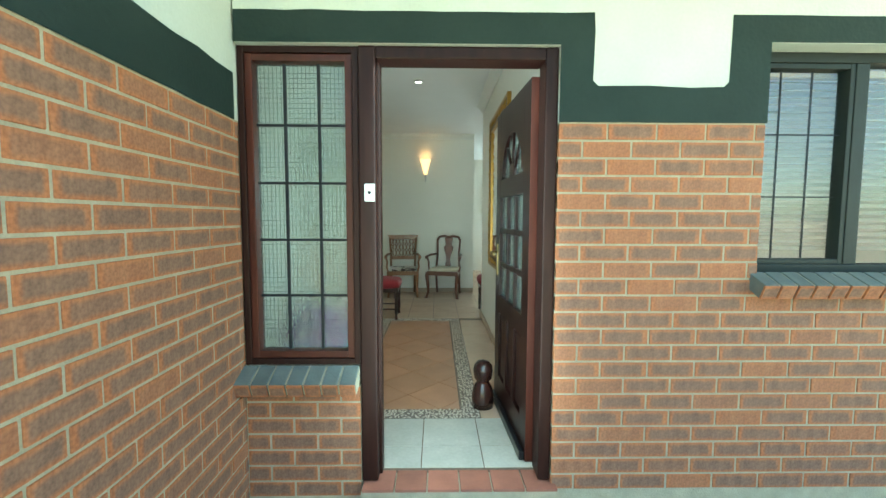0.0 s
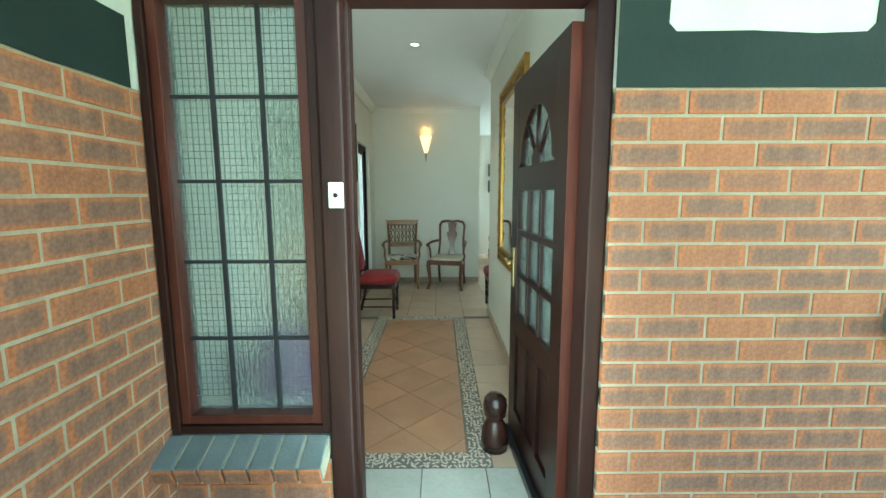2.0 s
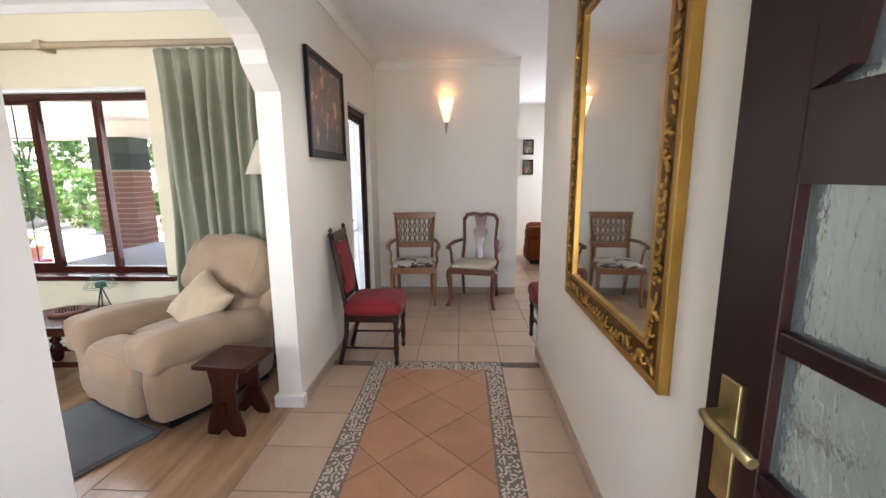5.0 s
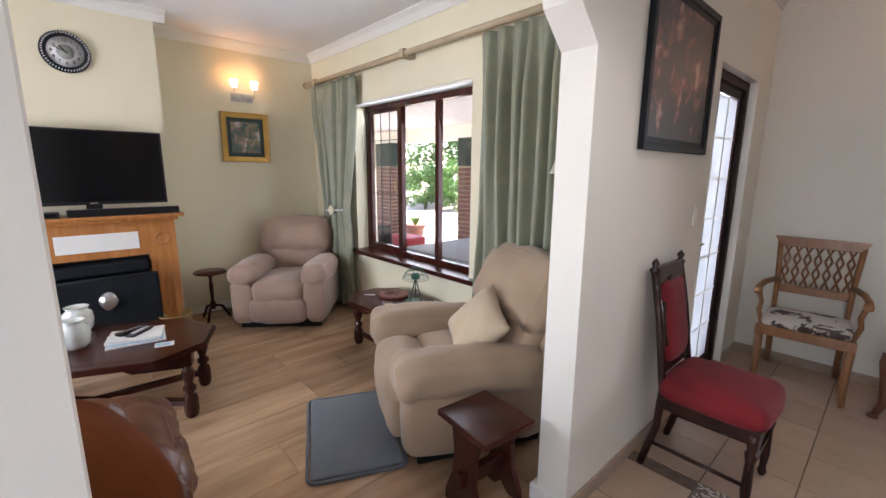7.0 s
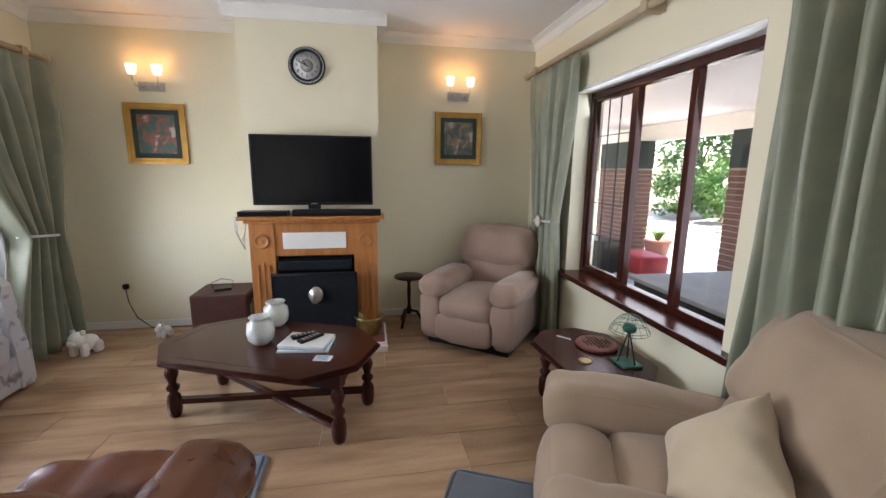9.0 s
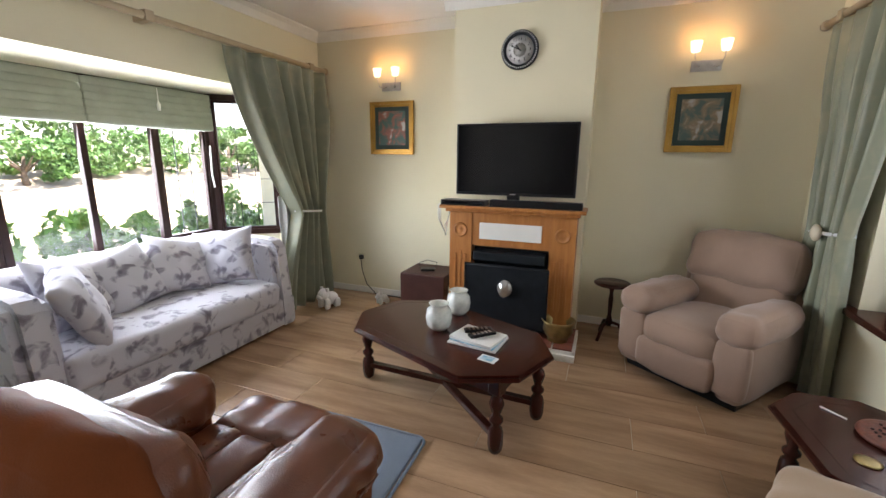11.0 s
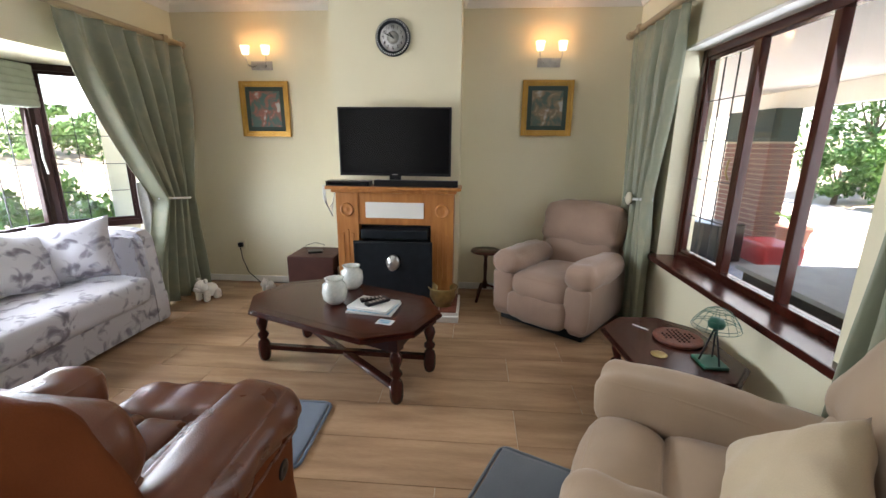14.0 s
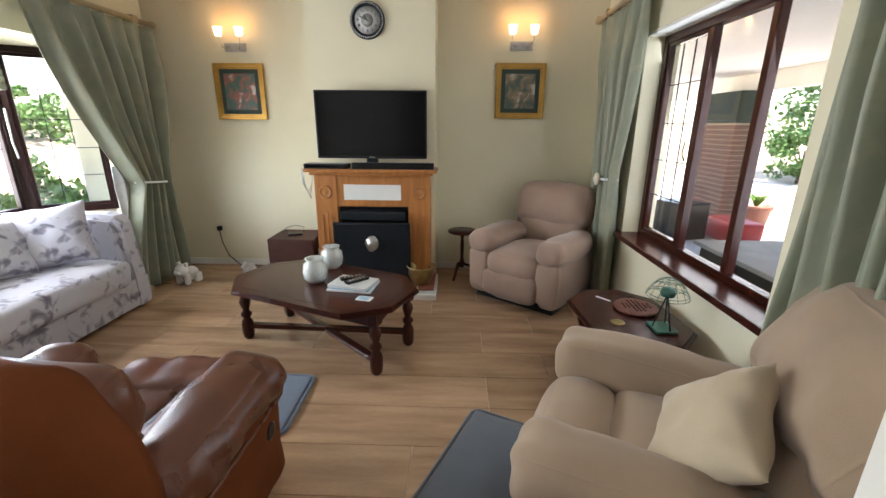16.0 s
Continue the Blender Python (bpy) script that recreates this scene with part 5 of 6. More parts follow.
part("ring", tube(bmesh.new(), [(0.045, 0.03 * math.cos(i * 0.52), 0.335 + 0.03 * math.sin(i * 0.52)) for i in range(12)], 0.004, 5, closed=True), STEEL, mask)
for s in (-1, 1):
    part("foot", tube(bmesh.new(), [(0.06, s * 0.28, 0.006), (0, s * 0.28, 0.04), (-0.06, s * 0.28, 0.006)], 0.007, 6), BLACKIRON, o)
hearth = thing("hearth", pose(-4.65, 3.45, 0), "raised hearth of dark red tiles with white edge", "hearth")
part("slab", box(0, 0.46, -0.55, 0.58, 0, 0.088), WHITE, hearth, "white painted hearth edge")
part("edge_moulding", box(0.455, 0.475, -0.55, 0.585, 0.03, 0.06, bev=0.006), WHITE, hearth)
tile_me = mesh_of("tile", box(-0.073, 0.073, -0.073, 0.073, 0, 0.012, bev=0.003), REDTILE)
for i in range(3):
    for j in range(7):
        q = new("tile", tile_me)
        q.parent = hearth
        q.matrix_basis = pose(0.08 + 0.152 * i, -0.46 + 0.158 * j, 0.089)
o = thing("brass_pot", pose(-4.36, 3.885, 0.102), "dull brass footed pot on the hearth", "pot")
part("bowl", lathe(bmesh.new(), [(0, 0), (0.08, 0), (0.07, 0.014), (0.095, 0.04), (0.118, 0.085), (0.115, 0.14), (0.135, 0.17), (0.127, 0.174), (0.105, 0.14), (0.108, 0.085), (0, 0.04)], seg=28), BRASS, o)

# television and boxes on the mantel
o = thing("television", pose(-4.48, 3.45, 1.146), "black flat screen television on the mantelpiece", "television")
part("stand", box(-0.09, 0.09, -0.16, 0.16, 0, 0.012, bev=0.005), BLACKPLASTIC, o)
part("neck", box(-0.02, 0.01, -0.05, 0.05, 0.01, 0.13), BLACKPLASTIC, o)
part("case", box(-0.03, 0.02, -0.485, 0.485, 0.085, 0.655, bev=0.006), BLACKPLASTIC, o)
part("screen", box(0.02, 0.0215, -0.468, 0.468, 0.11, 0.64), SCREEN, o)
part("badge", box(0.0205, 0.0225, -0.025, 0.025, 0.094, 0.101), STEEL, o, "small pale badge")
solo("sound_bar", box(-0.035, 0.035, -0.36, 0.36, 0, 0.055, bev=0.008), BLACKPLASTIC, pose(-4.41, 3.64, 1.146), "long black sound bar on the mantelpiece", "sound bar")
o = thing("decoder_box", pose(-4.44, 3.05, 1.146), "black television decoder box on the mantelpiece", "decoder")
part("case", box(-0.07, 0.07, -0.19, 0.19, 0, 0.042, bev=0.004), BLACKPLASTIC, o)
part("fascia", box(0.07, 0.072, -0.17, 0.17, 0.012, 0.030), SCREEN, o)
bm = bmesh.new()
for i in range(3):
    tube(bm, [(-4.40 - 0.03 * i, 2.865, 1.15), (-4.42, 2.84 - 0.012 * i, 1.14), (-4.43, 2.835 - 0.01 * i, 1.02), (-4.45, 2.85 + 0.015 * i, 0.93 - 0.03 * i), (-4.55, 2.855, 0.98), (-4.6, 2.86, 1.06)], 0.005, 6)
solo("cable", bm, WHITE, pose(0, 0, 0), "loops of pale cable hanging beside the mantel", "cable")

# clock
o = thing("wall_clock", pose(-4.65, 3.42, 2.37, 0, 0, 90), "round dark framed wall clock with pale dial", "clock")
o.matrix_world = pose(-4.65, 3.42, 2.37, 90, 0, 90)
part("rim", lathe(bmesh.new(), [(0.0, 0), (0.145, 0), (0.15, 0.012), (0.143, 0.03), (0.125, 0.032), (0.108, 0.016), (0, 0.014)], seg=40), BLACKIRON, o)
part("dial", lathe(bmesh.new(), [(0.11, 0.0165), (0.0, 0.0168)], seg=40), PAPER, o, "cream dial")
part("centre", lathe(bmesh.new(), [(0.052, 0.0176), (0.0, 0.018)], seg=28), CONCRETE, o, "grey centre disc")
bm = bmesh.new()
for i in range(48):
    a = i * math.pi / 24
    bx(bm, -0.003, 0.003, 0.128, 0.140, 0.030, 0.033, m=pose(0, 0, 0, 0, 0, math.degrees(a)))
part("rim_studs", bm, PAPER, o, "pale dots round the rim")


def writing(text, size, m, material, parent):
    cu = bpy.data.curves.new("text", "FONT")
    cu.body, cu.size, cu.align_x, cu.align_y = text, size, "CENTER", "CENTER"
    cu.extrude = 0.0006
    t = bpy.data.objects.new("text", cu)
    scene.collection.objects.link(t)
    me = bpy.data.meshes.new_from_object(t.evaluated_get(bpy.context.evaluated_depsgraph_get()))
    bpy.data.objects.remove(t)
    me.materials.clear()
    me.materials.append(material)
    ob = new("numeral", me)
    ob.parent = parent
    ob.matrix_basis = m
    return ob


for k in range(1, 13):
    a = radians(90 - 30 * k)
    writing(str(k), 0.034, pose(0.082 * math.cos(a), 0.082 * math.sin(a), 0.0185), BLACKIRON, o)
part("hour_hand", box(-0.004, 0.004, -0.01, 0.05, 0.020, 0.022, m=pose(0, 0, 0, 0, 0, 40)), BLACKIRON, o)
part("minute_hand", box(-0.003, 0.003, -0.015, 0.075, 0.0225, 0.024, m=pose(0, 0, 0, 0, 0, 65)), BLACKIRON, o)


# pictures
def picture(m, w, h, painting, frame_mat, label, fw=0.05, mount=None):
    """A framed picture in its own xz plane, facing -y."""
    o = thing("framed_picture", m, label, "picture")
    bm = bmesh.new()
    for k, (d, ww) in enumerate(((0.028, fw * 0.6), (0.018, fw))):
        frame_bars(bm, -w + 0.004 * k, w - 0.004 * k, -h + 0.004 * k, h - 0.004 * k, -d, 0, ww)
    part("frame", bm, frame_mat, o)
    a, b = w - fw, h - fw
    if mount:
        part("mount", box(-a, a, -0.010, -0.002, -b, b), mount, o, "dark green mount")
        a, b = a - 0.045, b - 0.045
    part("painting", box(-a, a, -0.013, -0.0105, -b, b), painting, o)
    return o


DKGREEN = mat("dark green mount card", (0.03, 0.06, 0.05), None, 0.7)
picture(pose(-5.098, 4.81, 1.845, 0, 0, 90), 0.24, 0.255, PAINTING_A, GOLDEDGE, "small street painting in a gilt frame, green mount", mount=DKGREEN)
picture(pose(-5.098, 2.03, 1.825, 0, 0, 90), 0.25, 0.265, PAINTING_B, GOLDEDGE, "small market painting in a gilt frame, green mount", mount=DKGREEN)
picture(pose(-1.048, 5.57, 1.97, 0, 0, 90), 0.42, 0.36, PAINTING_C, BLACKIRON, "large dark painting in a black frame", fw=0.055)
picture(pose(1.26, 10.598, 2.0), 0.10, 0.14, PAINTING_A, BLACKIRON, "small black framed picture in the far lounge", fw=0.02)
picture(pose(1.26, 10.598, 1.62), 0.10, 0.14, PAINTING_B, BLACKIRON, "small black framed picture in the far lounge", fw=0.02)


# wall lamps
def sconce(y, z):
    o = thing("wall_lamp", pose(-5.1, y, z), "steel twin wall lamp with lit glass cups", "wall lamp", "twin wall lamps")
    part("back_plate", box(0, 0.018, -0.105, 0.105, -0.04, 0.04, bev=0.003), STEEL, o)
    for s in (-1, 1):
        yy = s * 0.10
        arm = tube(bmesh.new(), [(0.018, s * 0.05, 0), (0.06, s * 0.06, -0.02), (0.105, s * 0.085, -0.01), (0.115, yy, 0.05), (0.115, yy, 0.085)], 0.005, 6)
        part("arm", arm, STEEL, o)
        part("cup", lathe(bmesh.new(), [(0.016, 0.08), (0.03, 0.085), (0.042, 0.16), (0.038, 0.16), (0.026, 0.095), (0, 0.09)], (0.115, yy, 0), 18), BULBGLOW, o, "lit frosted glass cup")
        bulb("wall_lamp_bulb", (-5.1 + 0.115, y + yy, z + 0.20), 0.13)


sconce(4.80, 2.25), sconce(2.03, 2.23)
o = thing("wall_uplight", pose(-0.2, 7.45, 1.96), "lit cone shaped alabaster wall lamp", "wall lamp")
bm = bmesh.new()
lathe(bm, [(0.004, 0.10), (0.03, 0.16), (0.095, 0.40), (0.088, 0.40), (0.024, 0.17), (0, 0.12)], seg=24)
for v in bm.verts:
    v.co.y = -abs(v.co.y) * 0.9 - 0.004
part("shade", bm, ALABASTER, o, "glowing alabaster half cone")
part("tip", tube(bmesh.new(), [(0, -0.01, 0.0), (0, -0.015, 0.06), (0, -0.022, 0.14)], 0.004, taper=0.022), STEEL, o, "pewter point")
for s in (-1, 1):
    part("strap", tube(bmesh.new(), [(s * 0.02, -0.01, 0.14), (s * 0.098, -0.01, 0.43)], 0.005, 6), STEEL, o, "pewter side strap")
bulb("uplight_bulb", (-0.2, 7.36, 2.44), 0.10)
o = thing("downlight", pose(-0.2, 4.6, CZ), "round recessed ceiling downlight, lit", "downlight")
part("ring", lathe(bmesh.new(), [(0.05, -0.003), (0.05, -0.010), (0.036, -0.012), (0.036, -0.003)], seg=28), WHITE, o)
part("lens", lathe(bmesh.new(), [(0.036, -0.006), (0.0, -0.0055)], seg=24), DOWNGLOW, o, "bright lens")

# floor lamp behind the pier
o = thing("floor_lamp", pose(-1.42, 5.36, 0), "slim floor lamp with cream cloth shade", "floor lamp")
part("base", lathe(bmesh.new(), [(0, 0), (0.11, 0), (0.11, 0.015), (0.02, 0.03), (0.0, 0.03)]), BRASS, o)
part("pole", tube(bmesh.new(), [(0, 0, 0.02), (0, 0, 1.62)], 0.009, 8), BRASS, o)
part("shade", lathe(bmesh.new(), [(0.17, 1.50), (0.08, 1.74), (0.078, 1.74), (0.167, 1.50)], seg=28), SHADE, o, "cream pleated cloth shade")

# speaker cube with controller
o = thing("storage_cube", pose(-4.83, 2.57, 0), "dark brown vinyl cube beside the fireplace", "ottoman")
part("body", box(-0.21, 0.21, -0.23, 0.23, 0, 0.43, bev=0.012), OTTO, o)
for i in range(3):
    part("side_print", box(-0.10 + 0.07 * i, -0.05 + 0.07 * i, 0.23, 0.2325, 0.10 + 0.02 * i, 0.36 - 0.03 * i), PAPER, o, "pale printed patch")
o = thing("router_box", pose(-4.80, 2.56, 0.431, 0, 0, 20), "small black device with a looped cord", "device")
part("case", box(-0.05, 0.05, -0.07, 0.07, 0, 0.022, bev=0.006), BLACKPLASTIC, o)
part("cord", tube(bmesh.new(), [(0.0, -0.08, 0.02), (-0.03, -0.09, 0.07), (-0.06, 0.0, 0.09), (-0.03, 0.09, 0.07), (0, 0.08, 0.02)], 0.003, 5), BLACKPLASTIC, o)
o = thing("socket_plug", pose(-5.1, 1.62, 0.42), "wall socket with black plug", "socket")
part("plate", box(0, 0.01, -0.05, 0.05, -0.05, 0.05, bev=0.003), CREAM, o)
part("plug", puff(bmesh.new(), 0.01, 0.05, -0.025, 0.025, -0.025, 0.025, 0.01, 0, 0, n=4), BLACKPLASTIC, o)
part("cord", tube(bmesh.new(), [(0.04, 0, -0.02), (0.05, 0.02, -0.15), (0.06, 0.08, -0.30), (0.07, 0.2, -0.40), (0.08, 0.45, -0.40), (0.08, 0.75, -0.41)], 0.005, 6), BLACKPLASTIC, o)
o = thing("light_switch", pose(-1.05, 6.02, 1.26), "white light switch by the patio door", "switch")
part("plate", box(0, 0.008, -0.035, 0.035, -0.055, 0.055, bev=0.003), WHITE, o)
part("rocker", box(0.008, 0.012, -0.012, 0.012, -0.02, 0.02, bev=0.002), WHITE, o)


# ornaments
def dog(m, k, label):
    bm = bmesh.new()
    puff(bm, -0.07, 0.07, -0.05, 0.13, 0.05, 0.19, 0.065, 0.01, 0.006, n=8)
    puff(bm, -0.065, 0.065, -0.13, -0.01, 0.12, 0.25, 0.055, 0.01, 0.006, n=8, seed=2)
    puff(bm, -0.045, 0.045, -0.16, -0.09, 0.13, 0.19, 0.03, 0.005, 0.004, n=6, seed=3)
    for s in (-1, 1):
        puff(bm, s * 0.06 - 0.03, s * 0.06 + 0.03, -0.10, -0.03, 0, 0.14, 0.028, 0, 0.004, n=6, seed=4)
        puff(bm, s * 0.06 - 0.035, s * 0.06 + 0.035, 0.04, 0.13, 0, 0.12, 0.03, 0, 0.004, n=6, seed=5)
        puff(bm, s * 0.055 - 0.02, s * 0.055 + 0.02, -0.07, -0.03, 0.22, 0.275, 0.015, 0, 0.002, n=5, seed=6)
    bmesh.ops.scale(bm, vec=(k, k, k), verts=bm.verts)
    solo("dog_figurine", bm, DOGWHITE, m, label, "figurine")


DOGWHITE = blot_mat("white glazed pottery with faint brown marks", (0.72, 0.70, 0.66), (0.30, 0.24, 0.20), 9, rough=0.3, lo=0.62, hi=0.68, bump=0.05)
dog(pose(-4.51, 1.56, 0, 0, 0, 75), 0.82, "white pottery bulldog figurine on the floor")
dog(pose(-4.82, 2.02, 0, 0, 0, 60), 0.50, "small white pottery dog figurine on the floor")

o = thing("pedestal_table", pose(-4.78, 4.27, 0), "small dark round tripod table", "table")
part("top", lathe(bmesh.new(), [(0, 0.49), (0.14, 0.49), (0.15, 0.50), (0.14, 0.512), (0, 0.51)], seg=28), MAHOG, o)
part("column", lathe(bmesh.new(), [(0.02, 0.12), (0.03, 0.16), (0.015, 0.22), (0.02, 0.36), (0.014, 0.42), (0.03, 0.49)]), MAHOG, o)
for a in (-0.6, 1.5, 3.6):
    part("leg", tube(bmesh.new(), [(0, 0, 0.16), (0.08 * math.cos(a), 0.08 * math.sin(a), 0.14), (0.15 * math.cos(a), 0.15 * math.sin(a), 0.012)], 0.014, 7), MAHOG, o)

# carved head by the door
bm = lathe(bmesh.new(), [(0, 0), (0.075, 0), (0.078, 0.06), (0.07, 0.13), (0.05, 0.17), (0.042, 0.185), (0.06, 0.205), (0.066, 0.25), (0.068, 0.262), (0.062, 0.30), (0.04, 0.325), (0, 0.335)], seg=26)
for v in bm.verts:
    if v.co.z > 0.19 and v.co.y < 0:
        v.co.y *= 1.12
    v.co.x += 0.004 * noise.noise(v.co * 20)
solo("carved_bust", bm, EBONY, pose(0.33, 2.86, 0, 0, 0, 20), "dark polished wooden carved bust used as doorstop", "carving")


# ---- curtains ----
def curtain(name, m, width, z0, z1, folds, tie=None, pull=0.0, grip=0.35, material=CURTAIN, depth=0.05, label="", seed=0):
    """A pleated curtain hanging along its own x; tie is the height at which it is gathered towards x = pull * width."""
    o = thing(name, m, label, "curtain")
    nu, nv = folds * 14, 40
    bm = bmesh.new()
    g = []
    for j in range(nv + 1):
        v = j / nv
        z = z1 + (z0 - z1) * v
        if tie is None:
            k, c = 1.0 - 0.06 * math.sin(v * 3), 0.5
        else:
            t = (z1 - z) / (z1 - tie) if z > tie else 1 - 0.35 * (tie - z) / (tie - z0)
            s = max(0, min(1, t)) ** 1.5
            k, c = 1 + (grip - 1) * s, pull
        row = []
        for i in range(nu + 1):
            u = i / nu
            x = c * width + (u - c) * width * k
            d = depth * (0.5 + 0.5 * min(1, v * 6)) * (math.sin(2 * math.pi * folds * u + 0.9 * math.sin(3 * v + u * 7 + seed)) + 0.35 * math.sin(2 * math.pi * folds * 1.7 * u + 2.1 * v + seed)) * (0.75 + 0.5 * noise.noise(Vector((u * 5, v * 2, seed))))
            row.append(bm.verts.new((x + 0.012 * noise.noise(Vector((u * 9, v * 4, seed + 5))), d, z)))
        g.append(row)
    for j in range(nv):
        for i in range(nu):
            f = bm.faces.new((g[j][i], g[j][i + 1], g[j + 1][i + 1], g[j + 1][i]))
            f.smooth = True
    cl = part("cloth", bm, material, o)
    md = cl.modifiers.new("thickness", "SOLIDIFY")
    md.thickness = 0.004
    if tie is not None:
        x = pull * width + (0.5 - pull) * width * grip
        part("tie_band", tube(bmesh.new(), [(x + width * grip * 0.48 * math.cos(a), (depth * 0.8 + 0.012) * math.sin(a), tie + 0.02 * math.cos(a)) for a in [i * math.pi / 8 for i in range(16)]], 0.012, 6, closed=True), LINING, o)
        part("tie_boss", lathe(bmesh.new(), [(0.0, 0), (0.05, 0.004), (0.055, 0.02), (0.03, 0.035), (0, 0.04)], m=pose(x, -depth * 0.8 - 0.016, tie, 90)), SHADE, o, "round cream tieback boss")
    return o


curtain("curtain", pose(-4.96, 5.50, 0), 0.98, 0.03, 2.42, 7, 1.08, 0.62, 0.52, depth=0.055, label="sage green curtain gathered by a round tieback", seed=1)
curtain("curtain", pose(-2.32, 5.50, 0), 1.02, 0.03, 2.42, 9, None, depth=0.06, label="sage green satin curtain hanging straight", seed=2)
curtain("curtain", pose(-5.02, 1.28, 0), 1.28, 0.02, 2.38, 7, 0.98, 0.22, 0.32, depth=0.075, label="sage green curtain swept aside by a tieback", seed=3)
curtain("curtain_lining", pose(-4.72, 1.20, 0), 0.42, 0.10, 1.15, 4, None, depth=0.03, material=LINING, label="pale lining falling below the tieback", seed=4)


def pole(m, length, label):
    o = thing("curtain_pole", m, label, "curtain pole", "curtain poles")
    part("rod", tube(bmesh.new(), [(0, 0, 0), (length, 0, 0)], 0.024, 12), ROD, o)
    for x in (0.0, length):
        part("finial", lathe(bmesh.new(), [(0, -0.02), (0.033, -0.015), (0.036, 0.01), (0.026, 0.02), (0, 0.022)], m=pose(x, 0, 0, 0, 90)), ROD, o)
    for x in (0.25, length / 2, length - 0.25):
        part("bracket", box(x - 0.03, x + 0.03, -0.032, 0.1, -0.034, 0.034, bev=0.006), ROD, o)


pole(pose(-5.05, 5.50, 2.46), 3.75, "thick cream painted curtain pole over the patio window")
o = pole(pose(-1.30, 1.24, 2.42, 0, 0, 180), 3.78, "thick cream painted curtain pole over the bay")

# roman blind in the bay
for x0, x1 in ((-4.22, -3.144), (-3.136, -2.08)):
    o = thing("roman_blind", pose(0, 0.50, 0), "grey green roman blind drawn up in folds", "blind", "roman blinds")
    for k in range(6):
        part("fold", puff(bmesh.new(), x0, x1, -0.03 - 0.003 * k, 0.03 + 0.004 * k, 2.10 - 0.055 * (k + 1) - 0.012, 2.10 - 0.055 * k, 0.02, 0.004, 0.002, n=6, seed=k), BLINDCLOTH, o)
    part("toggle", lathe(bmesh.new(), [(0.0, 1.90), (0.012, 1.90), (0.016, 1.95), (0.004, 1.98), (0.003, 2.08)], ((x0 + x1) / 2, 0.06, 0), 10), WHITE, o, "white cord toggle")


# ---- hall things ----
o = thing("gilt_mirror", pose(0.614, 4.07, 1.60, 0, 0, -90), "large wall mirror in a carved gold frame", "mirror")
w, h, f = 0.58, 0.775, 0.13
part("glass", box(-w + f - 0.01, w - f + 0.01, -0.016, -0.010, -h + f - 0.01, h - f + 0.01), MIRROR, o, "silvered glass")
part("outer_edge", frame_bars(bmesh.new(), -w, w, -h, h, -0.035, 0, 0.03), GOLDEDGE, o, "smooth gold outer edge")
part("inner_edge", frame_bars(bmesh.new(), -w + f - 0.022, w - f + 0.022, -h + f - 0.022, h - f + 0.022, -0.030, -0.008, 0.022), GOLDEDGE, o, "smooth gold inner edge")
part("carved_bed", frame_bars(bmesh.new(), -w + 0.025, w - 0.025, -h + 0.025, h - 0.025, -0.030, -0.002, f - 0.045), GOLD, o, "dark gilded carved band")
rs = random.Random(5)
bm = bmesh.new()
def leaf_scroll(cx, cz, a, s):
    pts = []
    for i in range(7):
        t = i / 6
        r = s * (1 - 0.55 * t)
        pts.append((cx + r * math.cos(a + 3.4 * t) * 0.9, -0.033 - 0.006 * math.sin(t * 3.1), cz + r * math.sin(a + 3.4 * t) * 0.9))
    part("leaf_scroll", tube(bmesh.new(), pts, 0.0085, 5, taper=0.004), GOLDEDGE, o)
for side_ in (-1, 1):
    n = 38
    for i in range(n):
        z = -h + 0.06 + (2 * h - 0.12) * i / (n - 1)
        leaf_scroll(side_ * (w - 0.066) + rs.uniform(-0.008, 0.008), z, rs.choice((0.4, 2.2, 3.8, 5.2)), rs.uniform(0.022, 0.034))
    n = 26
    for i in range(n):
        x = -w + 0.10 + (2 * w - 0.20) * i / (n - 1)
        leaf_scroll(x, side_ * (h - 0.066) + rs.uniform(-0.008, 0.008), rs.choice((0.4, 2.2, 3.8, 5.2)), rs.uniform(0.022, 0.034))
bm.free()


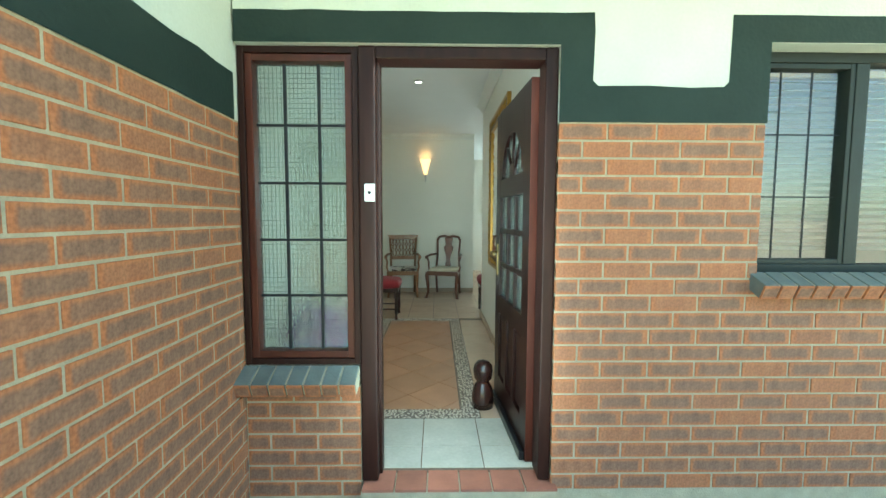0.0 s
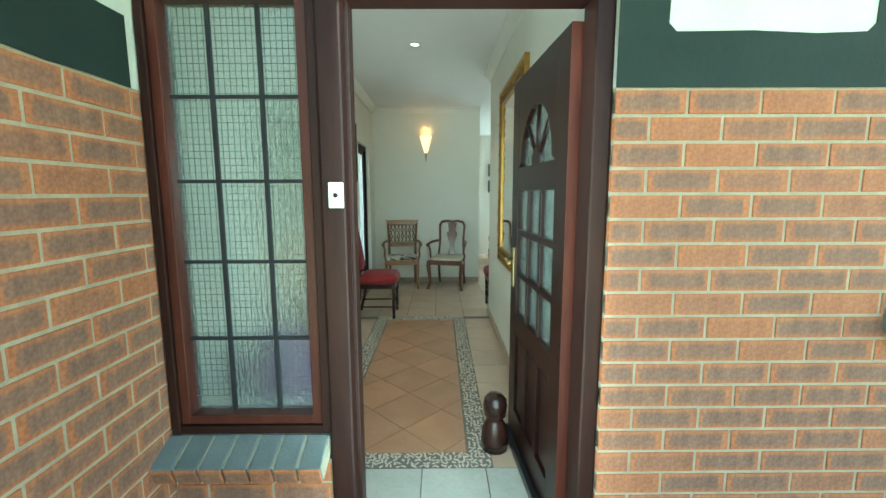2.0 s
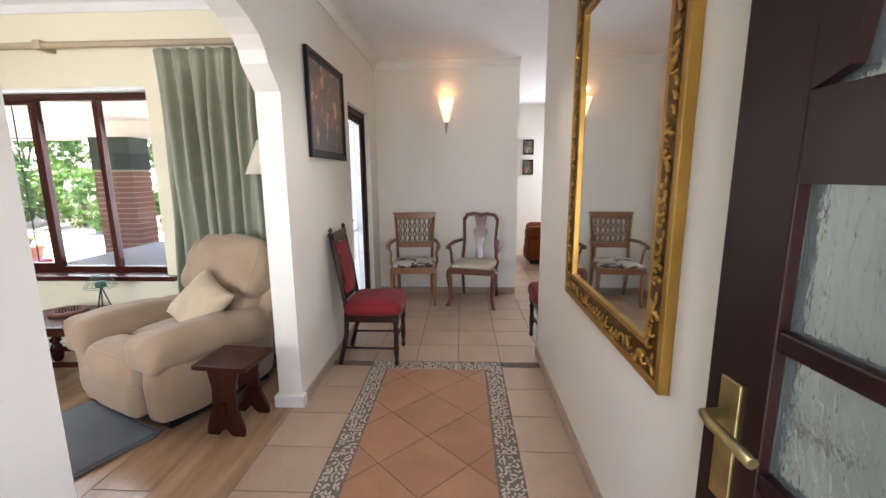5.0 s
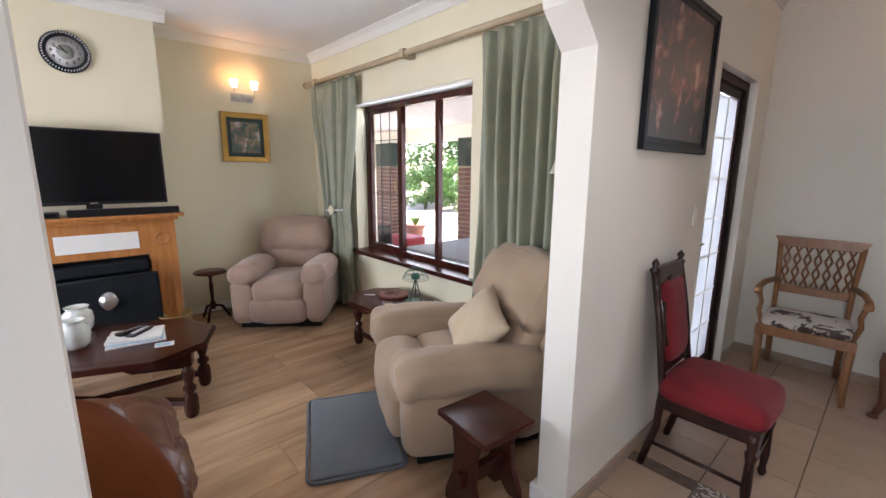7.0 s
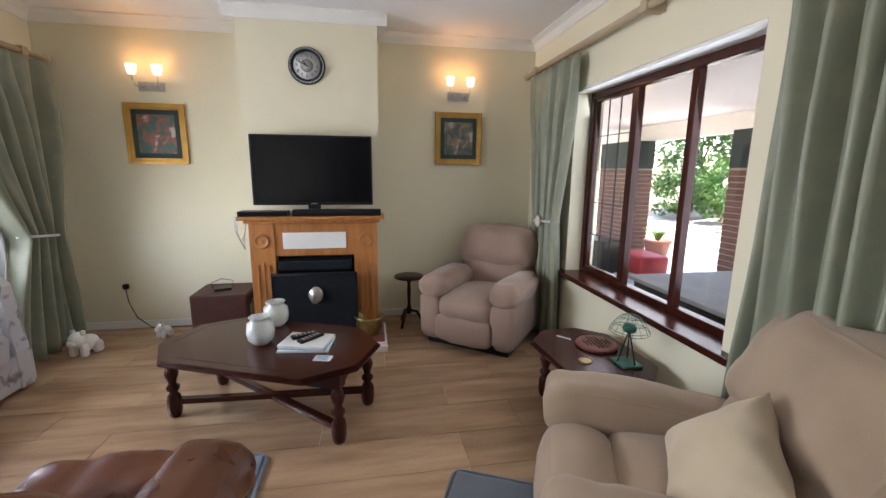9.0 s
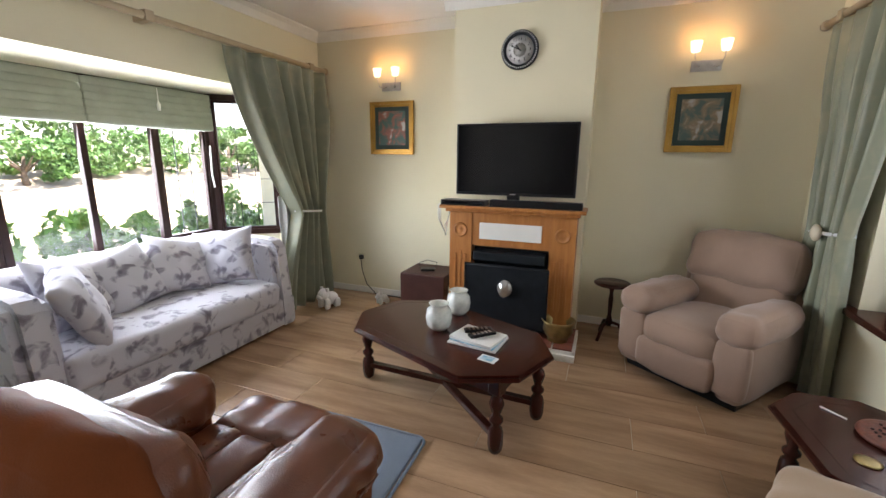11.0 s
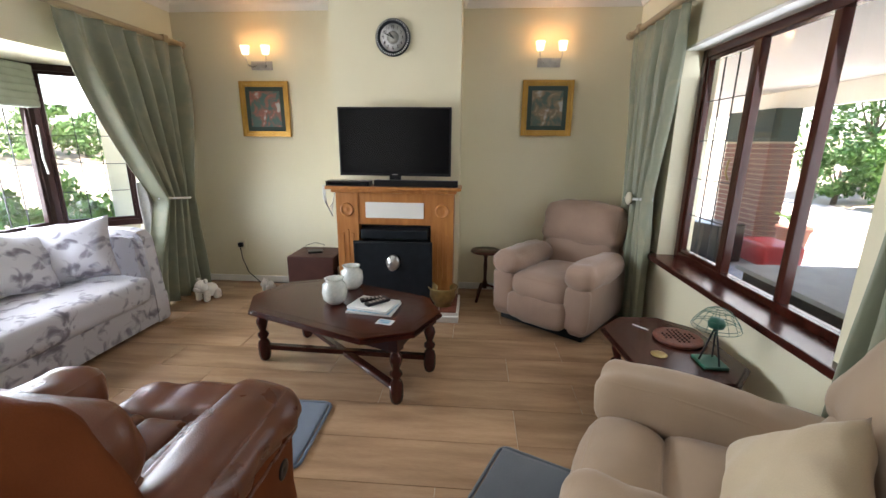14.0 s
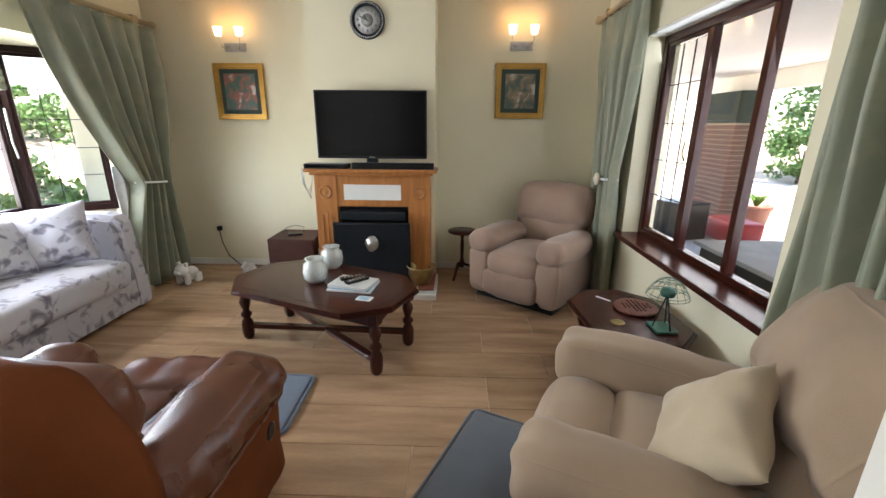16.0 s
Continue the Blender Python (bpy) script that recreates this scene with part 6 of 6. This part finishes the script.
def red_chair(m):
    """A side chair that faces its own -y."""
    o = thing("dining_chair", m, "dark carved side chair with crimson velvet seat and back", "chair", "crimson velvet chairs")
    part("seat", puff(bmesh.new(), -0.22, 0.22, -0.23, 0.20, 0.40, 0.52, 0.05, 0.025, 0.003, n=10), RED, o, "crimson velvet padded seat")
    part("seat_rail", box(-0.215, 0.215, -0.22, 0.20, 0.36, 0.425, bev=0.008), EBONY, o)
    for s in (-1, 1):
        part("front_leg", lathe(bmesh.new(), [(0.014, 0), (0.02, 0.02), (0.014, 0.05), (0.022, 0.12), (0.018, 0.26), (0.026, 0.30), (0.018, 0.32), (0.028, 0.36), (0.028, 0.40)], (s * 0.19, -0.195, 0), 12), EBONY, o)
        bm = tube(bmesh.new(), [(s * 0.18, 0.26, 0), (s * 0.18, 0.20, 0.25), (s * 0.185, 0.19, 0.45), (s * 0.175, 0.24, 0.80), (s * 0.17, 0.285, 1.02)], 0.019, 8)
        part("back_leg", bm, EBONY, o)
        part("finial", lathe(bmesh.new(), [(0.018, 0), (0.026, 0.02), (0.012, 0.035), (0.02, 0.055), (0.0, 0.08)], (s * 0.17, 0.287, 1.02), 12), EBONY, o)
        part("side_stretcher", tube(bmesh.new(), [(s * 0.19, -0.195, 0.14), (s * 0.18, 0.22, 0.14)], 0.010, 7), EBONY, o)
    part("front_stretcher", tube(bmesh.new(), [(-0.19, -0.195, 0.22), (0.19, -0.195, 0.22)], 0.010, 7), EBONY, o)
    lean = pose(0, 0.205, 0.52, -8.5)
    part("back_panel", puff(bmesh.new(), -0.125, 0.125, -0.035, 0.02, 0.05, 0.45, 0.03, 0.02, 0.003, lean, n=8), RED, o, "crimson velvet back panel")
    bm = bmesh.new()
    bx(bm, -0.17, 0.17, -0.012, 0.02, 0.44, 0.54, 0.01, lean), bx(bm, -0.17, 0.17, -0.012, 0.02, 0.0, 0.055, 0.006, lean)
    tube(bm, [lean @ Vector((0.145 * math.cos(a), -0.01, 0.25 + 0.215 * math.sin(a))) for a in [i * math.pi / 12 for i in range(24)]], 0.016, 6, closed=True)
    part("back_frame", bm, EBONY, o)
    return o


rc = red_chair(pose(-0.72, 5.56, 0, 0, 0, 90))
copy_thing(rc, pose(0.83, 5.83, 0, 0, 0, -90))


def arm_chair(m, wood, label, lattice, seat_mat):
    o = thing("arm_chair", m, label, "chair")
    part("seat", puff(bmesh.new(), -0.23, 0.23, -0.24, 0.20, 0.435, 0.485, 0.024, 0.018, 0.002, n=10), seat_mat, o, "upholstered drop-in seat")
    part("seat_rail", prism(bmesh.new(), [(-0.265, -0.26), (0.265, -0.26), (0.225, 0.22), (-0.225, 0.22)], 0.375, 0.445, bev=0.006), wood, o)
    for s in (-1, 1):
        if lattice:
            pts = [(s * 0.245, -0.27, 0), (s * 0.235, -0.235, 0.12), (s * 0.24, -0.235, 0.40)]
            part("front_leg", tube(bmesh.new(), pts, 0.018, 8, taper=0.026), wood, o)
        else:
            pts = [(s * 0.262, -0.27, 0.012), (s * 0.238, -0.235, 0.10), (s * 0.245, -0.245, 0.24), (s * 0.258, -0.255, 0.36), (s * 0.25, -0.24, 0.42)]
            part("front_leg", tube(bmesh.new(), pts, 0.020, 8, taper=0.036), wood, o)
            part("pad_foot", lathe(bmesh.new(), [(0.02, 0), (0.032, 0.006), (0.03, 0.018), (0.015, 0.026)], (s * 0.264, -0.275, 0), 10), wood, o)
        part("back_leg", tube(bmesh.new(), [(s * 0.205, 0.27, 0), (s * 0.205, 0.21, 0.22), (s * 0.21, 0.20, 0.45)], 0.02, 8), wood, o)
        pts = [(s * 0.22, 0.22, 0.70), (s * 0.27, 0.05, 0.70), (s * 0.29, -0.10, 0.685), (s * 0.285, -0.17, 0.675)]
        part("armrest", tube(bmesh.new(), pts, 0.021, 8), wood, o)
        part("arm_scroll", puff(bmesh.new(), s * 0.285 - 0.028, s * 0.285 + 0.028, -0.21, -0.14, 0.645, 0.70, 0.026, 0, 0, n=6), wood, o)
        part("arm_support", tube(bmesh.new(), [(s * 0.25, -0.09, 0.42), (s * 0.275, -0.07, 0.50), (s * 0.262, -0.12, 0.58), (s * 0.285, -0.13, 0.67)], 0.016, 8), wood, o)
        top = 1.0 if lattice else 0.96
        part("back_post", tube(bmesh.new(), [(s * 0.21, 0.20, 0.44), (s * (0.215 if lattice else 0.19), 0.235, 0.70), (s * (0.235 if lattice else 0.205), 0.285, top)], 0.018, 8), wood, o)
    if lattice:
        part("crest_rail", prism(bmesh.new(), [(-0.27, 1.03), (-0.235, 0.955), (0.235, 0.955), (0.27, 1.03)], 0.265, 0.295, "y", bev=0.006), wood, o)
        part("lower_rail", box(-0.215, 0.215, 0.222, 0.246, 0.60, 0.66, bev=0.004), wood, o)
        for r in range(3):
            for i in range(7):
                x = -0.18 + 0.06 * i
                z = 0.665 + 0.1 * r
                bm = tube(bmesh.new(), [(x - 0.02, 0.238 + 0.015 * r, z), (x, 0.243 + 0.015 * r, z + 0.05), (x - 0.02, 0.248 + 0.015 * r, z + 0.1)], 0.008, 5)
                tube(bm, [(x + 0.02, 0.238 + 0.015 * r, z), (x, 0.243 + 0.015 * r, z + 0.05), (x + 0.02, 0.248 + 0.015 * r, z + 0.1)], 0.008, 5)
                part("lattice_bar", bm, wood, o)
    else:
        pts = [(-0.205, 0.285, 0.94), (-0.17, 0.29, 1.0), (-0.08, 0.295, 1.015), (0, 0.295, 1.0), (0.08, 0.295, 1.015), (0.17, 0.29, 1.0), (0.205, 0.285, 0.94)]
        part("crest_rail", tube(bmesh.new(), pts, 0.021, 8), wood, o)
        half = [(0.055, 0.0), (0.05, 0.05), (0.032, 0.14), (0.045, 0.22), (0.075, 0.31), (0.085, 0.36), (0.055, 0.40), (0.06, 0.46), (0.075, 0.53)]
        bm = prism(bmesh.new(), half + [(-a, b) for a, b in half[::-1]], -0.009, 0.009, "y", bev=0.002)
        bmesh.ops.transform(bm, matrix=pose(0, 0.215, 0.46, -8.5), verts=bm.verts)
        part("splat", bm, wood, o, "vase shaped back splat")
    return o


arm_chair(pose(-0.58, 7.15, 0, 0, 0, 4), OAK, "light wooden armchair with pierced lattice back, cowhide seat", True, COWHIDE)
arm_chair(pose(0.15, 7.10, 0, 0, 0, -14), CHERRY, "reddish wooden armchair with vase splat, cream seat", False, CREAMSEAT)

# toy scooter-like stool with bright cloths behind the sidelight
o = thing("cloth_stool", pose(-0.72, 2.72, 0), "low white stool piled with turquoise and purple cloths", "stool")
for a, b in ((-0.13, -0.16), (0.13, -0.16), (-0.13, 0.16), (0.13, 0.16)):
    part("leg", tube(bmesh.new(), [(a * 1.2, b * 1.2, 0), (a, b, 0.40)], 0.014, 8), WHITE, o)
part("seat", box(-0.17, 0.17, -0.2, 0.2, 0.40, 0.425, bev=0.006), WHITE, o)
solo("purple_cloth", puff(bmesh.new(), -0.2, 0.15, -0.2, 0.12, 0, 0.30, 0.1, 0.04, 0.03, n=12, seed=3), PURPLE, pose(-0.74, 2.70, 0.426), "crumpled purple and magenta cloth on the stool", "cloth")
solo("turquoise_cloth", puff(bmesh.new(), -0.10, 0.12, -0.12, 0.14, 0, 0.15, 0.05, 0.02, 0.03, n=12, seed=8), TEAL, pose(-0.60, 2.83, 0.426, 0, 14, 20), "folded turquoise cloth over the stool edge", "cloth")

# ---- pieces: tiles, planks, bricks ----
def grid_pieces(name, parent, material, cells, z, gap, thick):
    """Rectangular pieces (x0, x1, y0, y1), alike ones sharing a mesh."""
    made = {}
    for x0, x1, y0, y1 in cells:
        w, d = round(x1 - x0 - gap, 4), round(y1 - y0 - gap, 4)
        if w < 0.02 or d < 0.02:
            continue
        if (w, d) not in made:
            made[w, d] = mesh_of(name, box(-w / 2, w / 2, -d / 2, d / 2, -thick, 0, bev=0.0015), material)
        q = new(name, made[w, d])
        q.parent = parent
        q.matrix_basis = pose((x0 + x1) / 2, (y0 + y1) / 2, z)


fl, fh = bpy.data.objects["floor_living"], bpy.data.objects["floor_hall"]
cells = []
rs = random.Random(3)
x = -5.1
while x < -1.12:
    y = 0.4 - rs.choice((0.0, 0.4, 0.8))
    while y < 5.6:
        cells.append((x, min(x + 0.30, -1.11), max(y, 0.42), min(y + 1.2, 5.6)))
        y += 1.2
    x += 0.30
grid_pieces("plank", fl, PLANK, cells, 0.0, 0.003, 0.006)

# hall field round the border; border ring x -0.72..0.30, y 2.68..5.45
BX0, BX1, BY0, BY1, BW = -0.72, 0.30, 2.68, 5.45, 0.135
cells, grey = [], []
T = 0.335
for r in range(-2, 10):
    y0, y1 = BY0 + r * T, BY0 + (r + 1) * T
    if y1 > BY1 + 0.02:
        break
    if y1 <= BY0 + 0.001:
        continue
    for a, b in ((-1.11, BX0), (BX1, 0.615)):
        cells.append((a, b, y0, min(y1, BY1)))
for c in range(-3, 12):
    x0 = BX0 + c * 0.34
    for r in range(16):
        y0 = BY1 + r * T
        if x0 > -1.5 and y0 < 10.5:
            a = max(x0, -1.05)
            if x0 + 0.34 > -1.05:
                cells.append((a, x0 + 0.34, y0, y0 + T))
for a, b in ((-1.05, -0.42), (-0.42, -0.08), (-0.08, 0.26), (0.26, 0.60)):
    grey.append((a, b, 2.34, 2.68)), grey.append((a, b, 2.13, 2.34))
grid_pieces("tile", fh, TILE, cells, 0.0, 0.006, 0.006)
grid_pieces("tile", fh, TILEGREY, grey, 0.0, 0.006, 0.006)
# diagonal terracotta field, clipped to the inside of the border
ix0, ix1, iy0, iy1 = BX0 + BW, BX1 - BW, BY0 + BW, BY1 - BW
S = 0.335 * math.sqrt(2) / 2


def clip(poly, axis, lim, keep_less):
    out = []
    for i in range(len(poly)):
        a, b = poly[i], poly[(i + 1) % len(poly)]
        ina, inb = ((p[axis] <= lim) == keep_less for p in (a, b))
        if ina:
            out.append(a)
        if ina != inb:
            t = (lim - a[axis]) / (b[axis] - a[axis])
            out.append((a[0] + (b[0] - a[0]) * t, a[1] + (b[1] - a[1]) * t))
    return out


for i in range(-4, 5):
    for j in range(-1, 14):
        cx, cy = (ix0 + ix1) / 2 + i * S, iy0 + j * S
        if (i + j) % 2:
            continue
        q = S - 0.004
        poly = [(cx - q, cy), (cx, cy - q), (cx + q, cy), (cx, cy + q)]
        for axis, lim, less in ((0, ix0, False), (0, ix1, True), (1, iy0, False), (1, iy1, True)):
            poly = clip(poly, axis, lim, less) if poly else poly
        area = abs(sum(poly[k][0] * poly[(k + 1) % len(poly)][1] - poly[(k + 1) % len(poly)][0] * poly[k][1] for k in range(len(poly)))) if len(poly) > 2 else 0
        if area > 0.002:
            me = mesh_of("tile", prism(bmesh.new(), [(a - cx, b - cy) for a, b in poly], -0.006, 0), TILETERRA)
            q = new("tile", me)
            q.parent = fh
            q.matrix_basis = pose(cx, cy, 0)
# mosaic border: dark listels and pale pebble leaves
bm = bmesh.new()
for a, b, c, d in ((BX0, BX0 + BW, BY0, BY1), (BX1 - BW, BX1, BY0, BY1), (BX0 + BW, BX1 - BW, BY0, BY0 + BW), (BX0 + BW, BX1 - BW, BY1 - BW, BY1)):
    bx(bm, a + 0.003, b - 0.003, c + 0.003, d - 0.003, -0.006, -0.0015)
structure("trim_border_bed", bm, PEBBLEDARK, "dark ground of the mosaic floor border", "floor border")
bm = bmesh.new()
rs = random.Random(11)
spots = []
def border_ok(x, y):
    return not (ix0 - 0.008 < x < ix1 + 0.008 and iy0 - 0.008 < y < iy1 + 0.008)
y = BY0 + 0.018
while y < BY1 - 0.01:
    x = BX0 + 0.018
    while x < BX1 - 0.01:
        if border_ok(x, y):
            spots.append((x + rs.uniform(-0.006, 0.006), y + rs.uniform(-0.006, 0.006)))
        x += 0.0235
    y += 0.026
for x, y in spots:
    if rs.random() < 0.12:
        continue
    a, l, w = rs.choice((0.6, 2.2, 0.9, 2.6, 1.6)) + rs.uniform(-0.3, 0.3), rs.uniform(0.012, 0.019), rs.uniform(0.004, 0.007)
    pts = [(l, 0), (l * 0.4, w), (-l * 0.5, w), (-l, 0), (-l * 0.4, -w), (l * 0.5, -w)]
    vs = [bm.verts.new((x + p * math.cos(a) - q * math.sin(a), y + p * math.sin(a) + q * math.cos(a), 0.0)) for p, q in pts]
    ws = [bm.verts.new((v.co.x, v.co.y, -0.003)) for v in vs]
    bm.faces.new(vs)
    for k in range(6):
        bm.faces.new((ws[k], ws[(k + 1) % 6], vs[(k + 1) % 6], vs[k]))
tagged(part("mosaic_pebbles", bm, PEBBLE, bpy.data.objects["trim_border_bed"]), kind="stuff")

# threshold tiles and porch paving
th = structure("trim_threshold", box(-0.37, 0.61, 1.96, 2.13, -0.115, -0.022), MORTAR, "mortar bed of the threshold", "threshold")
grid_pieces("tile", th, PORCHTILE, [(-0.37 + 0.163 * i, -0.37 + 0.163 * (i + 1), 1.955, 2.125) for i in range(6)], -0.008, 0.008, 0.014)
fp = bpy.data.objects["floor_porch"]
grid_pieces("tile", fp, PORCHTILE, [(-0.95 + 0.23 * i, -0.95 + 0.23 * (i + 1), 1.94 - 0.115 * (j + 1), 1.94 - 0.115 * j) for i in range(14) for j in range(12)], -0.155, 0.01, 0.014)

# bricks
BL, BH, JT = 0.226, 0.0725, 0.0105
cache = {}


def brick(parent, m, length):
    length = round(length, 3)
    if length not in cache:
        cache[length] = mesh_of("brick", box(-length / 2, length / 2, 0, 0.03, -BH / 2, BH / 2, bev=0.003), BRICK)
    q = new("brick", cache[length])
    q.parent = parent
    q.matrix_basis = m


def courses(parent, x0, x1, z_top, z_low, at, shift=0.0, limit=None):
    """Running bond on a vertical face; at(x, z) gives the pose of a piece centred there."""
    z, r = z_top - BH / 2 - 0.005, 0
    while z - BH / 2 > z_low:
        x = x0 - (0 if r % 2 == 0 else BL / 2 + JT / 2) - shift
        while x < x1:
            a, b = max(x, x0), min(x + BL, x1)
            if limit and z + BH / 2 > limit[1]:
                b = min(b, limit[0])
            if b - a > 0.03:
                j = random.uniform(-0.0015, 0.0015)
                brick(parent, at((a + b) / 2, z, j), b - a)
            x += BL + JT
        z -= BH + JT
        r += 1


random.seed(4)
courses(bpy.data.objects["wall_front_mortar"], 0.582, 2.75, 1.785, -0.115, lambda x, z, j: pose(x, 2.001 + j, z, 0, 0, 180) @ pose(0, 0, 0, 0, 0, 180), limit=(1.572, 1.0))
courses(bpy.data.objects["wall_left_mortar"], 0.87, 2.04, 1.785, -0.15, lambda y, z, j: pose(-0.951 + j, y, z, 0, 0, 90), shift=0.05)
courses(bpy.data.objects["wall_sill_mortar"], -0.945, -0.38, 0.49, -0.115, lambda x, z, j: pose(x, 2.030 + j, z))


# sloped sill bricks
def sill(name, x0, x1, y_front, y_back, z_front, z_back, label):
    o = thing(name, pose(0, 0, 0), label, "window sill")
    me = mesh_of("brick", box(-0.0365, 0.0365, -(y_back - y_front) / 2, (y_back - y_front) / 2, -0.075, 0, bev=0.005), SILLBRICK)
    front = mesh_of("brick_face", box(-0.0362, 0.0362, -0.006, 0.004, -0.074, -0.004, bev=0.003), BRICK)
    slope = math.degrees(math.atan2(z_back - z_front, y_back - y_front))
    x = x0 + 0.0365
    while x < x1 - 0.03:
        m = pose(x, (y_front + y_back) / 2, (z_front + z_back) / 2, slope)
        for mm, nm, off in ((me, "brick", 0), (front, "brick_face", -(y_back - y_front) / 2 - 0.001)):
            q = new(nm, mm)
            q.parent = o
            q.matrix_basis = m @ pose(0, off, 0)
        x += 0.083
    bm = box(x0 + 0.006, x1 - 0.006, -(y_back - y_front) / 2 + 0.006, (y_back - y_front) / 2, -0.07, -0.006, m=pose(0, (y_front + y_back) / 2, (z_front + z_back) / 2, slope))
    part("mortar_bed", bm, MORTAR, o)


sill("brick_sill", -0.955, -0.375, 1.905, 2.035, 0.545, 0.60, "sloped sill of grey topped bricks under the sidelight")
sill("brick_sill", 1.54, 3.5, 1.90, 2.02, 1.02, 1.075, "sloped sill of grey topped bricks under the window")
